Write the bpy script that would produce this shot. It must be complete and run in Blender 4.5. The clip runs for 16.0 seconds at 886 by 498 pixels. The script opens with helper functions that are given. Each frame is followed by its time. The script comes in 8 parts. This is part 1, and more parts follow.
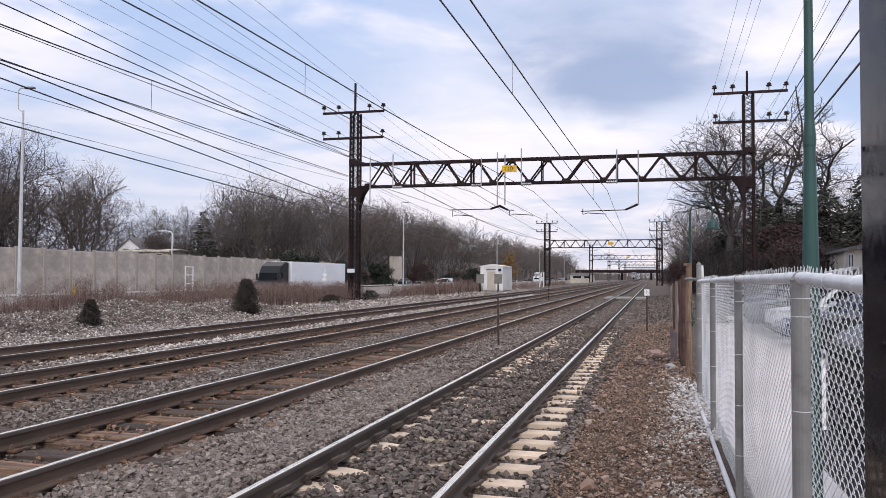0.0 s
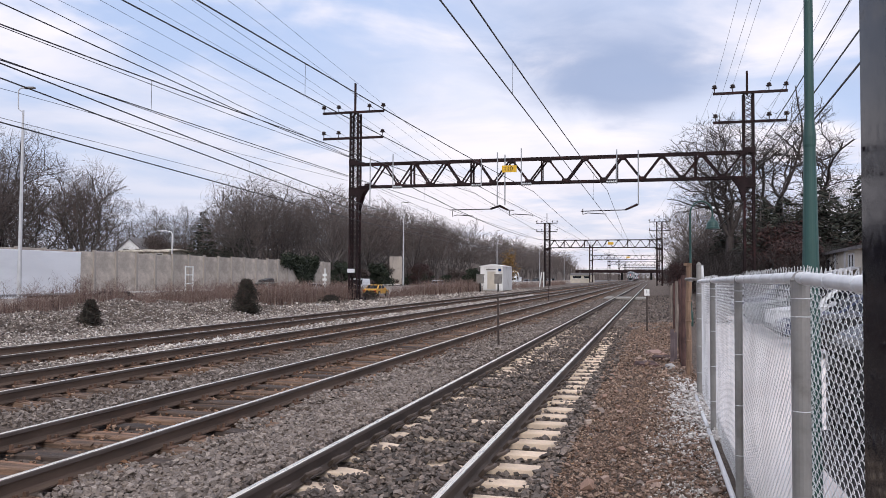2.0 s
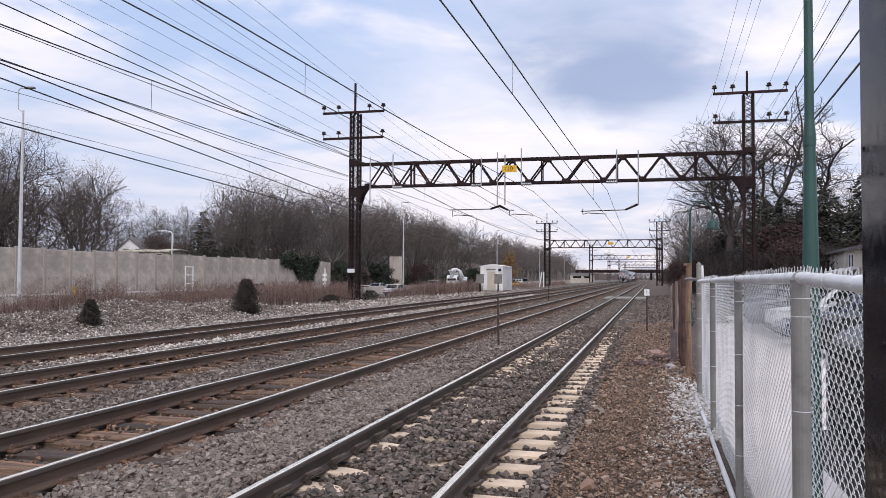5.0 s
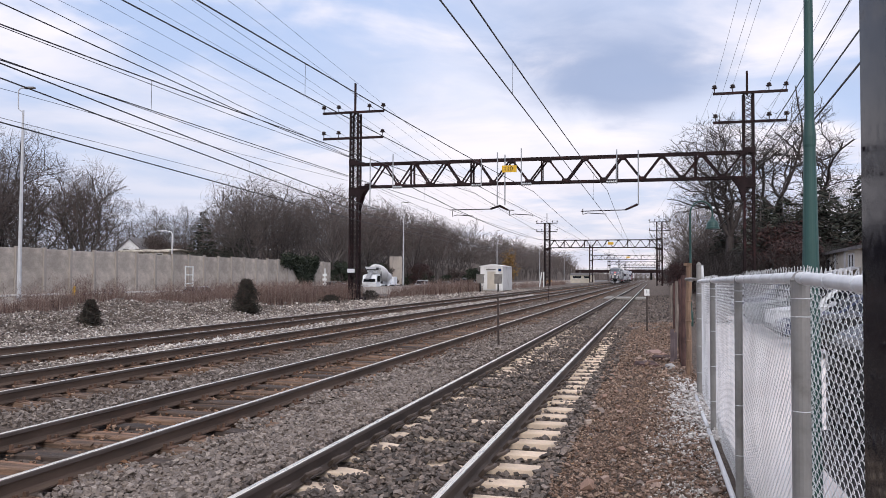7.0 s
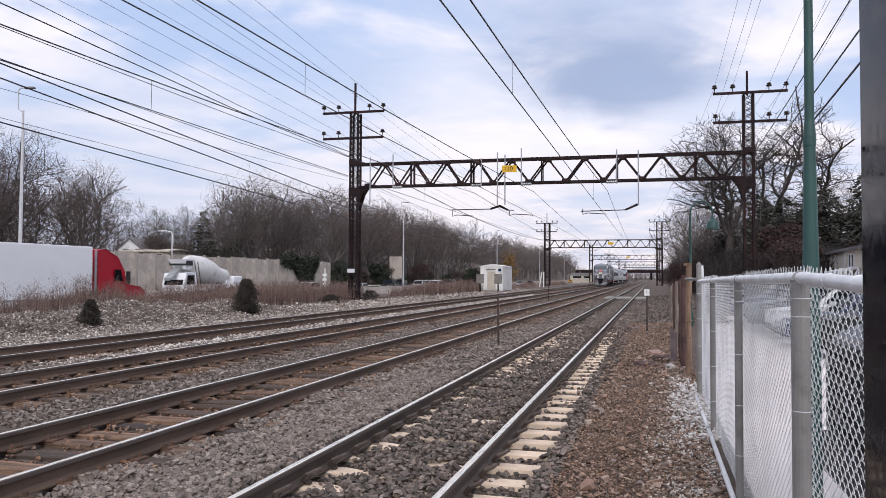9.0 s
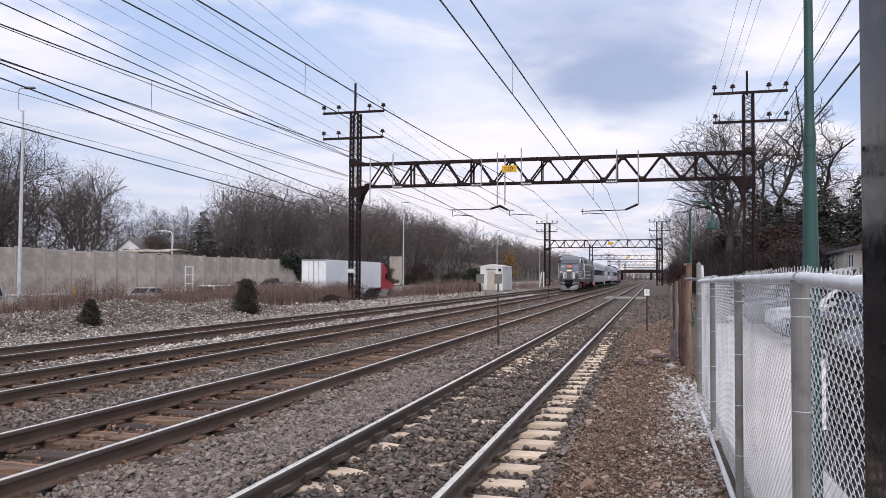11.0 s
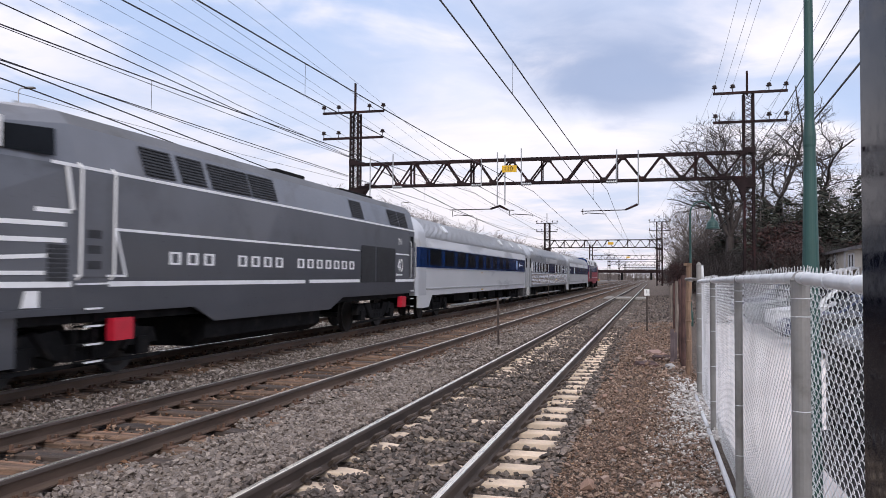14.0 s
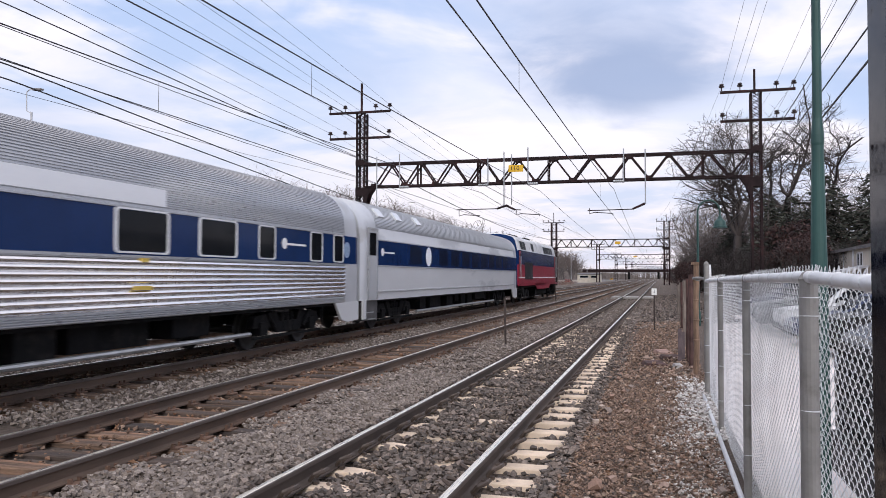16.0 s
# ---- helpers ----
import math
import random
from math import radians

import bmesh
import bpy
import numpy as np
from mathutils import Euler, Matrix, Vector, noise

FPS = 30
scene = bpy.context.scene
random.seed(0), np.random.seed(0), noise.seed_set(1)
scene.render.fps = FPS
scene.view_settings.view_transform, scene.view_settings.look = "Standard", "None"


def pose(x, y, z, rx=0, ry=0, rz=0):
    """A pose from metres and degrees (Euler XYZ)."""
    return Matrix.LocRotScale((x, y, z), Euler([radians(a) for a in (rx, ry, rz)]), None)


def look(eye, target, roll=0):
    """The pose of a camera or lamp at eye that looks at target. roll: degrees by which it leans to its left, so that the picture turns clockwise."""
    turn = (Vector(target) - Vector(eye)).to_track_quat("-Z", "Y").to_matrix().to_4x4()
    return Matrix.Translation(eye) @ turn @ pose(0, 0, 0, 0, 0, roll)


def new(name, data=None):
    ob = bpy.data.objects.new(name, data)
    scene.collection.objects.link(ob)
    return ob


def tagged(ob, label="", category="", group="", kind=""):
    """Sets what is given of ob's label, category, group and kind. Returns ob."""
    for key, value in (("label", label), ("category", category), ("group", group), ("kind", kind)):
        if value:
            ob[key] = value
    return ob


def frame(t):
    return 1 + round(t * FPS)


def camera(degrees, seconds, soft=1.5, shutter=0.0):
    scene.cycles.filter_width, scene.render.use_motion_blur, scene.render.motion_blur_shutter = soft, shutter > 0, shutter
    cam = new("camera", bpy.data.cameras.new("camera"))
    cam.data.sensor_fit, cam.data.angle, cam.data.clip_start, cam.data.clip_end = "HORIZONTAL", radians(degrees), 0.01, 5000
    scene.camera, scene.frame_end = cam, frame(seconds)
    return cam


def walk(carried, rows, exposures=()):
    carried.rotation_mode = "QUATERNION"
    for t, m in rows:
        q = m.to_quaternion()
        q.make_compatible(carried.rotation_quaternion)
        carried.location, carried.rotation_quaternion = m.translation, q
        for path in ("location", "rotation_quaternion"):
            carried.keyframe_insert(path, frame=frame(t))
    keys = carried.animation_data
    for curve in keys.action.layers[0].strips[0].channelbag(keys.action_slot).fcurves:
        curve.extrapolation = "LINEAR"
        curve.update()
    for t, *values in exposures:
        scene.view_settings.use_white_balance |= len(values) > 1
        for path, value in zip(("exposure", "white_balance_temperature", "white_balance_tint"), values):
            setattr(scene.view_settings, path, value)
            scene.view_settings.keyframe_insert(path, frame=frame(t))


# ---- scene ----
cam = camera(58.28, 16.0, soft=0.85, shutter=0.12)
EYE = (0.0, 0.0, 1.70)


def aim(yaw, pitch, roll):
    """Camera pose at EYE: yaw to the left of the track direction, pitch up, roll to its left, in degrees."""
    y, p = radians(yaw), radians(pitch)
    way = Vector((-math.sin(y) * math.cos(p), math.cos(y) * math.cos(p), math.sin(p)))
    return look(EYE, Vector(EYE) + way * 10, roll)


STEADY = aim(14.823, 1.970, 0.306)
walk(cam, [(0.0, STEADY), (5.0, STEADY), (10.0, STEADY), (15.0, STEADY), (15.2, aim(14.86, 1.970, 0.30)),
           (15.5, aim(15.012, 1.970, 0.28)), (16.0, aim(15.31, 1.955, 0.17))],
     exposures=[(0.0, 0.385), (13.4, 0.39), (14.5, 0.46), (16.0, 0.46)])

# ---------------------------------------------------------------- light
world = bpy.data.worlds.new("overcast sky")
scene.world = world
world.use_nodes = True


def build_sky():
    nt = world.node_tree
    nt.nodes.clear()
    N, L = nt.nodes.new, nt.links.new
    out, bg = N("ShaderNodeOutputWorld"), N("ShaderNodeBackground")
    sky = N("ShaderNodeTexSky")
    sky.sky_type, sky.sun_disc = "NISHITA", False
    sky.sun_elevation, sky.sun_rotation = radians(28), radians(SUN_TURN)
    sky.altitude, sky.air_density, sky.dust_density = 0, 1.0, 1.6
    co, sep = N("ShaderNodeTexCoord"), N("ShaderNodeSeparateXYZ")
    L(co.outputs["Generated"], sep.inputs[0])

    def m(op, a, b, clamp=False):
        n = N("ShaderNodeMath")
        n.operation, n.use_clamp = op, clamp
        for i, v in enumerate((a, b)):
            if isinstance(v, (int, float)):
                n.inputs[i].default_value = v
            else:
                L(v, n.inputs[i])
        return n.outputs[0]

    def smooth(v, a, b):
        n = N("ShaderNodeMapRange")
        n.interpolation_type = "SMOOTHSTEP"
        L(v, n.inputs[0])
        n.inputs[1].default_value, n.inputs[2].default_value = a, b
        return n.outputs[0]

    def mix(f, a, b):
        n = N("ShaderNodeMix")
        n.data_type = "RGBA"
        if isinstance(f, (int, float)):
            n.inputs["Factor"].default_value = f
        else:
            L(f, n.inputs["Factor"])
        for s, v in (("A", a), ("B", b)):
            sock = [i for i in n.inputs if i.name == s and i.type == "RGBA"][0]
            if isinstance(v, tuple):
                sock.default_value = (*v, 1)
            else:
                L(v, sock)
        return [o for o in n.outputs if o.type == "RGBA"][0]

    # cloud deck seen in perspective: direction projected on a flat layer
    up = m("ADD", m("ABSOLUTE", sep.outputs[2], 0), 0.10)
    px, py = m("DIVIDE", sep.outputs[0], up), m("DIVIDE", sep.outputs[1], up)
    com = N("ShaderNodeCombineXYZ")
    L(px, com.inputs[0]), L(py, com.inputs[1])

    def cloud(scale, detail, rough, dist, w):
        n = N("ShaderNodeTexNoise")
        n.noise_dimensions = "4D"
        n.inputs["W"].default_value = w
        n.inputs["Scale"].default_value, n.inputs["Detail"].default_value = scale, detail
        n.inputs["Roughness"].default_value, n.inputs["Distortion"].default_value = rough, dist
        L(com.outputs[0], n.inputs["Vector"])
        return n.outputs["Fac"]

    big, fine, dark = cloud(0.85, 6, 0.52, 0.8, 3.1), cloud(2.2, 6, 0.55, 0.7, 8.3), cloud(0.9, 5, 0.5, 0.5, 1.7)
    thin = smooth(m("ADD", m("MULTIPLY", big, 0.72), m("MULTIPLY", fine, 0.28)), 0.42, 0.60)
    base = mix(0.82, sky.outputs[0], (4.2, 5.15, 7.5))
    body = mix(thin, base, (8.3, 7.85, 8.4))
    # slate undersides
    slate = smooth(m("ADD", m("MULTIPLY", dark, 0.8), m("MULTIPLY", fine, 0.2)), 0.50, 0.72)
    body = mix(m("MULTIPLY", slate, 0.6), body, (4.3, 4.9, 6.5))

    def puff(x, y, kx, ky, edge, soft, rag):
        """One cloud on the flat layer, with a ragged edge."""
        dx, dy = m("MULTIPLY", m("SUBTRACT", px, x), kx), m("MULTIPLY", m("SUBTRACT", py, y), ky)
        r = m("SQRT", m("ADD", m("MULTIPLY", dx, dx), m("MULTIPLY", dy, dy)), 0)
        r = m("ADD", r, m("MULTIPLY", m("SUBTRACT", fine, 0.5), rag))
        r = m("ADD", r, m("MULTIPLY", m("SUBTRACT", dark, 0.5), rag * 0.7))
        return m("SUBTRACT", 1.0, smooth(r, edge, soft))

    # bright bank of cloud ahead, and the slate cloud over the line before it
    body = mix(m("MULTIPLY", puff(-0.45, 3.5, 0.9, 0.8, 0.25, 1.25, 1.0), 0.6), body, (8.2, 7.8, 8.2))
    body = mix(m("MULTIPLY", puff(-0.10, 2.42, 1.9, 1.5, 0.30, 1.15, 1.5), 0.75), body, (3.9, 4.65, 6.5))
    blob = m("MULTIPLY", puff(*CLOUD, 0.30, 1.12, 1.3), m("ADD", 0.66, m("MULTIPLY", fine, 0.4)))
    body = mix(blob, body, (2.8, 3.5, 5.25))
    # warm pale band near the horizon
    low = m("SUBTRACT", 1.0, smooth(sep.outputs[2], 0.0, 0.22))
    body = mix(m("MULTIPLY", low, 0.55), body, (6.8, 6.3, 6.65))
    # bluer towards the west
    west = m("MULTIPLY", m("SUBTRACT", 1.0, smooth(sep.outputs[0], -0.60, -0.12)), m("SUBTRACT", 1.0, smooth(sep.outputs[2], 0.10, 0.30)))
    body = mix(m("MULTIPLY", west, 0.62), body, (4.8, 5.35, 6.8))
    L(body, bg.inputs["Color"])
    bg.inputs["Strength"].default_value = 0.10
    L(bg.outputs[0], out.inputs[0])


SUN_TURN = 165
CLOUD = (-0.12, 2.86, 2.35, 1.55)
build_sky()
sun = new("sun", bpy.data.lights.new("sun", "SUN"))
sun.data.energy, sun.data.angle, sun.data.color = 1.2, radians(30), (1.0, 0.95, 0.9)
sun.matrix_world = look((0, 0, 60), (-9, 34, 32))


# ---------------------------------------------------------------- building blocks
class Shape:
    """Vertices and faces of one mesh, with a material slot for each face."""

    def __init__(self):
        self.v, self.f, self.m, self.slot = [], [], [], 0

    def add(self, verts, faces):
        n = len(self.v)
        self.v.extend(tuple(map(float, q)) for q in verts)
        self.f.extend(tuple(n + i for i in q) for q in faces)
        self.m.extend([self.slot] * len(faces))
        return self

    def box(self, x0, x1, y0, y1, z0, z1):
        return self.add([(x0, y0, z0), (x1, y0, z0), (x1, y1, z0), (x0, y1, z0), (x0, y0, z1), (x1, y0, z1), (x1, y1, z1), (x0, y1, z1)],
                        [(3, 2, 1, 0), (4, 5, 6, 7), (0, 1, 5, 4), (1, 2, 6, 5), (2, 3, 7, 6), (3, 0, 4, 7)])

    def tube(self, a, b, r0, r1=None, n=8, caps=True):
        a, b = Vector(a), Vector(b)
        r1 = r0 if r1 is None else r1
        d = b - a
        if d.length < 1e-6:
            return self
        d.normalize()
        s = d.orthogonal().normalized()
        t = d.cross(s)
        ring = [(math.cos(2 * math.pi * i / n), math.sin(2 * math.pi * i / n)) for i in range(n)]
        vs = [a + (s * c + t * k) * r0 for c, k in ring] + [b + (s * c + t * k) * r1 for c, k in ring]
        fs = [(i, (i + 1) % n, n + (i + 1) % n, n + i) for i in range(n)]
        if caps:
            fs += [tuple(range(n))[::-1], tuple(range(n, 2 * n))]
        return self.add(vs, fs)

    def path(self, pts, r, n=5):
        """A bent round bar through all the points, in one piece."""
        pts = [Vector(q) for q in pts]
        rings, side = [], None
        for i, q in enumerate(pts):
            d = (pts[min(i + 1, len(pts) - 1)] - pts[max(i - 1, 0)]).normalized()
            side = d.orthogonal() if side is None else side - d * side.dot(d)
            side.normalize()
            t = d.cross(side)
            rings.append([q + (side * math.cos(2 * math.pi * k / n) + t * math.sin(2 * math.pi * k / n)) * r for k in range(n)])
        return self.loft(rings)

    def beam(self, a, b, w, h):
        """A rectangular bar from a to b, w wide and h deep."""
        a, b = Vector(a), Vector(b)
        d = (b - a).normalized()
        ref = Vector((0, 0, 1)) if abs(d.z) < 0.95 else Vector((0, 1, 0))
        s = d.cross(ref).normalized() * (w / 2)
        t = s.cross(d).normalized() * (h / 2)
        q = [a - s - t, a + s - t, a + s + t, a - s + t, b - s - t, b + s - t, b + s + t, b - s + t]
        return self.add(q, [(3, 2, 1, 0), (4, 5, 6, 7), (0, 1, 5, 4), (1, 2, 6, 5), (2, 3, 7, 6), (3, 0, 4, 7)])

    def loft(self, rings, closed=True, caps=True):
        n, vs, fs = len(rings[0]), [], []
        for ring in rings:
            vs += ring
        for k in range(len(rings) - 1):
            for i in range(n if closed else n - 1):
                j = (i + 1) % n
                fs.append((k * n + i, k * n + j, (k + 1) * n + j, (k + 1) * n + i))
        if caps and closed:
            fs += [tuple(range(n))[::-1], tuple(range((len(rings) - 1) * n, len(rings) * n))]
        return self.add(vs, fs)

    def prism_y(self, profile, y0, y1):
        return self.loft([[(x, y0, z) for x, z in profile], [(x, y1, z) for x, z in profile]])

    def prism_x(self, profile, x0, x1):
        return self.loft([[(x0, y, z) for y, z in profile], [(x1, y, z) for y, z in profile]])

    def lathe(self, profile, n=16, at=(0, 0, 0), axis="z"):
        rings = []
        for r, h in profile:
            ring = []
            for i in range(n):
                c, s = r * math.cos(2 * math.pi * i / n), r * math.sin(2 * math.pi * i / n)
                q = {"z": (c, s, h), "x": (h, c, s), "y": (c, h, s)}[axis]
                ring.append((q[0] + at[0], q[1] + at[1], q[2] + at[2]))
            rings.append(ring)
        return self.loft(rings)

    def mesh(self, name, mats, smooth=False):
        me = bpy.data.meshes.new(name)
        me.from_pydata(self.v, [], self.f)
        for mt in mats:
            me.materials.append(mt)
        if len(mats) > 1:
            me.polygons.foreach_set("material_index", self.m)
        bm = bmesh.new()
        bm.from_mesh(me)
        bmesh.ops.recalc_face_normals(bm, faces=bm.faces)
        bm.to_mesh(me)
        bm.free()
        if smooth:
            me.shade_smooth()
        return me


def part(name, shape, mats, parent=None, label="", smooth=False, at=None, bevel=0.0):
    """Link a shape as one mesh object, under a thing or part when given."""
    mats = mats if isinstance(mats, (list, tuple)) else [mats]
    ob = new(name, shape.mesh(name, mats, smooth) if isinstance(shape, Shape) else shape)
    if parent is not None:
        ob.parent = parent
    if at is not None:
        ob.matrix_basis = at
    if label:
        ob["label"] = label
    if bevel:
        b = ob.modifiers.new("bevel", "BEVEL")
        b.width, b.segments, b.limit_method, b.angle_limit = bevel, 2, "ANGLE", radians(40)
    return ob


def thing(name, label, category, at=None, group="", kind=""):
    ob = new(name)
    ob.empty_display_size = 0.1
    if at is not None:
        ob.matrix_basis = at
    return tagged(ob, label, category, group, kind)


# ---------------------------------------------------------------- materials
def mat(name, col, rough=0.7, metal=0.0, var=0.25, scale=2.0, fine=40.0, bump=0.25, stain=None, stain_at=(0.52, 0.66), stain_scale=1.3,
        stretch=(1, 1, 1), rand=0.0, island=None, spec=0.5, coat=0.0, glow=None, depth=0.01, hue=None):
    """A surface with two scales of variation, optional stains, relief, and a change from object to object or piece to piece."""
    mt = bpy.data.materials.new(name)
    mt.use_nodes = True
    nt = mt.node_tree
    N, L = nt.nodes.new, nt.links.new
    bs = nt.nodes["Principled BSDF"]
    co, mp = N("ShaderNodeTexCoord"), N("ShaderNodeMapping")
    mp.inputs["Scale"].default_value = stretch
    L(co.outputs["Object"], mp.inputs["Vector"])

    def tex(s, d=4, rg=0.55):
        n = N("ShaderNodeTexNoise")
        n.inputs["Scale"].default_value, n.inputs["Detail"].default_value, n.inputs["Roughness"].default_value = s, d, rg
        L(mp.outputs[0], n.inputs["Vector"])
        return n.outputs["Fac"]

    def mixc(f, a, b, blend="MIX"):
        n = N("ShaderNodeMix")
        n.data_type, n.blend_type = "RGBA", blend
        if isinstance(f, (int, float)):
            n.inputs[0].default_value = f
        else:
            L(f, n.inputs[0])
        for i, v in ((6, a), (7, b)):
            if isinstance(v, tuple):
                n.inputs[i].default_value = (*v, 1)
            else:
                L(v, n.inputs[i])
        return n.outputs[2]

    def ramp(v, a, b, lo=0.0, hi=1.0):
        n = N("ShaderNodeMapRange")
        n.interpolation_type = "SMOOTHSTEP"
        L(v, n.inputs[0])
        for i, q in enumerate((a, b, lo, hi)):
            n.inputs[1 + i].default_value = q
        return n.outputs[0]

    broad, grain = tex(scale), tex(fine, 3)
    c = mixc(ramp(broad, 0.3, 0.7), tuple(x * (1 - var) for x in col), tuple(min(1, x * (1 + var)) for x in col))
    c = mixc(ramp(grain, 0.3, 0.7), mixc(1.0, c, (1 - var * 0.6,) * 3, "MULTIPLY"), c)
    if stain:
        c = mixc(ramp(tex(stain_scale, 6, 0.6), *stain_at), c, stain)
    if island:
        g, cr = N("ShaderNodeNewGeometry"), N("ShaderNodeValToRGB")
        cr.color_ramp.interpolation = "CONSTANT"
        el = cr.color_ramp.elements
        for k, q in enumerate(island):
            e = el[k] if k < 2 else el.new(k / len(island))
            e.position, e.color = k / len(island), (*q, 1)
        L(g.outputs["Random Per Island"], cr.inputs[0])
        c = mixc(ramp(grain, 0.25, 0.75), mixc(1.0, cr.outputs[0], (1 - var,) * 3, "MULTIPLY"), cr.outputs[0])
    if rand:
        oi = N("ShaderNodeObjectInfo")
        v = N("ShaderNodeMapRange")
        L(oi.outputs["Random"], v.inputs[0])
        v.inputs[3].default_value, v.inputs[4].default_value = 1 - rand, 1 + rand
        cb = N("ShaderNodeCombineColor")
        for i in range(3):
            L(v.outputs[0], cb.inputs[i])
        c = mixc(1.0, c, cb.outputs[0], "MULTIPLY")
        if hue:
            w = N("ShaderNodeMath")
            w.operation = "FRACT"
            w2 = N("ShaderNodeMath")
            w2.operation = "MULTIPLY"
            w2.inputs[1].default_value = 7.31
            L(oi.outputs["Random"], w2.inputs[0])
            L(w2.outputs[0], w.inputs[0])
            c = mixc(ramp(w.outputs[0], 0.3, 1.0, 0.0, 0.7), c, hue)
    L(c, bs.inputs["Base Color"])
    bs.inputs["Roughness"].default_value = rough
    L(ramp(grain, 0.2, 0.8, max(0.02, rough - 0.1), min(1, rough + 0.1)), bs.inputs["Roughness"])
    bs.inputs["Metallic"].default_value = metal
    bs.inputs["Specular IOR Level"].default_value = spec
    bs.inputs["Coat Weight"].default_value = coat
    if glow:
        bs.inputs["Emission Color"].default_value = (*glow[:3], 1)
        bs.inputs["Emission Strength"].default_value = glow[3]
    if bump:
        b = N("ShaderNodeBump")
        b.inputs["Strength"].default_value, b.inputs["Distance"].default_value = bump, depth
        L(grain, b.inputs["Height"])
        L(b.outputs[0], bs.inputs["Normal"])
    return mt


def glass(name, tint=(0.9, 0.95, 0.95)):
    mt = bpy.data.materials.new(name)
    mt.use_nodes = True
    bs = mt.node_tree.nodes["Principled BSDF"]
    bs.inputs["Base Color"].default_value = (*tint, 1)
    bs.inputs["Roughness"].default_value, bs.inputs["IOR"].default_value = 0.03, 1.5
    bs.inputs["Transmission Weight"].default_value = 1.0
    return mt

STONES = [(0.273, 0.225, 0.194), (0.310, 0.256, 0.222), (0.380, 0.318, 0.275), (0.197, 0.162, 0.138), (0.236, 0.194, 0.169), (0.289, 0.233, 0.193),
          (0.347, 0.290, 0.255), (0.454, 0.383, 0.331), (0.211, 0.168, 0.140), (0.256, 0.213, 0.187)]
DARK_STONES = [(0.154, 0.124, 0.106), (0.169, 0.138, 0.120), (0.221, 0.178, 0.152), (0.112, 0.089, 0.076), (0.329, 0.262, 0.221), (0.087, 0.071, 0.061), (0.257, 0.201, 0.169)]
BROWN_STONES = [(0.314, 0.195, 0.129), (0.221, 0.143, 0.099), (0.401, 0.254, 0.168), (0.301, 0.164, 0.095), (0.168, 0.111, 0.081), (0.455, 0.309, 0.215), (0.355, 0.185, 0.104)]
M_GROUND = mat("crushed stone bed", (0.134, 0.101, 0.080), 0.95, var=0.45, scale=14, fine=38, bump=0.9, depth=0.05, stain=(0.086, 0.063, 0.050), stain_scale=0.35)
M_STONE = mat("crushed grey and brown stone", (0.17, 0.15, 0.135), 0.78, var=0.5, fine=60, bump=0.3, island=STONES)
M_DARKSTONE = mat("dark brown crushed stone", (0.085, 0.071, 0.067), 0.78, var=0.5, fine=60, bump=0.3, island=DARK_STONES)
M_BROWNSTONE = mat("rust-tinted crushed stone", (0.16, 0.122, 0.10), 0.78, var=0.5, fine=60, bump=0.3, island=BROWN_STONES)
M_PATH = mat("brown crushed stone of the path", (0.240, 0.184, 0.146), 0.82, var=0.5, fine=60, bump=0.3,
             island=[(0.285, 0.190, 0.142), (0.206, 0.143, 0.110), (0.351, 0.236, 0.177), (0.249, 0.165, 0.123), (0.422, 0.285, 0.206), (0.172, 0.123, 0.096), (0.314, 0.197, 0.138), (0.514, 0.365, 0.270)])
M_COBBLE = mat("pale pinkish loose stone", (0.36, 0.26, 0.21), 0.92, var=0.3, fine=60, bump=0.3, island=[(0.42, 0.30, 0.24), (0.30, 0.24, 0.205), (0.50, 0.40, 0.33), (0.36, 0.23, 0.17)])
M_PALE = mat("pale crushed limestone", (0.365, 0.329, 0.294), 0.95, var=0.3, fine=60, bump=0.3,
             island=[(0.493, 0.431, 0.380), (0.340, 0.294, 0.259), (0.681, 0.612, 0.542), (0.423, 0.354, 0.304), (0.223, 0.185, 0.162), (0.798, 0.721, 0.643)])
M_LITTER = mat("brown leaf litter", (0.11, 0.082, 0.066), 0.95, 0, 0.45, 1.5, 12, 0.6, stain=(0.085, 0.062, 0.05), stain_scale=0.5, depth=0.05)
M_CHIP = mat("white limestone chippings", (0.56, 0.53, 0.50), 0.95, var=0.35, fine=60, bump=0.3, island=[(0.78, 0.74, 0.70), (0.60, 0.56, 0.525), (0.82, 0.79, 0.755), (0.42, 0.375, 0.34), (0.70, 0.66, 0.62)])
M_RAIL = mat("dark rail steel", (0.098, 0.073, 0.060), 0.7, 0.2, 0.3, 3, 60, 0.2, stain=(0.062, 0.044, 0.038), stain_scale=2, stretch=(1, 0.2, 1))
M_RAILB = mat("rusty rail steel", (0.116, 0.078, 0.057), 0.75, 0.2, 0.3, 3, 60, 0.2, stain=(0.154, 0.090, 0.061), stain_scale=2, stretch=(1, 0.2, 1))
M_HEAD = mat("polished rail head", (0.97, 0.88, 0.77), 0.30, 1.0, 0.12, 2, 80, 0.05, stretch=(1, 0.05, 1))
M_HEADSIDE = mat("worn rail head side", (0.125, 0.10, 0.088), 0.6, 0.3, 0.2, 2, 80, 0.05, stretch=(1, 0.1, 1))
M_TIE = mat("weathered concrete sleeper", (0.78, 0.62, 0.475), 0.9, 0, 0.15, 3, 70, 0.3, stain=(0.34, 0.28, 0.22), stain_scale=3.5, rand=0.12)
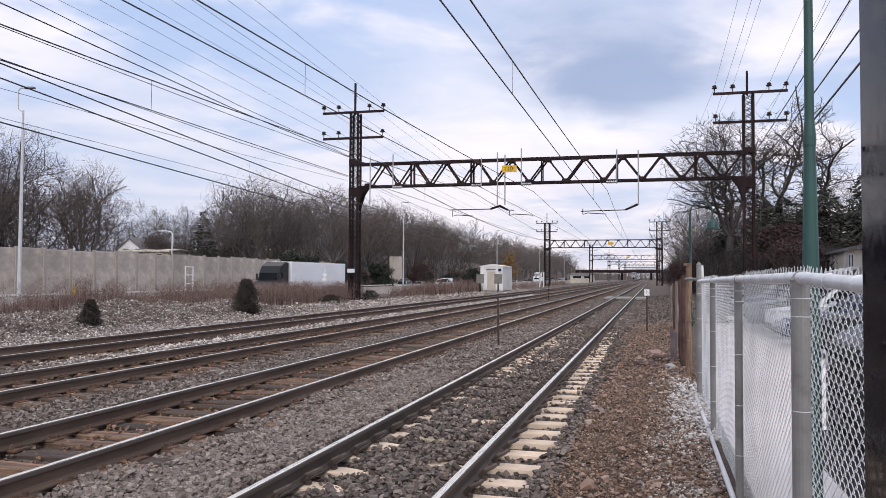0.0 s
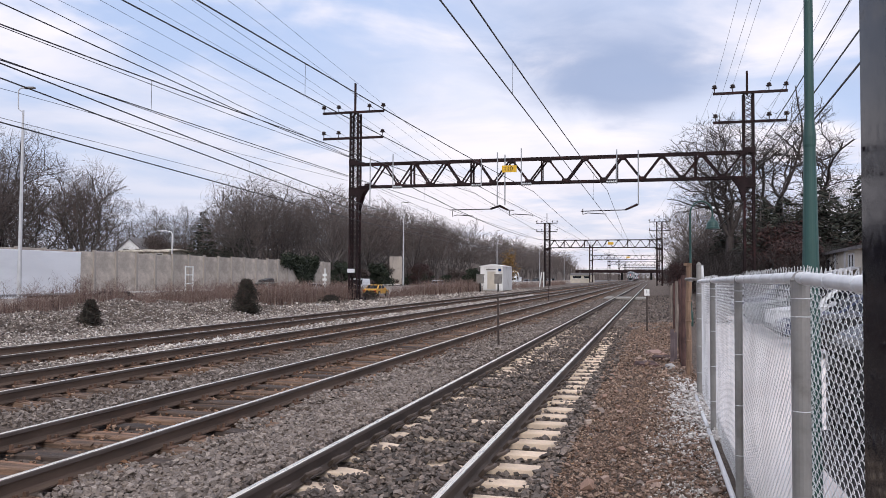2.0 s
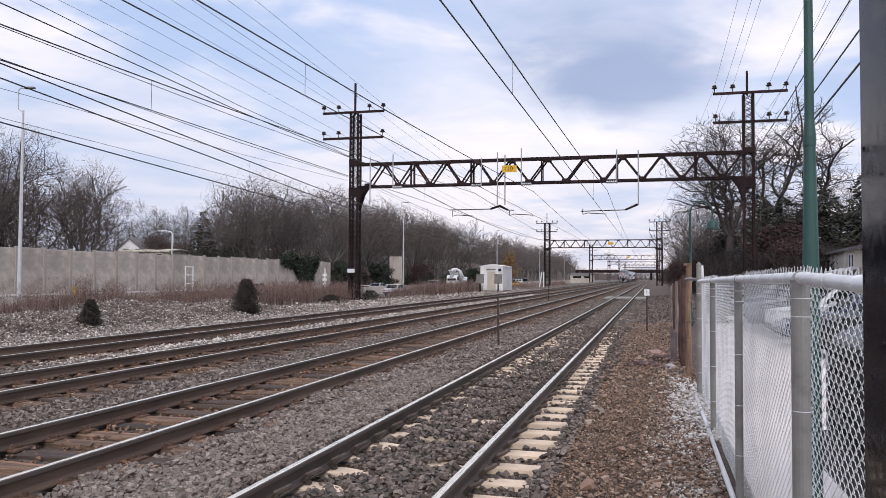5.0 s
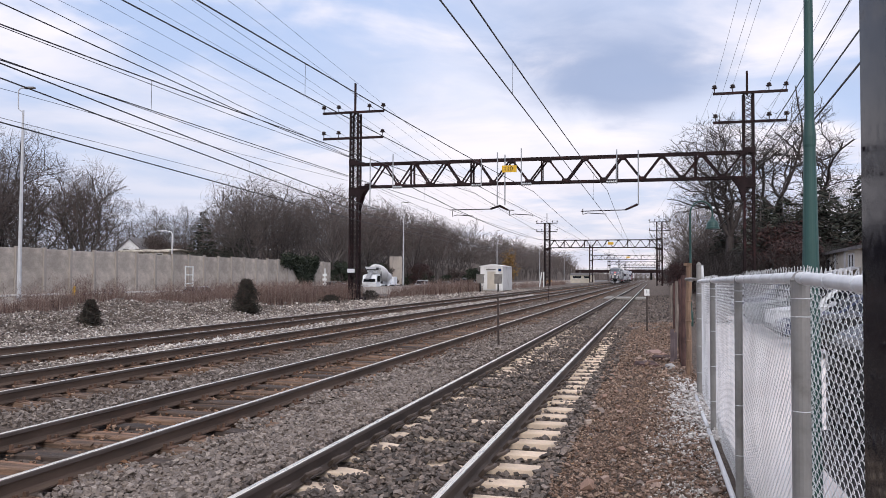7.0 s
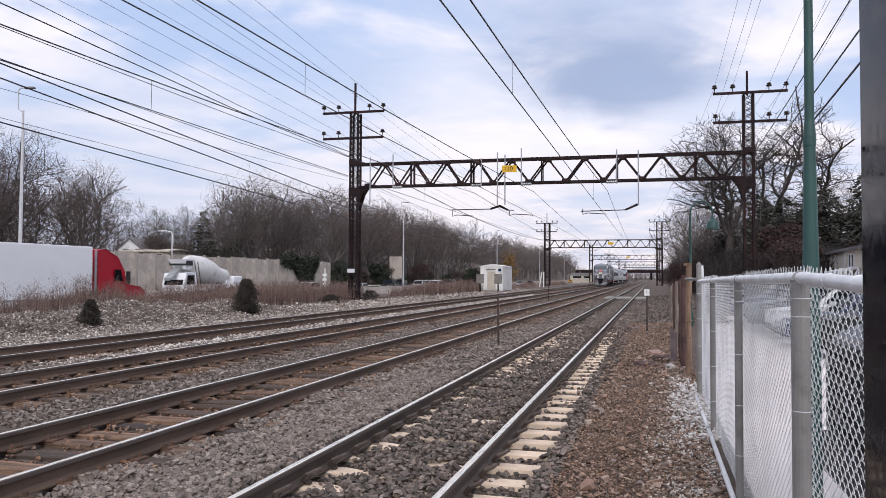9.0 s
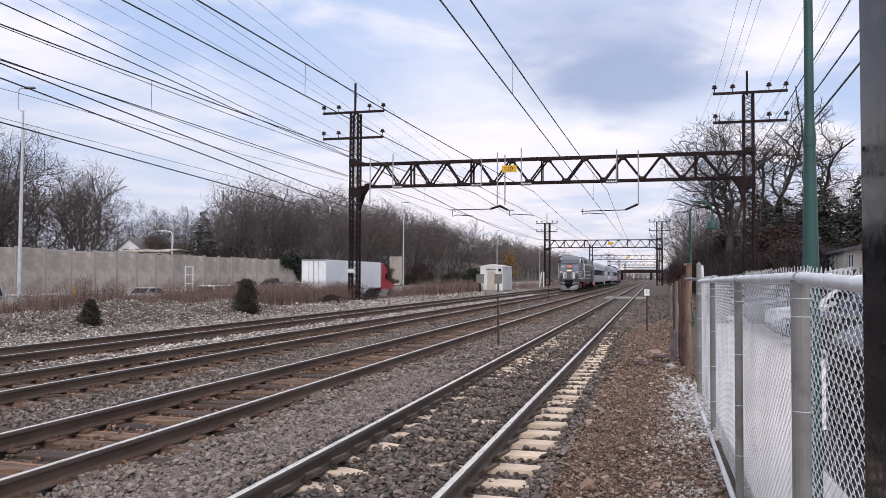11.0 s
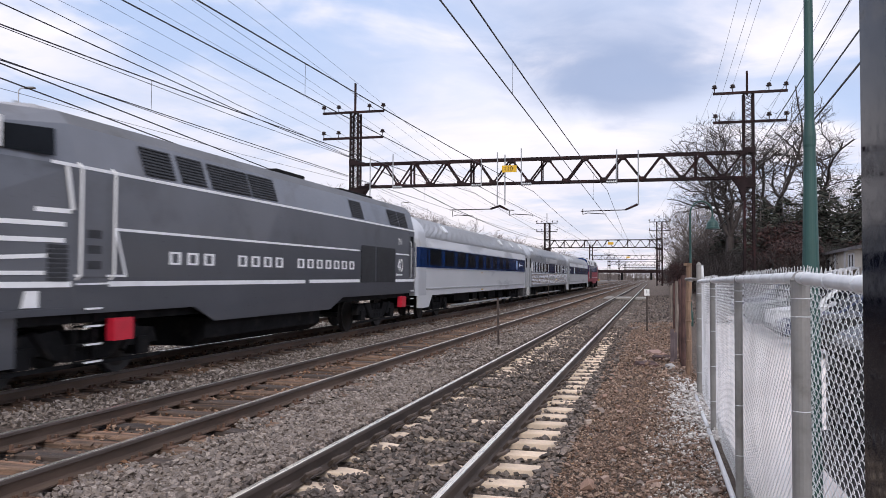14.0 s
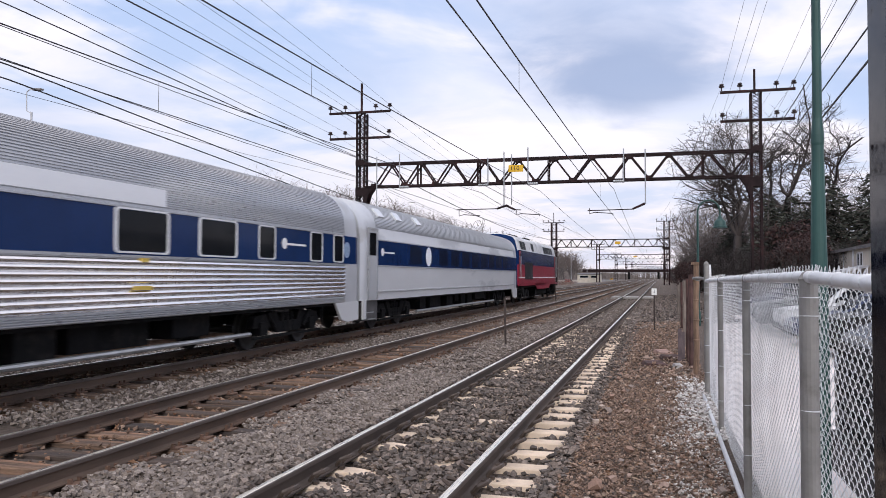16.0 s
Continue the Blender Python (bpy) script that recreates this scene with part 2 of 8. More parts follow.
M_WOOD = mat("creosoted timber sleeper", (0.178, 0.113, 0.077), 0.9, 0, 0.5, 5, 45, 0.8, stretch=(0.3, 5, 5), stain=(0.276, 0.149, 0.090), stain_scale=1.2,
             stain_at=(0.5, 0.8), rand=0.55, hue=(0.055, 0.05, 0.05))
M_PLATE = mat("rusted iron", (0.155, 0.092, 0.064), 0.85, 0.2, 0.4, 6, 60, 0.3)
M_STEEL = mat("rust-brown painted lattice steel", (0.024, 0.014, 0.015), 0.75, 0.0, 0.35, 1.2, 30, 0.2, stain=(0.046, 0.020, 0.020), stain_scale=0.9, spec=0.2)
M_WIRE = mat("weathered copper wire", (0.035, 0.033, 0.036), 0.6, 0.3, 0.2, bump=0)
M_ALU = mat("galvanised fitting", (0.42, 0.43, 0.44), 0.45, 0.7, 0.15, 5, 50, 0.1)
M_PORC = mat("dark brown porcelain", (0.05, 0.035, 0.035), 0.25, 0, 0.2, bump=0)
M_CONC = mat("streaked precast concrete", (0.60, 0.525, 0.45), 0.92, 0, 0.3, 0.9, 18, 0.2, stain=(0.35, 0.302, 0.257), stain_scale=1.0, stain_at=(0.40, 0.70), stretch=(1, 0.45, 0.65), rand=0.12)
M_CONC_POST = mat("paler concrete post", (0.52, 0.455, 0.395), 0.92, 0, 0.14, 0.8, 18, 0.2, stain=(0.34, 0.30, 0.265), stretch=(1, 1, 0.3))
M_WALLPOST = mat("grey precast wall post", (0.43, 0.38, 0.335), 0.92, 0, 0.2, 0.8, 18, 0.2, stain=(0.27, 0.235, 0.21), stain_scale=0.7, stretch=(1, 1, 0.25))
M_BARRIER = mat("whitish concrete barrier", (0.74, 0.70, 0.66), 0.9, 0, 0.12, 0.6, 18, 0.1, stain=(0.55, 0.51, 0.47), stain_scale=0.5, stretch=(1, 0.4, 1))
M_ASPHALT = mat("worn asphalt", (0.16, 0.15, 0.145), 0.95, 0, 0.2, 0.4, 50, 0.2)
M_LOT = mat("pale concrete paving", (0.84, 0.77, 0.725), 0.9, 0, 0.1, 0.5, 30, 0.15, stain=(0.76, 0.68, 0.635), stain_scale=0.4)
M_GALV = mat("galvanised steel tube", (0.27, 0.26, 0.245), 0.55, 0.15, 0.16, 3, 45, 0.12, stain=(0.20, 0.19, 0.175), stain_scale=4)
M_GALVWIRE = mat("galvanised wire", (0.76, 0.775, 0.785), 0.36, 0.35, 0.2, bump=0)
M_GREEN = mat("green painted steel", (0.026, 0.075, 0.067), 0.45, 0.1, 0.12, 2, 40, 0.05)
M_BARK = mat("grey-brown bark", (0.12, 0.104, 0.097), 0.95, 0, 0.35, 2, 20, 0.4, rand=0.3, stretch=(3, 3, 0.5))
M_OAKTWIG = mat("dark oak twigs", (0.06, 0.049, 0.046), 0.95, 0, 0.3, 0.5, 8, 0, rand=0.2)
M_TWIG = mat("bare winter twigs", (0.165, 0.140, 0.130), 0.95, 0, 0.3, 0.5, 8, 0, rand=0.3, hue=(0.14, 0.10, 0.088))
M_BLACK = mat("black gloss enamel", (0.003, 0.004, 0.010), 0.12, 0, 0.2, 2, 50, 0.0, spec=0.035)
M_BLACK.node_tree.nodes["Principled BSDF"].inputs["Specular Tint"].default_value = (0.62, 0.68, 0.9, 1)
# ---------------------------------------------------------------- ground
def smoothstep(a, b, x):
    x = min(1, max(0, (x - a) / (b - a)))
    return x * x * (3 - 2 * x)


ROAD_Z = -0.8


def ground_z(x, y):
    z = -0.26
    # gravel bank between the line and the highway, lower towards the gantry
    high = 0.42 * (1 - smoothstep(36, 42, y)) + sum(h * math.exp(-((y - c) / w) ** 2) for h, c, w in ((0.38, 28.4, 1.9), (0.14, 33.0, 1.3), (0.26, 38.0, 1.7), (0.1, 21.5, 2.5)))
    z += high * smoothstep(-17.4, -21.6, x) * (1 - smoothstep(-22.4, -25.5, x))
    s = 3.2 * smoothstep(58, 66, y)
    z += (ROAD_Z + 0.26 - 0.04) * smoothstep(-25.0 + s, -27.7 + s, x)
    z += 0.6 * smoothstep(-50.5, -56, x) + 1.6 * smoothstep(-58, -85, x) + 7.0 * smoothstep(-56, -92, x) * smoothstep(145, 200, y)
    z += 0.04 * smoothstep(-0.9, 0.3, x)
    return z


def rubble(x, y):
    """Lumps of the gravel bank."""
    w = smoothstep(-16.5, -18.5, x)
    return w * (0.14 * noise.noise(Vector((x * 0.6, y * 0.6, 4))) + 0.12 * noise.noise(Vector((x * 1.9, y * 1.9, 6))))


def build_ground():
    xs = [-2500, -900, -400, -200, -120, -107, -98, -92, -85, -80, -75, -70, -66, -60, -56, -53, -50.5, -45, -36, -30] + [-27.5 + 0.5 * i for i in range(8)]
    xs += [-23.5 + 0.25 * i for i in range(97)] + [1.0, 1.6, 2.5, 4, 8, 14, 20, 30, 60, 120, 300, 900, 2500]
    xs = sorted(set(xs))
    ys = [-300, -100, -40, -15, -5] + [-2 + 0.5 * i for i in range(125)] + [62 + 3 * i for i in range(40)] + [190, 220, 260, 320, 400, 550, 800, 1200, 1800, 2600]
    v, f = [], []
    for y in ys:
        for x in xs:
            near = abs(x + 10) < 14 and 0 < y < 60
            b = 0.035 * noise.noise(Vector((x * 1.7, y * 1.7, 0))) if near else 0
            if -24 < x < -16.5 and 10 < y < 60:
                b += rubble(x, y)
            v.append((x, y, ground_z(x, y) + b))
    n = len(xs)
    for j in range(len(ys) - 1):
        for i in range(n - 1):
            f.append((j * n + i, j * n + i + 1, (j + 1) * n + i + 1, (j + 1) * n + i))
    sh = Shape().add(v, f)
    ob = part("ground", sh, M_GROUND, smooth=True)
    tagged(ob, "dark crushed stone railway bed with gravelly margins", "ground", kind="structure")


build_ground()


def build_hillside():
    """Wooded slope beyond the noise wall."""
    xs = [-52.6 - 2.0 * i for i in range(40)]
    ys = [40 + 4 * i for i in range(80)] + [370, 400, 440, 500, 560, 640, 720]
    v = [(x, y, ground_z(x, y) + 0.12 + (0.22 + 0.25 * noise.noise(Vector((x * 0.35, y * 0.35, 2)))) * smoothstep(-52.6, -56, x)) for y in ys for x in xs]
    n = len(xs)
    f = [(j * n + i + 1, j * n + i, (j + 1) * n + i, (j + 1) * n + i + 1) for j in range(len(ys) - 1) for i in range(n - 1)]
    tagged(part("hillside", Shape().add(v, f), M_LITTER, smooth=True), "wooded slope under brown leaf litter", "slope", kind="structure")


build_hillside()

# ---------------------------------------------------------------- tracks
TRACKS = (-2.378, -5.985, -9.914, -13.870)
HALF = 0.7525


def rail_shape(y0, y1, step):
    half = [(0.072, -0.185), (0.072, -0.172), (0.022, -0.158), (0.0085, -0.14), (0.0085, -0.055), (0.034, -0.044), (0.036, -0.012)]
    top = [(0.030, -0.002), (0.012, 0.0)]
    prof = half + top + [(-x, z) for x, z in reversed(top)] + [(-x, z) for x, z in reversed(half)]
    n = len(prof)
    sh = Shape()
    ys = [y0]
    while ys[-1] < y1:
        ys.append(min(y1, ys[-1] + step))
    v = [(x, y, z) for y in ys for x, z in prof]
    f, m = [], []
    for k in range(len(ys) - 1):
        for i in range(n):
            j = (i + 1) % n
            f.append((k * n + i, k * n + j, (k + 1) * n + j, (k + 1) * n + i))
            m.append(1 if 6 < i < 10 else (2 if i in (6, 10, 5, 11) else 0))
    sh.add(v, f)
    sh.m = m
    return sh


def build_tracks():
    rail = rail_shape(-40, 900, 40).mesh("rail", [M_RAIL, M_HEAD, M_HEADSIDE])
    rusty = rail_shape(-40, 900, 40).mesh("rail", [M_RAILB, M_HEAD, M_HEADSIDE])
    conc = Shape()
    # concrete sleeper: trapezoid section, higher under the rails
    rings = []
    for x, top, w in ((-1.30, -0.235, 0.095), (-1.285, -0.195, 0.105), (-0.55, -0.192, 0.11), (-0.3, -0.215, 0.10), (0.3, -0.215, 0.10), (0.55, -0.192, 0.11),
                      (1.285, -0.195, 0.105), (1.30, -0.235, 0.095)):
        rings.append([(x, -w - 0.03, -0.4), (x, w + 0.03, -0.4), (x, w, top - 0.012), (x, w - 0.012, top), (x, -w + 0.012, top), (x, -w, top - 0.012)])
    conc.loft(rings)
    conc_me = conc.mesh("sleeper", [M_TIE])
    woods = []
    for k in range(5):
        rnd = random.Random(k)
        sh = Shape()
        rings = []
        for i in range(7):
            x = -1.3 + 2.6 * i / 6
            a, b, t = 0.115 + rnd.uniform(-0.008, 0.008), 0.115 + rnd.uniform(-0.008, 0.008), -0.19 + rnd.uniform(-0.012, 0.004)
            rings.append([(x, -a, -0.38), (x, b, -0.38), (x, b, t - 0.015), (x, b - 0.015, t), (x, -a + 0.015, t), (x, -a, t - 0.015)])
        sh.loft(rings)
        woods.append(sh.mesh("sleeper", [M_WOOD]))
    for k, cx in enumerate(TRACKS):
        label = "railway track with concrete sleepers and polished rails" if k == 0 else "railway track with creosoted timber sleepers and rusty rails"
        tr = thing("track", label, "railway track", pose(cx, 0, 0), "parallel tracks", "structure")
        for s in (-HALF, HALF):
            part("rail", rusty if k else rail, None, tr, at=pose(s, 0, 0))
        rnd = random.Random(50 + k)
        pitch = 0.61 if k == 0 else 0.53
        y = 7.449 - 0.11 - pitch * 24 if k == 0 else -7.0
        gear, plate, far = Shape(), Shape(), Shape()
        count = 0
        while y < 240:
            if count < 188:
                if k == 0:
                    ob = new("sleeper", conc_me)
                    ob.matrix_basis = pose(rnd.uniform(-0.01, 0.01), y, rnd.uniform(-0.006, 0.006) - 0.075 * smoothstep(27, 34, y), 0, rnd.uniform(-0.15, 0.15), rnd.uniform(-0.4, 0.4))
                else:
                    ob = new("sleeper", woods[rnd.randrange(5)])
                    ob.matrix_basis = pose(rnd.uniform(-0.06, 0.06), y + rnd.uniform(-0.03, 0.03), rnd.uniform(-0.02, 0.008), 0, rnd.uniform(-0.4, 0.4), rnd.uniform(-1.4, 1.4))
                ob.parent = tr
                for s in (-HALF, HALF):
                    for e in (-1, 1):
                        if k == 0 and y < 60:
                            # spring clip: a bent bar on a cast shoulder
                            x = s + e * 0.10
                            gear.box(x - 0.02, x + 0.02, y - 0.03, y + 0.03, -0.2, -0.165)
                            pts = [(x - e * 0.035, y - 0.06, -0.15), (x + e * 0.02, y - 0.09, -0.085), (x + e * 0.09, y - 0.045, -0.06), (x + e * 0.095, y + 0.045, -0.06), (x + e * 0.02, y + 0.09, -0.085), (x - e * 0.035, y + 0.055, -0.15)]
                            gear.path(pts, 0.021, 5)
                        elif k and y < 70:
                            for d in (-0.06, 0.06):
                                x = s + e * 0.095
                                gear.box(x - 0.016, x + 0.016, y + d - 0.016, y + d + 0.016, -0.19, -0.145 + rnd.uniform(0, 0.02))
                    if k and y < 100:
                        plate.box(s - 0.17, s + 0.17, y - 0.09, y + 0.09, -0.2, -0.178)
            else:
                far.box(-1.3, 1.3, y - 0.11, y + 0.11, -0.4, -0.195 if k else -0.27)
            count += 1
            y += pitch + (0 if k == 0 else rnd.uniform(-0.03, 0.03))
        tagged(part("rail_fastenings", gear, M_RAIL if k == 0 else M_PLATE, tr), kind="stuff")
        if k:
            tagged(part("tie_plates", plate, M_PLATE, tr), kind="stuff")
        tagged(part("far_sleepers", far, M_TIE if k == 0 else M_WOOD, tr), kind="stuff")


build_tracks()


# ---------------------------------------------------------------- catenary gantries
def lattice_leg(sh, x, y, z0, z1, w, n, t=0.085):
    """Four corner angles with zigzag lacing on all faces."""
    h = w / 2
    for sx in (-1, 1):
        for sy in (-1, 1):
            sh.box(x + sx * h - t, x + sx * h + t, y + sy * h - t, y + sy * h + t, z0, z1)
    step = (z1 - z0) / n
    for i in range(n):
        a, b = z0 + i * step, z0 + (i + 1) * step
        s = 1 if i % 2 else -1
        for e in (-1, 1):
            sh.beam((x - s * h, y + e * h, a), (x + s * h, y + e * h, b), 0.11, 0.03)
            sh.beam((x + e * h, y - s * h, a), (x + e * h, y + s * h, b), 0.03, 0.11)
            sh.beam((x + s * h, y + e * h, a), (x - s * h, y + e * h, b), 0.10, 0.03)


def insulator(name, parent, x, y, z):
    sh = Shape().tube((x, y, z), (x, y, z + 0.28), 0.035, n=6)
    sh.lathe([(0.05, 0.24), (0.17, 0.26), (0.20, 0.33), (0.09, 0.37), (0.15, 0.41), (0.15, 0.47), (0.05, 0.52)], 10, (x, y, z))
    return part(name, sh, M_PORC, parent)


def build_gantry(y, xl, xr, near, base):
    g = thing("catenary_gantry", "rust-brown lattice gantry with a yellow number board" if near else "rust-brown lattice steel gantry spanning the tracks",
              "gantry", pose(0, y, 0), "catenary gantries")
    for x, peak, side in ((xl, 16.8, -1), (xr, 16.0, 1)):
        leg = Shape()
        lattice_leg(leg, x, 0, base, 14.5, 0.62 if near else 1.15, 34 if near else 16, 0.07 if near else 0.15)
        leg.box(x - 0.75, x + 0.75, -0.75, 0.75, base - 0.3, base + 0.25)
        h = 0.4 if near else 0.5
        leg.box(x - h, x + h, -h, h, 10.35, 10.75).box(x - h, x + h, -h, h, 7.95, 8.6)
        leg.beam((x - 0.06, 0, 14.4), (x - 0.06, 0, peak + 0.12), 0.14, 0.14)
        # curved bracket plates under the beam
        leg.prism_y([(x - side * 0.36, 8.6), (x - side * 1.1, 8.6), (x - side * 0.7, 8.05), (x - side * 0.46, 7.3), (x - side * 0.36, 6.9)], -0.42, -0.38)
        leg.prism_y([(x - side * 0.36, 8.6), (x - side * 1.1, 8.6), (x - side * 0.7, 8.05), (x - side * 0.46, 7.3), (x - side * 0.36, 6.9)], 0.38, 0.42)
        part("tower", leg, M_STEEL, g)
        for z, lo, hi, at in ((14.51, -2.6 if side < 0 else -2.35, 2.5, (-2.5, -1.25, 1.3, 2.45) if side < 0 else (-2.25, -1.05, 1.3, 2.4)), (12.48, -2.55 if side < 0 else -2.35, 2.45, (-2.5, -1.25, 2.4) if side < 0 else (-2.2, 1.3, 2.4))):
            arm = part("cross_arm", Shape().box(x + lo, x + hi, -0.54, -0.42, z - 0.09, z + 0.09).box(x + lo, x + hi, -0.42, -0.26, z + 0.05, z + 0.09), M_STEEL, g)
            for d in at:
                insulator("insulator", arm, x + d, -0.49, z + 0.1)
    beam = Shape()
    zb, zt, c = 8.66, 10.43, 0.07 if near else 0.09
    for s in (-0.42, 0.42):
        for z in (zb, zt):
            beam.box(xl + 0.3, xr - 0.3, s - 0.08, s + 0.08, z - c, z + c)
    if near:
        # the left part of the truss has shorter bays than the rest
        feet = [xl + 1.22 + 2.47 * i for i in range(5)]
        feet += [feet[-1] + 2.705 * i for i in range(1, 7)] + [xr + 1.0]
    else:
        feet = [xl + 0.5 + (xr - xl - 1.0) * i / 10 for i in range(11)]
    for i, (a, b) in enumerate(zip(feet, feet[1:])):
        mid = (a + b) / 2
        last = near and i == len(feet) - 2
        for s in (-0.42, 0.42):
            beam.beam((a, s, zb), (mid, s, zt), 0.07, 0.12)
            beam.box(mid - 0.24, mid + 0.24, s - 0.10, s - 0.08, zt - 0.24, zt).box(a - 0.26, a + 0.26, s - 0.10, s - 0.08, zb, zb + 0.22)
            if not last:
                beam.beam((mid, s, zt), (b, s, zb), 0.07, 0.12)
                beam.beam((mid, s, zt), (mid, -s, zt), 0.06, 0.06)
            if i in (1, 3, 5, 7, 9):
                x = mid - 0.2 if i < 3 else mid - 0.42
                beam.beam((x, s, zb), (x, s, zt), 0.15 if i != 5 else 0.09, 0.07)
        beam.beam((a, -0.42, zb), (mid if last else b, 0.42, zb), 0.05, 0.05)
    part("truss", beam, M_STEEL, g)
    return g


GANTRIES = ((58.5, -22.65, 6.42), (190.0, -24.5, 1.4), (322.0, -24.0, 3.0), (455.0, -24.0, 3.0), (590.0, -24.0, 3.0), (720.0, -24.0, 3.0))
for i, (gy, xl, xr) in enumerate(GANTRIES):
    build_gantry(gy, xl, xr, i == 0, -0.25 if i == 0 else -0.6)
# ---------------------------------------------------------------- the train
M_LGREY = mat("mid grey locomotive enamel", (0.155, 0.166, 0.192), 0.38, 0, 0.08, 0.6, 25, 0.03, stain=(0.12, 0.125, 0.142), stain_scale=0.7, coat=0.2)
M_DGREY = mat("dark grey locomotive enamel", (0.104, 0.110, 0.127), 0.36, 0, 0.1, 0.6, 25, 0.03, stain=(0.078, 0.082, 0.094), stain_scale=0.7, coat=0.2)
M_RGREY = mat("dull grey roof enamel", (0.122, 0.128, 0.141), 0.6, 0, 0.12, 0.6, 25, 0.05, stain=(0.075, 0.077, 0.08), stain_scale=0.9)
M_XGREY = mat("charcoal locomotive enamel", (0.062, 0.066, 0.078), 0.36, 0, 0.1, 0.6, 25, 0.03, coat=0.2)
M_STRIPE = mat("white stripe paint", (0.90, 0.90, 0.90), 0.5, 0, 0.05, 3, 40, 0.0)
M_UNDER = mat("grimy black running gear", (0.008, 0.008, 0.009), 0.8, 0.0, 0.5, 2, 25, 0.3, stain=(0.018, 0.016, 0.015), stain_scale=3, spec=0.15)
M_WHEEL = mat("worn wheel steel", (0.03, 0.028, 0.027), 0.6, 0.3, 0.3, 4, 40, 0.1)
M_LOUVRE = mat("black louvre", (0.026, 0.028, 0.033), 0.5, 0.2, 0.3, 3, 40, 0.1)
M_PANE = mat("dark tinted glass", (0.010, 0.012, 0.015), 0.06, 0, 0.2, 1, 30, 0.0, spec=0.07)
M_BLUEPANE = mat("blue-tinted glass", (0.010, 0.017, 0.042), 0.1, 0, 0.2, 1, 30, 0.0, spec=0.1)
M_SCREEN = mat("greenish windscreen glass", (0.13, 0.148, 0.152), 0.06, 0, 0.15, 1, 30, 0.0, spec=0.8, coat=0.5)
M_REDP = mat("bright red enamel", (0.60, 0.02, 0.045), 0.4, 0, 0.1, 2, 30, 0.03)
M_DKRED = mat("dull dark red paint", (0.12, 0.012, 0.02), 0.5, 0, 0.2, 2, 30, 0.03)
M_LAMP = mat("lit headlamp lens", (0.6, 0.5, 0.36), 0.2, 0, 0.05, 3, 30, 0, glow=(1.0, 0.78, 0.52, 0.7))
M_COVER = mat("cream headlamp cover", (0.5, 0.44, 0.34), 0.3, 0, 0.15, 6, 30, 0, glow=(1.0, 0.82, 0.58, 0.22))
M_PLOW = mat("scuffed grey plough steel", (0.27, 0.27, 0.28), 0.6, 0.2, 0.3, 1.2, 25, 0.2, stain=(0.14, 0.13, 0.13), stain_scale=2)
M_STAIN = mat("brushed stainless sheet", (0.44, 0.452, 0.475), 0.34, 0.6, 0.10, 0.7, 30, 0.05, stretch=(1, 0.15, 1), stain=(0.53, 0.53, 0.53), stain_scale=0.8)
M_FLUTE = mat("polished fluted stainless", (0.86, 0.86, 0.87), 0.16, 1.0, 0.08, 0.7, 30, 0.0, stretch=(1, 0.1, 1))
M_SIDEROOF = mat("dull stainless roof", (0.52, 0.527, 0.54), 0.36, 0.45, 0.10, 0.7, 30, 0.05, stretch=(1, 0.15, 1), stain=(0.50, 0.51, 0.525), stain_scale=0.8)
M_SILL = mat("bright aluminium window frame", (0.78, 0.79, 0.80), 0.4, 0.2, 0.05, bump=0)
M_PLATEW = mat("brushed silver side sheet", (0.80, 0.81, 0.825), 0.38, 0.4, 0.04, 0.7, 30, 0.0, stain=(0.58, 0.59, 0.61), stain_scale=0.9, stretch=(1, 0.25, 1))
M_TRAP = mat("grimy grey sheet", (0.13, 0.125, 0.125), 0.6, 0.2, 0.4, 2, 25, 0.1, stain=(0.05, 0.05, 0.05))
M_DOOR = mat("pale silver door sheet", (0.60, 0.612, 0.635), 0.40, 0.4, 0.06, 0.7, 30, 0.0, stain=(0.48, 0.48, 0.48), stain_scale=0.9)
M_BLUE = mat("navy blue band enamel", (0.006, 0.027, 0.105), 0.18, 0, 0.12, 0.8, 30, 0.0, spec=0.12)
M_RED2 = mat("deep red body enamel", (0.30, 0.014, 0.040), 0.4, 0, 0.1, 0.8, 30, 0.03)
M_ROOFW = mat("off-white roof enamel", (0.66, 0.66, 0.67), 0.5, 0, 0.12, 0.7, 30, 0.03, stain=(0.45, 0.44, 0.43))
M_BADGE = mat("faded red badge enamel", (0.72, 0.15, 0.16), 0.4, 0, 0.1, 3, 30, 0)
M_YELLOW = mat("yellow sign enamel", (0.72, 0.42, 0.02), 0.5, 0, 0.08, 3, 40, 0)
M_ORANGE = mat("yellow marker paint", (0.62, 0.43, 0.08), 0.5, 0, 0.05, bump=0)


def words(name, text, size, material, parent, at, thick=0.004):
    cu = bpy.data.curves.new(name, "FONT")
    cu.body, cu.size, cu.extrude = text, size, thick / 2
    cu.align_x, cu.align_y = "CENTER", "CENTER"
    tmp = bpy.data.objects.new(name, cu)
    me = bpy.data.meshes.new_from_object(tmp)
    bpy.data.objects.remove(tmp)
    me.materials.clear()
    me.materials.append(material)
    ob = new(name, me)
    ob.parent, ob.matrix_basis = parent, at
    return ob


# text on the +x side of a vehicle, read by somebody beside it
SIDE = Matrix(((0, 0, 1, 0), (1, 0, 0, 0), (0, 1, 0, 0), (0, 0, 0, 1)))
# text on the -y front
FRONT = Matrix(((1, 0, 0, 0), (0, 0, -1, 0), (0, 1, 0, 0), (0, 0, 0, 1)))


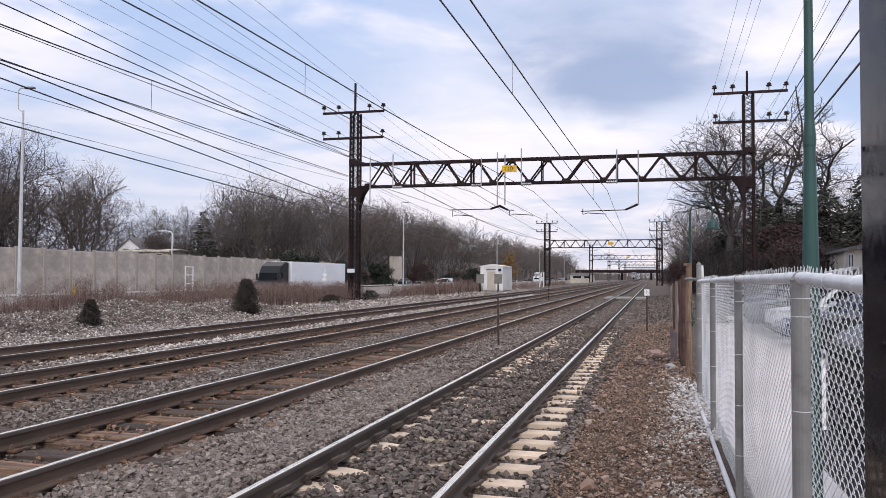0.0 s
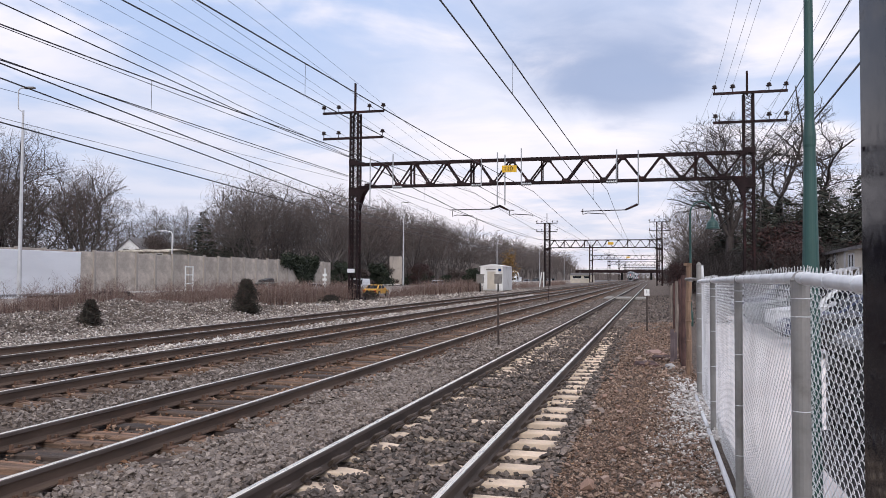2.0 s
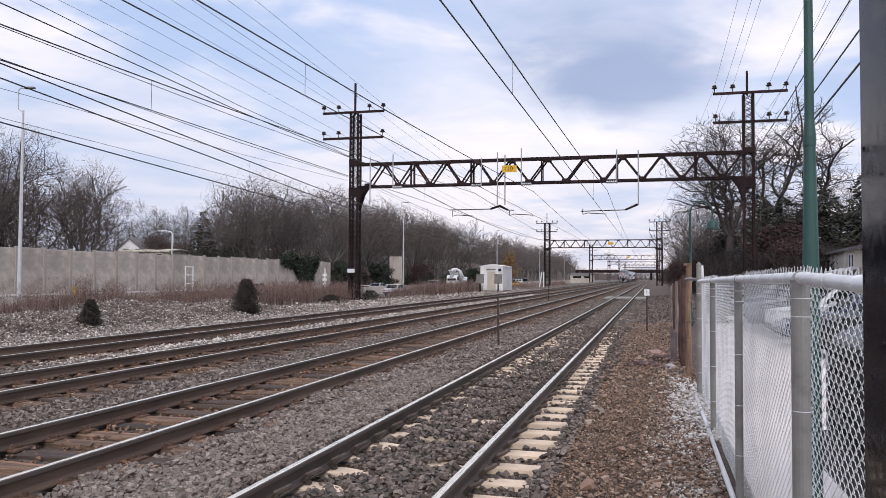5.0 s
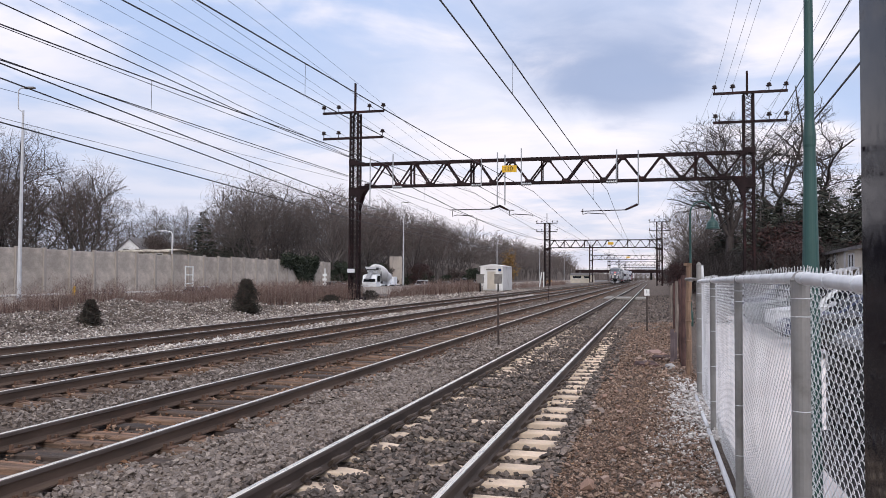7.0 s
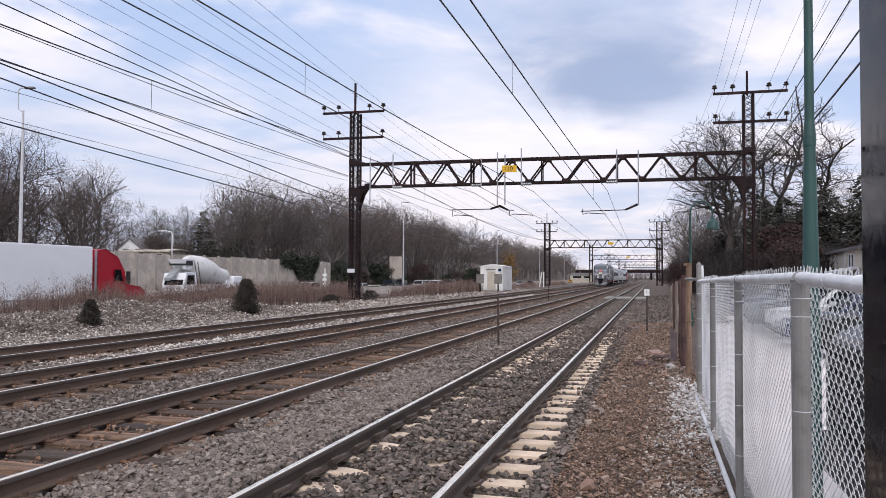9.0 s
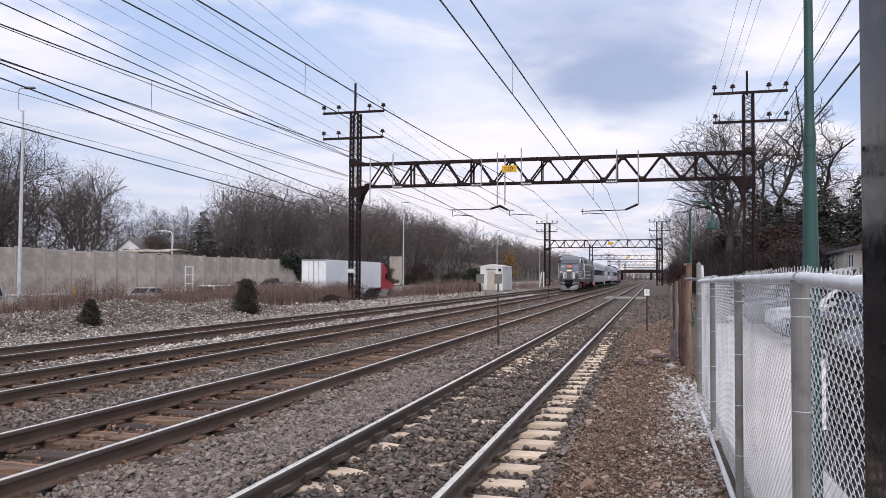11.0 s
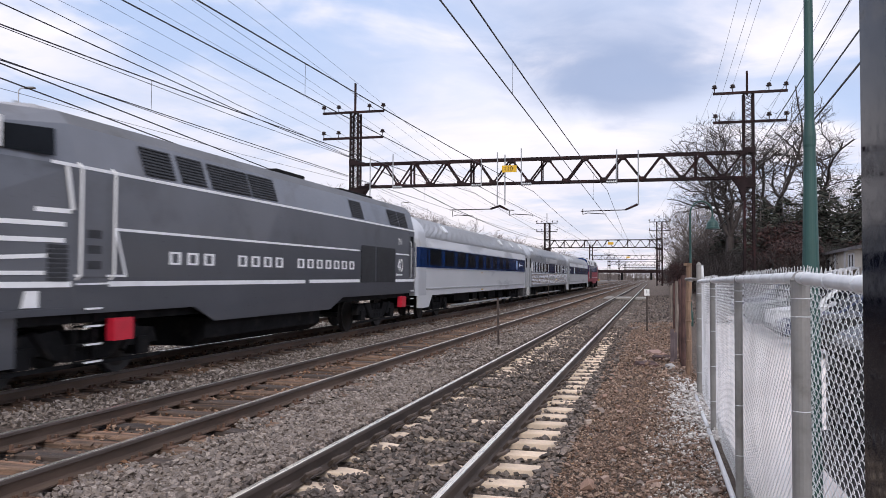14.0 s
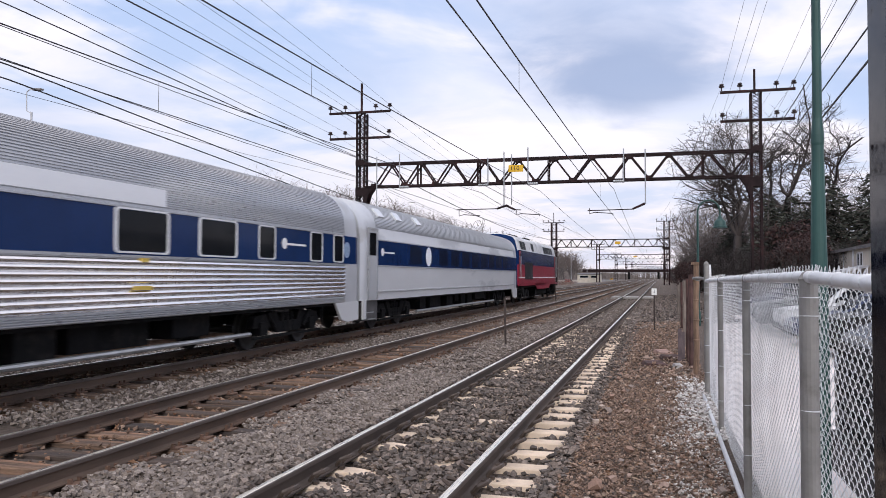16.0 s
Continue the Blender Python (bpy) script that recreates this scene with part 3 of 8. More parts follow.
def bogie(parent, y, base, r=0.46, n=2, w=1.12):
    """Side frames, springs and wheelsets round the pivot at y."""
    sh = Shape()
    for s in (-1, 1):
        x = s * w
        sh.prism_x([(y - base / 2 - 0.45, 0.52), (y - base / 2 - 0.35, 0.78), (y - 0.6, 0.86), (y - 0.45, 0.62), (y + 0.45, 0.62), (y + 0.6, 0.86),
                    (y + base / 2 + 0.35, 0.78), (y + base / 2 + 0.45, 0.52), (y + base / 2 - 0.4, 0.50), (y + 0.5, 0.36), (y - 0.5, 0.36), (y - base / 2 + 0.4, 0.50)],
                   x - 0.09, x + 0.09)
        for d in (-0.25, 0.0, 0.25):
            sh.lathe([(0.10, 0.4), (0.11, 0.5), (0.09, 0.52), (0.11, 0.6), (0.09, 0.62), (0.11, 0.7), (0.10, 0.82)], 8, (x, y + d, 0))
        for e in (-1, 1):
            sh.box(x - 0.14, x + 0.14, y + e * base / 2 - 0.17, y + e * base / 2 + 0.17, 0.34, 0.64)
            sh.tube((x + s * 0.12, y + e * (base / 2 - 0.55), 0.45), (x + s * 0.1, y + e * (base / 2 - 0.2), 0.85), 0.05, n=6)
        sh.beam((x + s * 0.12, y - base / 2 - 0.5, 0.3), (x + s * 0.12, y + base / 2 + 0.5, 0.3), 0.04, 0.06)
    sh.box(-w, w, y - 0.2, y + 0.2, 0.5, 0.8)
    bg = part("bogie", sh, M_UNDER, parent)
    for e in (-1, 1):
        ax = Shape().tube((-0.8, 0, 0), (0.8, 0, 0), 0.08, n=8)
        for s in (-1, 1):
            ax.lathe([(0.10, s * 0.83), (r - 0.1, s * 0.80), (r, s * 0.82), (r, s * 0.72), (r + 0.03, s * 0.70), (0.10, s * 0.69)], 20, axis="x")
        part("wheelset", ax, M_WHEEL, bg, at=pose(0, y + e * base / 2, r + 0.0))
    return bg


def loco(first):
    at = pose(TRACKS[2], 100, 0)
    if first:
        lo = thing("locomotive", "two-tone grey diesel locomotive with white speed stripes", "locomotive", at)
        low, mid, high, roof = M_XGREY, M_DGREY, M_LGREY, M_LGREY
        lower = M_XGREY
    else:
        lo = thing("locomotive", "red and blue diesel locomotive with a pale roof", "locomotive", at)
        low, mid, high, roof = M_RED2, M_BLUE, M_ROOFW, M_ROOFW
        lower = M_RED2
    mats = [lower, low, mid, high, M_RGREY if first else roof]
    zs = [(1.52, 1.16, 0), (1.52, 1.55, 1), (1.52, 2.45, 2), (1.52, 3.33, 3), (1.36, 3.98, 4), (1.18, 4.18, 4), (0.7, 4.32, 4), (0.3, 4.36, 4)]
    body = Shape()
    prof = [(x, z) for x, z, _ in zs] + [(-x, z) for x, z, _ in reversed(zs)]
    slots = [s for _, _, s in zs[:-1]] + [4] + [s for _, _, s in reversed(zs[:-1])] + [0]
    ys = [4.4, 5.3, 10, 16.5, 21.9, 22.12]
    n = len(prof)
    v, f, m = [], [], []
    for y in ys:
        k = 0.955 if y > 22 else 1.0
        v += [(x * k, y, z if z < 2 else z - (0.04 if y > 22 else 0)) for x, z in prof]
    for j in range(len(ys) - 1):
        for i in range(n):
            s = slots[i]
            f.append((j * n + i, j * n + (i + 1) % n, (j + 1) * n + (i + 1) % n, (j + 1) * n + i))
            m.append(2 if (first and s == 1 and (j == 0 or j > 2)) else s)
    f.append(tuple(range((len(ys) - 1) * n, len(ys) * n)))
    m.append(2 if first else 2)
    # nose: narrower front that leans back to the windscreens
    F = [(1.12, 1.85, 1.16), (1.12, 1.85, 1.55), (1.12, 1.87, 2.35), (1.10, 2.72, 3.36), (1.05, 3.02, 3.82), (0.90, 3.50, 4.13), (0.55, 4.0, 4.27)]
    S = [(1.52, 4.4, 1.16), (1.52, 4.4, 1.55), (1.52, 4.4, 2.62), (1.52, 4.4, 3.33), (1.36, 4.4, 3.98), (1.18, 4.4, 4.18), (0.7, 4.4, 4.32)]
    b = len(v)
    for pts in (F, S):
        for s in (1, -1):
            v += [(s * x, y, z) for x, y, z in pts]
    q = len(F)
    fr, fl, sr, sl = b, b + q, b + 2 * q, b + 3 * q
    cols = ([0, 2, 3, 3, 3, 3] if first else [0, 1, 2, 3, 3, 3])
    for i in range(q - 1):
        f += [(fl + i, fr + i, fr + i + 1, fl + i + 1), (fr + i, sr + i, sr + i + 1, fr + i + 1), (sl + i, fl + i, fl + i + 1, sl + i + 1)]
        side = ([0, 2, 2, 3, 3, 3] if first else [0, 1, 2, 3, 3, 3])[i]
        m += [cols[i], side, side]
    f.append((fl + q - 1, fr + q - 1, sr + q - 1, sl + q - 1))
    m.append(4)
    body.add(v, f)
    body.m = m
    part("body", body, mats, lo, bevel=0.03)
    # lower side skirt with sloped ends
    skirt = Shape()
    for s in (-1, 1):
        skirt.prism_x([(7.4, 1.2), (8.4, 0.80), (14.2, 0.80), (15.4, 1.2)], s * 1.50 - 0.02, s * 1.50 + 0.02)
        skirt.box(s * 1.5 - 0.02, s * 1.5 + 0.02, 3.0, 22.0, 1.1, 1.2)
    part("skirt", skirt, lower, lo)
    part("fuel_tank", Shape().prism_y([(-1.3, 0.85), (-1.3, 0.45), (-1.0, 0.28), (1.0, 0.28), (1.3, 0.45), (1.3, 0.85)], 8.4, 14.0), M_UNDER, lo)
    part("underframe", Shape().box(-1.35, 1.35, 2.4, 21.9, 0.95, 1.18), M_UNDER, lo)
    # nose side skirt ahead of the bogie and plough
    part("pilot", Shape().loft([[(-1.15, 1.75, 0.35), (1.15, 1.75, 0.35), (1.15, 1.8, 1.18), (-1.15, 1.8, 1.18)],
                                [(-1.42, 3.4, 0.40), (1.42, 3.4, 0.40), (1.42, 3.4, 1.18), (-1.42, 3.4, 1.18)]]), M_XGREY if first else M_UNDER, lo)
    pl = Shape()
    rings = []
    for w in (0.0, 0.35, 0.7, 1.0):
        row = []
        for k in range(-6, 7):
            e = abs(k) / 6
            top = 0.52 + 0.20 * min(1, e * 1.5)
            z = top + (0.13 - top) * w
            x = (1.27 - 0.30 * w) * k / 6
            row.append((x, 1.18 + 0.42 * e * e - 0.20 * math.sin(w * 1.6), z))
        rings.append(row)
    pl.loft(rings, closed=False)
    pl.loft([[(x, y + 0.06, z) for x, y, z in r] for r in rings], closed=False)
    part("plough", pl, M_PLOW if first else M_UNDER, lo, "scuffed silver-grey snow plough")
    cp = Shape().box(-0.50, 0.50, 1.50, 1.95, 0.55, 1.34).box(-0.18, 0.18, 0.75, 1.7, 0.72, 1.02).loft([[(-0.30, 0.95, 0.58), (0.20, 0.95, 0.58), (0.24, 0.95, 1.08), (-0.34, 0.95, 1.08)], [(-0.26, 0.52, 0.64), (0.02, 0.52, 0.64), (0.06, 0.52, 1.02), (-0.30, 0.52, 1.02)]])
    cp.box(-0.42, 0.42, 1.2, 1.55, 0.50, 0.78).beam((0.45, 1.15, 0.72), (-0.2, 0.98, 0.30), 0.10, 0.07).beam((-0.42, 1.15, 0.72), (-0.05, 0.98, 0.34), 0.08, 0.06)
    cp.tube((0.1, 1.0, 0.6), (0.2, 0.95, 0.22), 0.06, 0.05, 8).tube((-0.1, 1.05, 0.6), (-0.16, 0.98, 0.26), 0.05, 0.05, 8)
    for s in (-1, 1):
        lever = part("cut_lever", Shape().path([(s * 0.42, 1.40, 0.86), (s * 0.62, 1.42, 0.98), (s * 1.05, 1.58, 1.03), (s * 1.18, 1.66, 1.03)], 0.022, 6), M_STRIPE if first else M_UNDER, lo)
        part("grip", Shape().tube((s * 0.92, 1.525, 1.02), (s * 1.10, 1.60, 1.035), 0.03, n=6), M_REDP, lever)
        part("glad_hand", Shape().box(s * 0.86 - 0.06, s * 0.86 + 0.06, 1.66, 1.76, 1.10, 1.42), M_DKRED if first else M_UNDER, lo, "dark red hose bracket")
    for s in (-1, 1):
        pts = [(s * 0.35, 1.6, 0.95), (s * 0.5, 1.35, 0.62), (s * 0.28, 1.2, 0.42), (s * 0.12, 1.3, 0.60)]
        cp.path(pts, 0.03, 6)
        cp.path([(s * 0.5, 1.7, 0.98), (s * 0.8, 1.5, 1.02), (s * 1.25, 1.7, 1.08)], 0.025, 6)
    part("coupler", cp, M_UNDER, lo)
    for y in (5.0, 18.6):
        bogie(lo, y, 2.75, 0.5, w=1.2)

    # points on the sloping surfaces
    def on_nose(t, z):
        """A place on the nose side, t from its front edge to the cab door."""
        if z <= 2.35:
            fx, fy = 1.12, 1.85
        else:
            k = (z - 2.35) / 1.01
            fx, fy = 1.12 - 0.02 * k, 1.87 + 0.85 * k
        return (fx + (1.52 - fx) * t + 0.006, fy + (4.4 - fy) * t, z)

    def ribbon(name, pts, h, material, mirror=True, label=""):
        for s in ((1, -1) if mirror else (1,)):
            sh = Shape()
            sh.loft([[(s * x, y, z - h / 2), (s * (x + 0.006), y - 0.004, z - h / 2), (s * (x + 0.006), y - 0.004, z + h / 2), (s * x, y, z + h / 2)] for x, y, z in pts])
            part(name, sh, material, lo, label)

    X = 1.52
    if first:
        # nose chevron stripes: up the face, then back along the side
        for x0, zb, zs in ((0.33, 2.20, (2.39, 2.55, 2.63, 2.64)), (0.48, 2.10, (2.28, 2.37, 2.43, 2.44)), (0.63, 1.97, (2.09, 2.15, 2.19, 2.20))):
            y = 1.842
            for s in (1, -1):
                sh = Shape().box(*sorted((s * x0, s * (x0 + 0.07))), y - 0.006, y + 0.01, 1.50, zb)
                a, b = (s * x0, y - 0.006, zb), (s * 1.115, y + 0.004, zs[0])
                sh.loft([[(p[0], p[1], p[2] - 0.028), (p[0], p[1] - 0.01, p[2] - 0.028), (p[0], p[1] - 0.01, p[2] + 0.028), (p[0], p[1], p[2] + 0.028)] for p in (a, b)])
                part("stripe", sh, M_STRIPE, lo)
            ribbon("stripe", [on_nose(t, z) for t, z in zip((0, 0.27, 0.52, 0.97 if x0 < 0.4 else 0.93), zs)], 0.068, M_STRIPE)
        for z0, z1, t0, t1 in ((1.86, 1.97, 0.0, 0.81), (1.705, 1.72, 0.03, 0.80)):
            ribbon("stripe", [on_nose(t0, z0), on_nose(t1, z1)], 0.06, M_STRIPE)
        ribbon("stripe", [on_nose(0, 1.55), on_nose(0.98, 1.55)], 0.085, M_STRIPE)
        for s in (1, -1):
            sh, a, b = Shape(), on_nose(0.90, 3.33), on_nose(0.97, 2.66)
            sh.beam((s * (a[0] + 0.03), a[1], a[2]), (s * (b[0] + 0.03), b[1], b[2]), 0.03, 0.05)
            part("stripe", sh, M_STRIPE, lo)
        part("patch", Shape().loft([[(1.385, 3.52, 1.22), (1.425, 3.80, 1.22), (1.425, 3.80, 1.46), (1.395, 3.58, 1.46)], [(1.40, 3.515, 1.22), (1.44, 3.795, 1.22), (1.44, 3.795, 1.46), (1.41, 3.575, 1.46)]]), M_STRIPE, lo, "white plate")
        ribbon("stripe", [(X, 4.45, 1.55), (X, 5.2, 1.56)], 0.03, M_STRIPE)
        for y0, y1, z in ((5.2, 12.6, 1.55), (12.85, 16.4, 1.555), (19.8, 22.0, 1.55)):
            ribbon("stripe", [(X, y0, z), (X, y1, z)], 0.085, M_STRIPE)
        ribbon("stripe", [(X, 3.9, 3.335), (X, 4.4, 3.335), (X, 22.0, 3.335)], 0.05, M_STRIPE)
        ribbon("stripe", [(X, 5.35, 2.43), (X, 16.4, 2.45)], 0.045, M_STRIPE)
        ribbon("stripe", [(X, 19.8, 2.45), (X, 22.0, 2.45)], 0.045, M_STRIPE)
        for s in (1, -1):
            sh = Shape()
            sh.beam((s * (X + 0.003), 5.35, 2.44), (s * (X + 0.003), 5.62, 1.66), 0.01, 0.05)
            sh.beam((s * (X + 0.003), 4.42, 1.68), (s * (X + 0.003), 5.62, 1.68), 0.01, 0.035)
            part("stripe", sh, M_STRIPE, lo)
        # lettering band: one plain block for each character
        for y, n in ((6.83, 3), (9.28, 4), (12.16, 7)):
            for c in range(n):
                w = 0.36
                sh = Shape().box(X, X + 0.006, y, y + w, 1.885, 1.92).box(X, X + 0.006, y, y + w, 2.08, 2.115)
                sh.box(X, X + 0.006, y, y + 0.085, 1.92, 2.08).box(X, X + 0.006, y + w - 0.085, y + w, 1.92, 2.08)
                part("lettering_block", sh, M_STRIPE, lo, "plain white block in place of a letter" if c == 0 else "")
                y += 0.57
        words("fleet_number", "211", 0.30, M_STRIPE, lo, Matrix.Translation((X + 0.004, 20.28, 2.87)) @ SIDE)
        sh = Shape()
        sh.box(X, X + 0.006, 19.95, 20.5, 1.72, 1.77).lathe([(0.05, X), (0.05, X + 0.006)], 10, (0, 19.92, 1.745), "x")
        for a, b2 in (((20.02, 2.0), (20.2, 2.28)), ((20.02, 2.0), (20.32, 2.0)), ((20.2, 2.28), (20.17, 1.86))):
            sh.beam((X + 0.003, a[0], a[1]), (X + 0.003, b2[0], b2[1]), 0.006, 0.05)
        ring = [(20.43 + 0.12 * math.cos(i * 0.63), 2.07 + 0.2 * math.sin(i * 0.63)) for i in range(11)]
        for a, b2 in zip(ring, ring[1:]):
            sh.beam((X + 0.003, *a), (X + 0.003, *b2), 0.006, 0.05)
        part("emblem", sh, M_STRIPE, lo, "white painted emblem")
        for s in (-1, 1):
            words("number_board", "211", 0.26, M_STRIPE, lo, Matrix.Translation((s * 0.78, 2.40 - 0.008, 2.98)) @ pose(0, 0, 0, -40, 0, 0) @ FRONT)
        lean = pose(0, 0, 0, -40, 0, 0)
        oval = Shape().lathe([(0.31, 0.0), (0.31, 0.03), (0.28, 0.035)], 28)
        ob = part("badge", oval, M_BADGE, lo, "red oval badge", at=Matrix.Translation((0, 2.40, 3.0)) @ pose(0, 0, 0, 50, 0, 0) @ Matrix.Diagonal((1.0, 0.72, 1, 1)))
        sh = Shape().box(-0.46, 0.46, -0.02, 0.02, -0.34, -0.31).box(-0.46, 0.46, -0.02, 0.02, 0.31, 0.34).box(-0.46, -0.43, -0.02, 0.02, -0.34, 0.34).box(0.43, 0.46, -0.02, 0.02, -0.34, 0.34)
        part("badge_frame", sh, M_XGREY, lo, at=Matrix.Translation((0, 2.40, 3.0)) @ pose(0, 0, 0, -40, 0, 0))
    else:
        ribbon("stripe", [(X, 4.4, 1.62), (X, 22.0, 1.62)], 0.07, M_STRIPE)
        part("lettering_band", Shape().box(X, X + 0.006, 18.9, 20.2, 2.75, 2.95).box(X, X + 0.006, 6.2, 7.2, 2.0, 2.2), M_STRIPE, lo, "white lettering reduced to plain blocks")
    # headlamp housing
    hl = part("headlamp", Shape().prism_y([(-0.38, 2.64), (0.38, 2.64), (0.31, 2.31), (0.0, 2.21), (-0.31, 2.31)], 1.93, 2.2), M_XGREY, lo)
    part("cover_glass", Shape().prism_y([(-0.34, 2.61), (0.34, 2.61), (0.28, 2.34), (0.0, 2.25), (-0.28, 2.34)], 1.924, 1.93), M_COVER if first else M_PANE, hl, "cream lit cover glass")
    for s in (-1, 1):
        part("lens", Shape().lathe([(0.02, 1.915), (0.105, 1.912), (0.105, 1.95)], 16, (s * 0.15, 0, 2.46), "y"), M_LAMP if first else M_PANE, hl)
        ditch = part("ditch_light", Shape().box(s * 0.92 - 0.2, s * 0.92 + 0.2, 1.72, 1.9, 1.52, 1.82), M_LOUVRE, lo)
        part("lens", Shape().lathe([(0.02, 1.715), (0.10, 1.71), (0.10, 1.74)], 14, (s * 0.92, 0, 1.67), "y"), M_SCREEN, ditch)
        part("marker_light", Shape().lathe([(0.03, 1.84), (0.065, 1.83), (0.07, 2.0)], 12, (s * 0.93, 0, 2.43), "y"), M_REDP, lo)
        part("marker_light", Shape().lathe([(0.02, 1.80), (0.10, 1.80), (0.11, 1.9)], 12, (s * 0.85, 0, 2.02), "y"), M_LOUVRE, lo)
        # windscreen half on the sloping front
        cy, cz, nrm = 2.87, 3.59, -57
        wn = part("windscreen", Shape().box(-0.5, 0.5, -0.26, 0.26, 0.0, 0.012), M_SCREEN, lo, at=Matrix.Translation((s * 0.53, cy - 0.012, cz)) @ pose(0, 0, 0, 56.5, 0, 0))
        fr2 = Shape().box(-0.51, 0.51, 0.245, 0.27, -0.01, 0.03).box(-0.51, 0.51, -0.27, -0.245, -0.01, 0.03).box(-0.51, -0.485, -0.27, 0.27, -0.01, 0.03).box(0.485, 0.51, -0.27, 0.27, -0.01, 0.03)
        part("frame", fr2, M_LOUVRE, wn)
        part("wiper", Shape().beam((s * 0.45, 2.66, 3.24), (s * 0.62, 2.72, 3.34), 0.03, 0.03), M_LOUVRE, lo)
        # cab side windows: one in the tapering nose, one behind it
        sh = Shape().add([(s * 1.165, 3.10, 3.44), (s * 1.44, 4.05, 3.42), (s * 1.36, 4.12, 3.84), (s * 1.12, 3.24, 3.80)], [(0, 1, 2, 3)])
        for i, q2 in enumerate(sh.v):
            sh.v[i] = (q2[0] + s * 0.02, q2[1] - 0.012, q2[2] + 0.012)
        part("cab_window", sh, M_PANE, lo)
        for y in (4.45, 5.22):
            part("handrail", Shape().path([(s * 1.53, y, 1.62), (s * 1.60, y, 1.68), (s * 1.60, y, 3.32), (s * 1.53, y, 3.38)], 0.02, 6), M_STRIPE if first else M_ALU, lo)
        for y in (21.35, 21.9):
            part("handrail", Shape().path([(s * 1.53, y, 1.62), (s * 1.59, y, 1.68), (s * 1.59, y, 2.88), (s * 1.53, y, 2.95)], 0.02, 6), M_ALU, lo)
        for y in (4.83, 21.6):
            lad = Shape()
            for z in (0.35, 0.62, 0.9, 1.17):
                lad.box(*sorted((s * 1.36, s * 1.54)), y - 0.2, y + 0.2, z - 0.015, z + 0.015)
            for d in (-0.21, 0.21):
                lad.box(*sorted((s * 1.34, s * 1.38)), y + d - 0.02, y + d + 0.02, 0.3, 1.2)
            part("steps", lad, M_UNDER, lo)
            for z in (0.35, 0.62, 0.9, 1.17):
                part("step_edge", Shape().box(*sorted((s * 1.535, s * 1.548)), y - 0.19, y + 0.19, z - 0.012, z + 0.018), M_STRIPE if first else M_UNDER, lo)
            part("door", Shape().box(*sorted((s * 1.525, s * 1.532)), y - 0.3, y + 0.3, 1.66, 3.28), M_DGREY if first else M_RED2, lo)
            # flat dark patches painted for the shade in the step hollows
            for z in (1.78, 2.02, 2.26):
                part("step_recess", Shape().box(*sorted((s * 1.53, s * 1.536)), y - 0.16, y + 0.16, z, z + 0.13), M_LOUVRE, lo)
        part("door_window", Shape().box(*sorted((s * 1.53, s * 1.537)), 21.42, 21.78, 2.72, 3.12), M_PANE, lo)
        for y in (5.55, 20.6):
            part("battery_box", Shape().box(*sorted((s * 1.40, s * 1.56)), y - 0.24, y + 0.24, 0.64, 1.0), M_REDP if first else M_UNDER, lo, "red equipment box")
        # louvres: a dark recess with slats, on the sloping shoulder and on the side
        for y0, y1 in ((6.05, 6.95), (7.15, 8.0), (8.2, 9.75), (9.82, 11.0), (15.75, 16.7), (19.15, 20.1), (20.2, 21.1)):
            gr = Shape()
            a, b3 = (1.502, 3.405), (1.378, 3.91)
            gr.add([(s * (a[0] + 0.012), y0 + 0.08, a[1]), (s * (a[0] + 0.012), y1 + 0.08, a[1]), (s * (b3[0] + 0.012), y1, b3[1]), (s * (b3[0] + 0.012), y0, b3[1])], [(0, 1, 2, 3)])
            for k in range(9):
                w = (k + 0.5) / 9
                xx, zz = a[0] + (b3[0] - a[0]) * w, a[1] + (b3[1] - a[1]) * w
                gr.beam((s * (xx + 0.018), y0 + 0.10 - 0.08 * w, zz), (s * (xx + 0.018), y1 + 0.06 - 0.08 * w, zz), 0.03, 0.012)
            part("louvre", gr, M_LOUVRE, lo)
        for y0, y1 in ((16.5, 17.75), (17.85, 19.7)):
            gr = Shape().box(*sorted((s * 1.522, s * 1.53)), y0, y1, 1.5, 2.62)
            for k in range(16):
                gr.box(*sorted((s * 1.53, s * 1.545)), y0 + 0.03, y1 - 0.03, 1.53 + 0.068 * k, 1.56 + 0.068 * k)
            part("louvre", gr, M_LOUVRE, lo)
        gr = Shape()
        for k in range(8):
            q0, q1 = on_nose(0.82, 1.62 + 0.07 * k), on_nose(0.95, 1.62 + 0.07 * k)
            gr.beam((s * (q0[0] + 0.004), q0[1], q0[2]), (s * (q1[0] + 0.004), q1[1], q1[2]), 0.02, 0.05)
        part("louvre", gr, M_LOUVRE, lo)
    if first:
        # white block for the pale board between windscreen and cab window, no mirror
        part("mirror", Shape().box(1.17, 1.31, 3.12, 3.2, 3.45, 3.88), M_STRIPE, lo, at=pose(0, 0, 0))
    # roof gear
    for q in ((-0.7, 0.7, 12.6, 14.3, 4.3, 4.42), (-0.6, 0.6, 17.2, 20.0, 4.28, 4.42), (-0.35, 0.35, 20.4, 21.0, 4.2, 4.4)):
        part("roof_hatch", Shape().box(*q), M_UNDER, lo, bevel=0.03)
    part("horn", Shape().tube((-0.2, 5.2, 4.38), (-0.2, 4.8, 4.42), 0.03, 0.07, 8).tube((0.05, 5.2, 4.38), (0.05, 4.75, 4.42), 0.03, 0.07, 8).box(-0.3, 0.2, 5.15, 5.3, 4.25, 4.42), M_ALU, lo)
    return lo


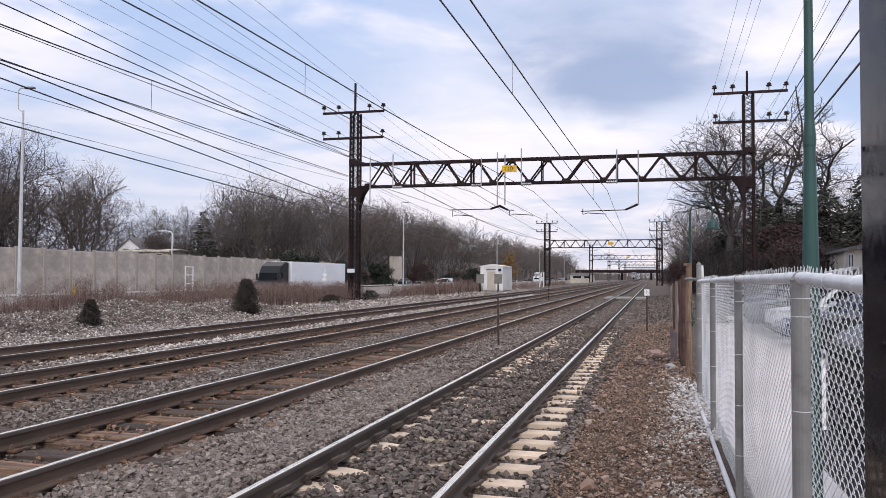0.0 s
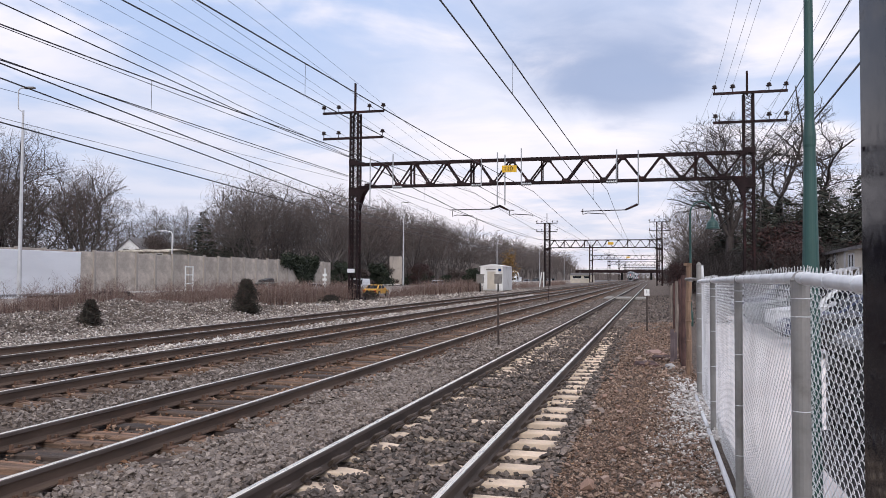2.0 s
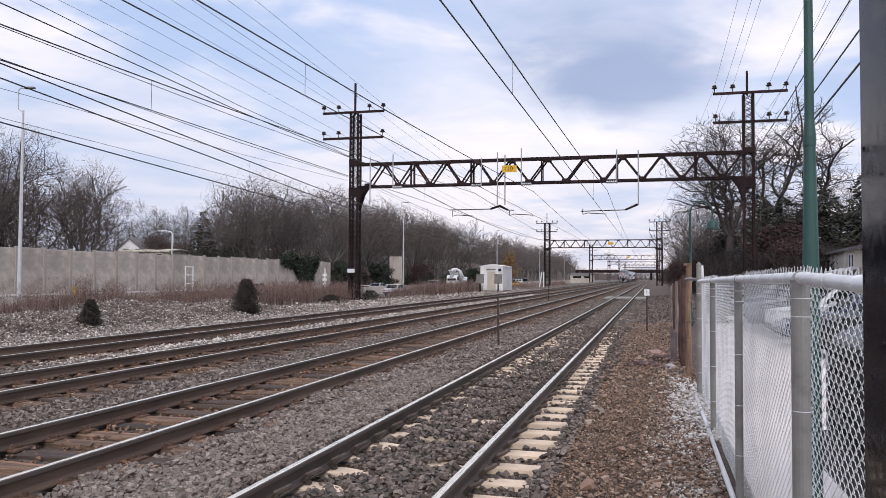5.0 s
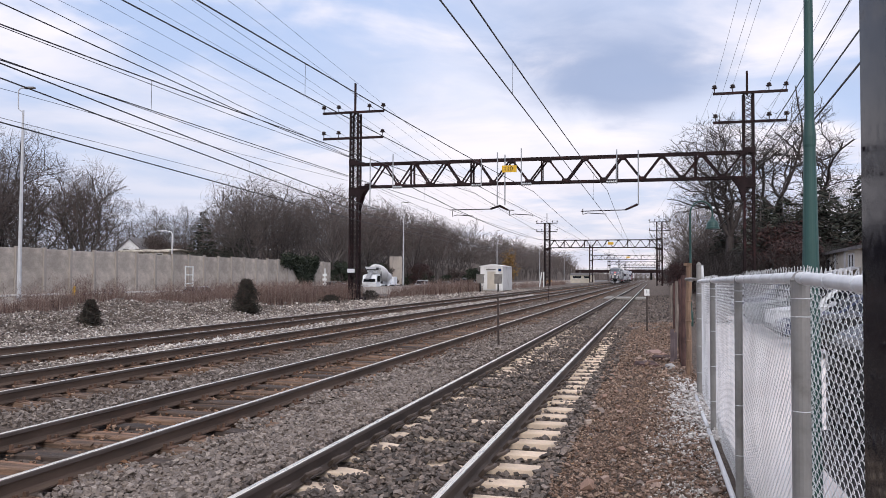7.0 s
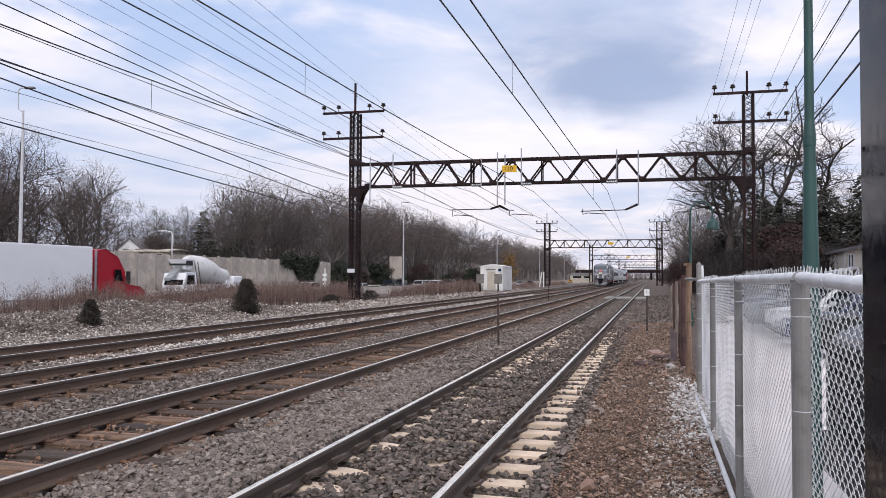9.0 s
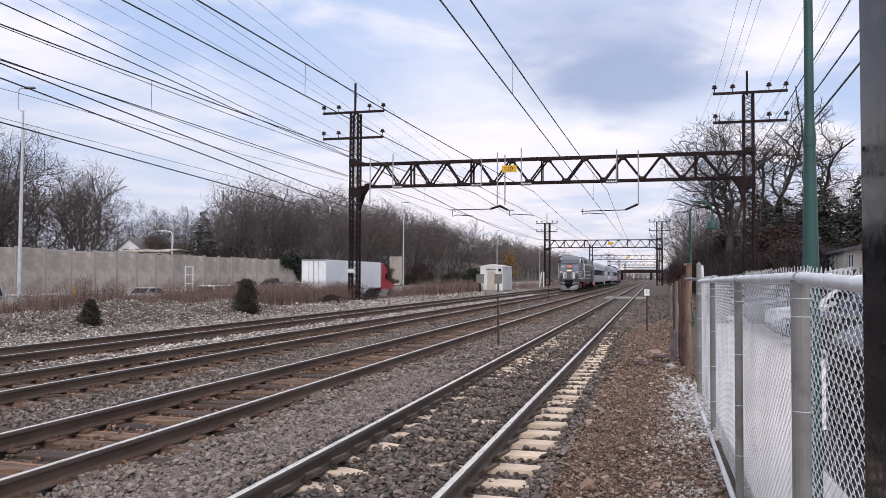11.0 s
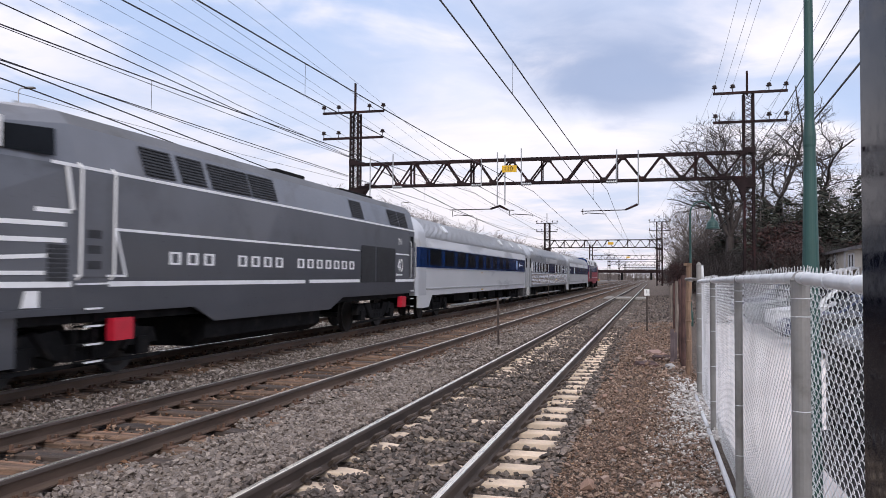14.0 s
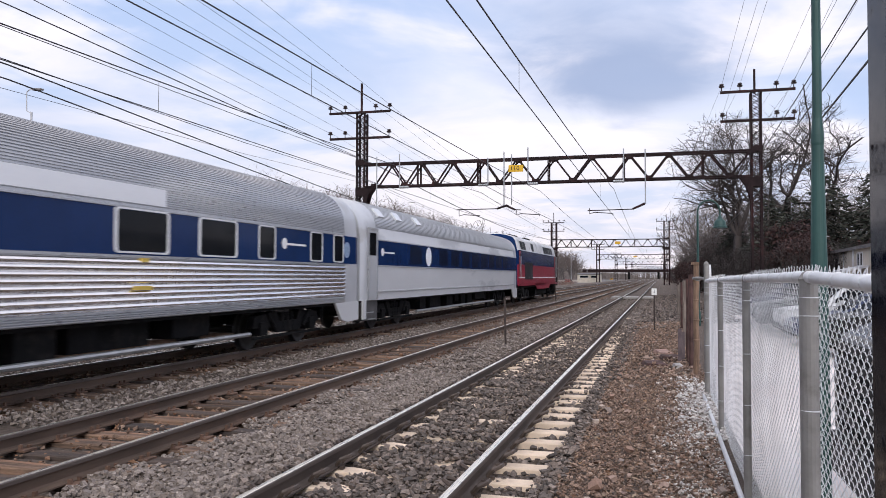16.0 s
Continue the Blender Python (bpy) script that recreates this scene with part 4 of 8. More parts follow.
def coach_profile(fluted):
    """Half outline (x, z, slot) from sill to roof crown; slots: 0 side sheet, 1 blue band, 2 stainless."""
    pr = [(1.50, 0.96, 0), (1.50, 1.18, 0), (1.525, 1.19, 2), (1.525, 1.23, 2), (1.50, 1.24, 0)]
    if fluted:
        pr = [(1.50, 0.97, 2)]
        for k in range(4):
            z = 0.98 + 0.035 * k
            pr += [(1.525, z + 0.008, 2), (1.525, z + 0.024, 2), (1.508, z + 0.03, 2)]
        for k in range(8):
            z = 1.13 + 0.104 * k
            pr += [(1.492, z, 3), (1.492, z + 0.014, 3), (1.514, z + 0.020, 3), (1.530, z + 0.038, 3), (1.536, z + 0.058, 3), (1.530, z + 0.078, 3), (1.514, z + 0.096, 3)]
        pr += [(1.50, 1.97, 2)]
    pr += [(1.50, 1.985, 2), (1.522, 1.99, 2), (1.522, 2.03, 2), (1.50, 2.035, 1), (1.50, 2.80, 2), (1.518, 2.805, 2), (1.518, 2.835, 2), (1.497, 2.84, 0)]
    if fluted:
        for k in range(9):
            z = 2.87 + 0.04 * k
            pr += [(1.494 - 0.004 * k, z, 2), (1.494 - 0.004 * k, z + 0.014, 2), (1.506 - 0.004 * k, z + 0.02, 2), (1.506 - 0.004 * k, z + 0.034, 2)]
    else:
        pr += [(1.47, 3.02, 0), (1.45, 3.18, 2)]
    # roof: ridges on an arc
    n = 26
    for k in range(n):
        for d, lift in ((0.0, 0.0), (0.45, 0.0), (0.55, 0.016), (0.95, 0.016)):
            a = (k + d) / n * math.pi / 2
            ridged = 1 if k < n * 0.8 else 0.4
            rx, rz = 1.45 + lift * ridged, 0.88 + lift * ridged
            pr.append((rx * math.cos(a) ** 0.62, 3.20 + rz * math.sin(a) ** 1.15 if a > 0 else 3.20, 2))
    pr.append((0.0, 4.09, 2))
    return pr


def coach(name_label, fluted, windows, band, doors, marks, length, vents=(), board=None, frames=False, pane=M_PANE):
    co = thing("passenger_coach", name_label, "railway coach", pose(TRACKS[2], 100, 0), "coaches of the train")
    pr = coach_profile(fluted)
    full = [(x, z) for x, z, _ in pr] + [(-x, z) for x, z, _ in reversed(pr[:-1])]
    slots = [s for _, _, s in pr[:-1]] + [pr[i][2] for i in range(len(pr) - 2, -1, -1)] + [2]
    y0, y1 = 1.15, length - 1.15
    n = len(full)

    def shell(ys, blue):
        v, f, m = [], [], []
        for y, k, dz in ys:
            v += [(x * k, y, z if z < 2 else z - dz * (z - 2) / 2) for x, z in full]
        for j in range(len(ys) - 1):
            for i in range(n):
                f.append((j * n + i, j * n + (i + 1) % n, (j + 1) * n + (i + 1) % n, (j + 1) * n + i))
                s = slots[i]
                m.append(s if blue or s != 1 else 0)
        f += [tuple(range(n)), tuple(range((len(ys) - 1) * n, len(ys) * n))]
        m += [2, 2]
        sh = Shape().add(v, f)
        sh.m = m
        return sh

    part("body", shell([(y0, 1, 0), (y0 + 6, 1, 0), (y1 - 6, 1, 0), (y1, 1, 0)], True), [M_STAIN if fluted else M_PLATEW, M_BLUE, M_STAIN if fluted else M_SIDEROOF, M_FLUTE], co)
    for a, b, far in ((0.0, y0, False), (y1, length, True)):
        bend = ((0.0, 0.93, 0.12), (0.08, 0.96, 0.07), (0.18, 0.982, 0.03), (0.32, 0.995, 0.01))
        ends = [(a + d, k, z) for d, k, z in bend] + [(b, 1.0, 0)] if not far else [(a, 1.0, 0)] + [(b - d, k, z) for d, k, z in reversed(bend)]
        # plain vestibule end
        plain = [(1.50, 0.97), (1.50, 2.84), (1.46, 3.2)] + [(1.46 * math.cos(a) ** 0.62, 3.20 + 0.89 * math.sin(a) ** 1.15) for a in (0.12, 0.25, 0.4, 0.55, 0.7, 0.9, 1.1, 1.3, 1.45)] + [(0.0, 4.09)]
        ring = plain + [(-x, z) for x, z in reversed(plain[:-1])]
        sh = Shape().loft([[(x * k, y, z if z < 2 else z - dz * (z - 2) / 2) for x, z in ring] for y, k, dz in ends])
        part("vestibule_end", sh, M_DOOR, co, smooth=True).data.set_sharp_from_angle(angle=radians(35))
        e0, e1 = (a + 0.12, b + 1.3) if not far else (a - 1.3, b - 0.12)
        for s in (-1, 1):
            sk = Shape()
            x0, x1 = sorted((s * 1.44, s * 1.505))
            if not far and any(db < 2 for da, db in doors):
                sk.box(x0, x1, 0.05, 0.28, 0.42, 0.98)
                part("step_well", Shape().box(*sorted((s * 1.05, s * 1.40)), 0.28, 1.5, 0.36, 0.97), M_TRAP, co, "grimy grey step well")
            elif not far:
                sk.prism_x([(0.1, 0.98), (0.1, 0.52), (0.75, 0.50), (1.5, 0.52), (2.0, 0.94), (2.0, 0.98)], x0, x1)
            elif any(da > length - 2 for da, db in doors):
                sk.box(x0, x1, length - 0.28, length - 0.05, 0.42, 0.98)
                part("step_well", Shape().box(*sorted((s * 1.05, s * 1.40)), length - 1.5, length - 0.28, 0.36, 0.97), M_TRAP, co, "grimy grey step well")
            else:
                sk.prism_x([(length - 0.1, 0.98), (length - 0.1, 0.45), (length - 0.9, 0.42), (length - 1.35, 0.50), (length - 1.75, 0.94), (length - 1.75, 0.98)], x0, x1)
            part("step_skirt", sk, M_PLATEW, co)
        if not any(abs((da + db) / 2 - (a + b) / 2) < 1.0 for da, db in doors):
            for s in (-1, 1):
                part("band_end", Shape().loft([[(s * (1.5 * k - 0.03), y, 2.035), (s * (1.5 * k + 0.006), y, 2.035), (s * (1.5 * k + 0.006), y, 2.80), (s * (1.5 * k - 0.03), y, 2.80)] for y, k, _ in ends]), M_BLUE, co)
        yy = a if not far else b
        d = -1 if not far else 1
        part("diaphragm", Shape().box(-0.75, 0.75, *sorted((yy, yy + d * 0.28)), 0.95, 3.55), M_UNDER, co)
        part("coupler", Shape().box(-0.15, 0.15, *sorted((yy, yy + d * 0.36)), 0.72, 0.96), M_UNDER, co)
    for ya, yb in doors:
        for s in (-1, 1):
            dr = part("door", Shape().box(*sorted((s * 1.50, s * 1.512)), ya, yb, 1.02, 3.10), M_DOOR, co)
            part("door_window", Shape().box(*sorted((s * 1.512, s * 1.518)), ya + 0.08, yb - 0.06, 2.32, 3.0), M_PANE, dr)
            part("door_frame", Shape().box(*sorted((s * 1.50, s * 1.53)), ya - 0.06, ya, 0.98, 3.16).box(*sorted((s * 1.50, s * 1.53)), yb, yb + 0.06, 0.98, 3.16)
                 .box(*sorted((s * 1.50, s * 1.53)), ya, yb, 3.10, 3.16), M_STAIN, dr)
            part("handle", Shape().path([(s * 1.53, ya - 0.12, 1.3), (s * 1.57, ya - 0.12, 1.35), (s * 1.57, ya - 0.12, 2.2), (s * 1.53, ya - 0.12, 2.25)], 0.018, 5), M_ALU, dr)
            st = Shape()
            for k in range(3):
                st.box(*sorted((s * (1.15 + 0.12 * k), s * (1.35 + 0.07 * k))), ya, yb, 0.78 - 0.2 * k, 0.81 - 0.2 * k)
            part("steps", st, M_ALU, co)
    for ya, yb, *z in windows:
        z0, z1 = z or ((2.13, 2.76) if not frames else (2.10, 2.77))
        for s in (-1, 1):
            w = part("window", Shape().box(*sorted((s * 1.49, s * 1.506)), ya, yb, z0, z1), pane, co)
            t = 0.045 if frames else 0.02
            out = 1.52 if frames else 1.509
            fr = Shape()
            if frames:
                # rounded aluminium surround
                loop = []
                for cy, cz, a0 in ((yb - 0.05, z1 - 0.05, 0), (ya + 0.05, z1 - 0.05, 90), (ya + 0.05, z0 + 0.05, 180), (yb - 0.05, z0 + 0.05, 270)):
                    loop += [(cy + 0.07 * math.cos(radians(a0 + d)), cz + 0.07 * math.sin(radians(a0 + d))) for d in (0, 30, 60, 90)]
                rings = [[(s * px, y + (y - (ya + yb) / 2) * g, z + (z - (z0 + z1) / 2) * g) for y, z in loop] for px, g in ((1.495, 0.06), (out, 0.05), (out, -0.03), (1.495, -0.04))]
                fr.loft(rings, caps=False)
            else:
                for q in ((ya - t, yb + t, z0 - t, z0), (ya - t, yb + t, z1, z1 + t), (ya - t, ya, z0, z1), (yb, yb + t, z0, z1)):
                    fr.box(*sorted((s * 1.49, s * out)), *q)
            part("window_frame", fr, M_SILL if frames else M_BLUE, w)
    for kind, y, *more in marks:
        if kind == "disc":
            r = more[0]
            part("round_emblem", Shape().lathe([(r, 1.50), (r, 1.507)], 24, (0, y, 2.42), "x"), M_STRIPE if more[1] else M_PALEBLUE, co, "round emblem")
        elif kind == "text":
            part("lettering_band", Shape().lathe([(0.13, 1.50), (0.13, 1.507)], 14, (0, y, 2.45), "x").box(1.50, 1.507, y + 0.1, y + 1.15, 2.415, 2.465), M_STRIPE, co, "white lettering reduced to a bar")
        elif kind == "board":
            part("number_panel", Shape().box(1.50, 1.545, y, y + 0.8, 1.55, 1.8), M_PLATEW, co)
        else:
            part("marker_patch", Shape().box(1.50, 1.545 if fluted else 1.506, y, y + more[1], more[0], more[0] + 0.07), M_ORANGE, co)
    if board:
        for s in (-1, 1):
            part("letterboard", Shape().box(*sorted((s * 1.46, s * 1.512)), board[0], board[1], 2.90, 3.2), M_PLATEW, co)
    for y in vents:
        for s in (-1, 1):
            a = 0.62
            x, z = 1.45 * math.cos(a) ** 0.62, 3.2 + 0.88 * math.sin(a) ** 1.15
            part("roof_vent", Shape().box(-0.03, 0.05, y - 0.28, y + 0.28, -0.17, 0.17), M_PLATEW, co, at=Matrix.Translation((s * x, 0, z)) @ pose(0, 0, 0, 0, -s * 38, 0))
    for y in (3.9, length - 3.9):
        bogie(co, y, 2.6, w=1.08)
    rnd = random.Random(int(length * 100) + len(windows))
    y = 7.0
    while y < length - 7.5:
        w = rnd.uniform(0.7, 2.2)
        part("equipment_box", Shape().box(-1.25, 1.25 - rnd.uniform(0, 0.25), y, y + w, rnd.uniform(0.35, 0.6), 0.97), M_UNDER, co, bevel=0.02)
        y += w + rnd.uniform(0.1, 1.1)
    part("underframe", Shape().box(-1.4, 1.4, 1.5, length - 1.5, 0.90, 0.98), M_UNDER, co)
    for s in (-1, 1):
        part("side_pipe", Shape().tube((s * 1.28, 6.0, 0.42), (s * 1.28, length - 6.0, 0.42), 0.05, n=8), M_ALU, co, "pale pipe slung below the coach")
    return co


M_PALEBLUE = mat("pale blue emblem paint", (0.26, 0.36, 0.52), 0.5, 0, 0.3, 12, 40, 0)
lead = loco(True)
A_WIN = [(17.97 - 1.87 * k, 19.22 - 1.87 * k) for k in range(5)] + [(1.65, 3.4), (3.92, 5.65), (6.1, 7.8), (8.25, 9.9), (1.18, 1.45, 2.13, 2.7)]
coach_a = coach("silver coach with a navy window band and ribbed roof", False, A_WIN, None, [(25.55, 26.3)],
                [("disc", 22.1, 0.30, False), ("text", 23.2), ("patch", 11.3, 1.86, 0.22), ("patch", 11.2, 1.02, 0.5)], 26.75, vents=(17.4, 21.0, 24.4, 4.6))
B_WIN = [(51.64, 52.31), (53.29, 53.96), (55.07, 55.81), (56.55, 58.02), (58.72, 60.25), (65.2, 66.55), (67.6, 68.9), (69.9, 70.6), (72.55, 73.2), (74.0, 74.6)]
coach_b = coach("fluted stainless coach with a navy band and framed windows", True, [(a - 49.6, b - 49.6) for a, b in B_WIN], None, [(0.25, 0.95)],
                [("disc", 1.55, 0.36, True), ("text", 21.5), ("disc", 25.3, 0.22, False), ("board", 12.2), ("patch", 16.2, 1.92, 0.2), ("patch", 16.0, 1.45, 0.5)],
                26.3, vents=(1.6, 2.6), board=(9.5, 16.9), frames=True)
C_WIN = [(2.65 + 1.87 * k, 4.1 + 1.87 * k) for k in (1, 3, 4, 5, 6, 7, 8, 9, 10)]
coach_c = coach("plain silver coach with a navy window band", False, C_WIN, None, [(0.45, 1.15)], [("text", 1.7), ("disc", 6.85, 0.36, True)], 26.0, vents=(1.8, 3.6, 5.9), pane=M_BLUEPANE)
rear = loco(False)
TRAIN = ((lead, 0.0, 0), (coach_a, 22.45, 0), (coach_b, 49.6, 0), (coach_c, 76.15, 0), (rear, 124.6, 180))
# ---------------------------------------------------------------- noise wall, highway
def build_highway():
    road = Shape().box(-49.0, -27.8, -200, 900, ROAD_Z - 0.3, ROAD_Z)
    tagged(part("road", road, M_ASPHALT), "grey asphalt highway behind the brush", "road", kind="structure")
    wall = thing("wall_noise", "grey precast concrete noise wall with posts along the highway", "wall", kind="structure")
    panel = Shape().box(-0.07, 0.07, 0.12, 2.98, ROAD_Z, 3.85).mesh("panel", [M_CONC])
    post = Shape().box(-0.02, 0.2, -0.15, 0.15, ROAD_Z - 0.2, 3.95).mesh("post", [M_WALLPOST])
    y, k = 53.4 - 3.1 * 12, 0
    while y < 117:
        part("panel", panel, None, wall, at=pose(-50 + 0.0, y, 0.06 * math.sin(k * 1.7)))
        part("post", post, None, wall, at=pose(-50, y, 0.02))
        y, k = y + 3.1, k + 1
    part("panel", Shape().box(-1.3, 1.3, 0, 0.2, 0.0, 5.8), M_CONC_POST, wall, "tall weathered panel on the slope", at=pose(-52.0, 158, 0.0, 0, 0, 18))
    rail = thing("guard_rail", "pale steel guard rail at the foot of the noise wall", "guard rail", kind="structure")
    beam = Shape().prism_y([(-48.62, 0.0), (-48.52, 0.03), (-48.56, 0.08), (-48.52, 0.13), (-48.62, 0.16)], 5, 150)
    part("beam", beam, M_BARRIER, rail, at=pose(0, 0, ROAD_Z + 0.74))
    stake = Shape().box(-48.74, -48.63, -0.05, 0.05, ROAD_Z - 0.1, ROAD_Z + 0.86).mesh("post", [M_CONC_POST])
    for k in range(36):
        part("post", stake, None, rail, at=pose(0, 7 + 4.0 * k, 0))
    drum = Shape().lathe([(0.15, 0), (0.15, 1.1), (0.11, 1.42), (0.0, 1.5)], 10)
    tagged(part("marker_post", drum, M_YELLOW, at=pose(-48.1, 58.0, ROAD_Z)), "yellow marker post beside the guard rail", "post")
    bar = Shape().prism_y([(-36.4, ROAD_Z), (-35.8, ROAD_Z), (-35.95, ROAD_Z + 0.5), (-36.02, ROAD_Z + 1.07), (-36.18, ROAD_Z + 1.07), (-36.25, ROAD_Z + 0.5)], 5, 400)
    tagged(part("median_barrier", bar, M_CONC_POST), "pale concrete median barrier along the highway", "barrier", kind="structure")


build_highway()


# ---------------------------------------------------------------- many small pieces at once
def soup(name, verts, tris_per, pattern, mats, smooth=False):
    """A mesh of many equal small pieces: verts is (pieces, corners, 3), pattern the triangles or quads of one piece."""
    verts = np.asarray(verts, dtype=np.float32)
    n, c, _ = verts.shape
    pat = np.asarray(pattern, dtype=np.int32)
    k, e = pat.shape
    idx = (np.arange(n, dtype=np.int32)[:, None, None] * c + pat[None]).reshape(-1)
    me = bpy.data.meshes.new(name)
    me.vertices.add(n * c)
    me.vertices.foreach_set("co", verts.reshape(-1))
    me.loops.add(n * k * e)
    me.loops.foreach_set("vertex_index", idx)
    me.polygons.add(n * k)
    me.polygons.foreach_set("loop_start", np.arange(0, n * k * e, e, dtype=np.int32))
    me.polygons.foreach_set("loop_total", np.full(n * k, e, dtype=np.int32))
    for m in mats if isinstance(mats, (list, tuple)) else [mats]:
        me.materials.append(m)
    me.update(calc_edges=True)
    if smooth:
        me.shade_smooth()
    else:
        me.shade_flat()
    return me


OCTA = [(0, 1, 2), (0, 2, 3), (0, 3, 4), (0, 4, 1), (5, 2, 1), (5, 3, 2), (5, 4, 3), (5, 1, 4)]
CUBE = [(0, 2, 3, 1), (4, 5, 7, 6), (0, 1, 5, 4), (2, 6, 7, 3), (0, 4, 6, 2), (1, 3, 7, 5)]


def rocks(rng, pos, size, eight=False):
    """Angular stones: cubes with pulled corners, turned at random."""
    n = len(pos)
    base = np.array([[x, y, z] for z in (-1, 1) for y in (-1, 1) for x in (-1, 1)], dtype=float)
    if eight:
        base = np.array([[0, 0, 1.3], [1.3, 0, 0.2], [0.1, 1.3, -0.2], [-1.3, 0.2, 0.2], [0, -1.3, -0.1], [0, 0.1, -1.3]])
    v = np.repeat(base[None], n, 0) * rng.uniform(0.5, 1.0, (n, len(base), 3)) + (rng.normal(0, 0.22, (n, len(base), 3)) if eight else 0)
    v *= rng.uniform(0.5, 1.3, (n, 1, 3))
    q = rng.normal(size=(n, 4))
    q /= np.linalg.norm(q, axis=1, keepdims=True)
    w, x, y, z = q.T
    R = np.stack([1 - 2 * (y * y + z * z), 2 * (x * y - z * w), 2 * (x * z + y * w), 2 * (x * y + z * w), 1 - 2 * (x * x + z * z), 2 * (y * z - x * w),
                  2 * (x * z - y * w), 2 * (y * z + x * w), 1 - 2 * (x * x + y * y)], -1).reshape(n, 3, 3)
    v = np.einsum("nij,nkj->nki", R, v)
    v[:, :, 2] *= 0.75
    return v * (size[:, None, None] * 0.5) + pos[:, None, :]


# ---------------------------------------------------------------- fence beside the line
FX = 0.70


def rail_z(y):
    """The top rail sags a little from post to post."""
    return float(np.interp(y, (1.0, 3.05, 4.24, 7.2, 10.25, 13.25), (1.640, 1.679, 1.701, 1.689, 1.665, 1.637)))


FBOT = -0.24


def chain_link(y0, y1, z0, z1, pitch, r, x):
    """Interlocked flattened spirals between two posts, with twisted ends above the rail."""
    segs = []
    step = 0.0325
    n = int((z1 - z0) / step)
    rng = random.Random(int(y0 * 100))
    i = 0
    y = y0
    while y < y1:
        pts = []
        drop = rail_z(y) - (rail_z(y0) + rail_z(y1)) / 2
        for k in range(n + 1):
            s = 1 if (k + i) % 2 else -1
            c, z = y + s * pitch * 0.53 + rng.uniform(-0.002, 0.002), z0 + k * step + drop + rng.uniform(-0.001, 0.001)
            # each bend turns from the front strand to the back strand
            if y0 > 7:
                pts.append((x, c, z))
                continue
            pts += [(x + 0.0055 * s, c - s * 0.006, z - 0.004), (x, c, z), (x - 0.0055 * s, c - s * 0.006, z + 0.004)]
        end = pts[-1]
        for d in (-1, 1):
            bend = (x + 0.008 * d, end[1] + d * rng.uniform(0.012, 0.020), end[2] + rng.uniform(0.022, 0.034))
            segs += [(end, bend), (bend, (x + 0.012 * d, bend[1] - rng.uniform(0.004, 0.018), bend[2] + rng.uniform(0.016, 0.03)))]
        segs += list(zip(pts, pts[1:]))
        y += pitch
        i += 1
    a, b = np.array([s[0] for s in segs]), np.array([s[1] for s in segs])
    d = b - a
    b = b + d * 0.04
    d /= np.linalg.norm(d, axis=1, keepdims=True)
    ref = np.array([1.0, 0, 0])
    s = np.cross(d, ref)
    s /= np.linalg.norm(s, axis=1, keepdims=True)
    t = np.cross(d, s)
    ring = [s * math.cos(q) * r + t * math.sin(q) * r for q in (0.5, 2.594, 4.689)]
    v = np.stack([a + q for q in ring] + [b + q for q in ring], 1)
    return soup("chain_link", v, 6, [(0, 1, 4, 3), (1, 2, 5, 4), (2, 0, 3, 5)], M_GALVWIRE, True)


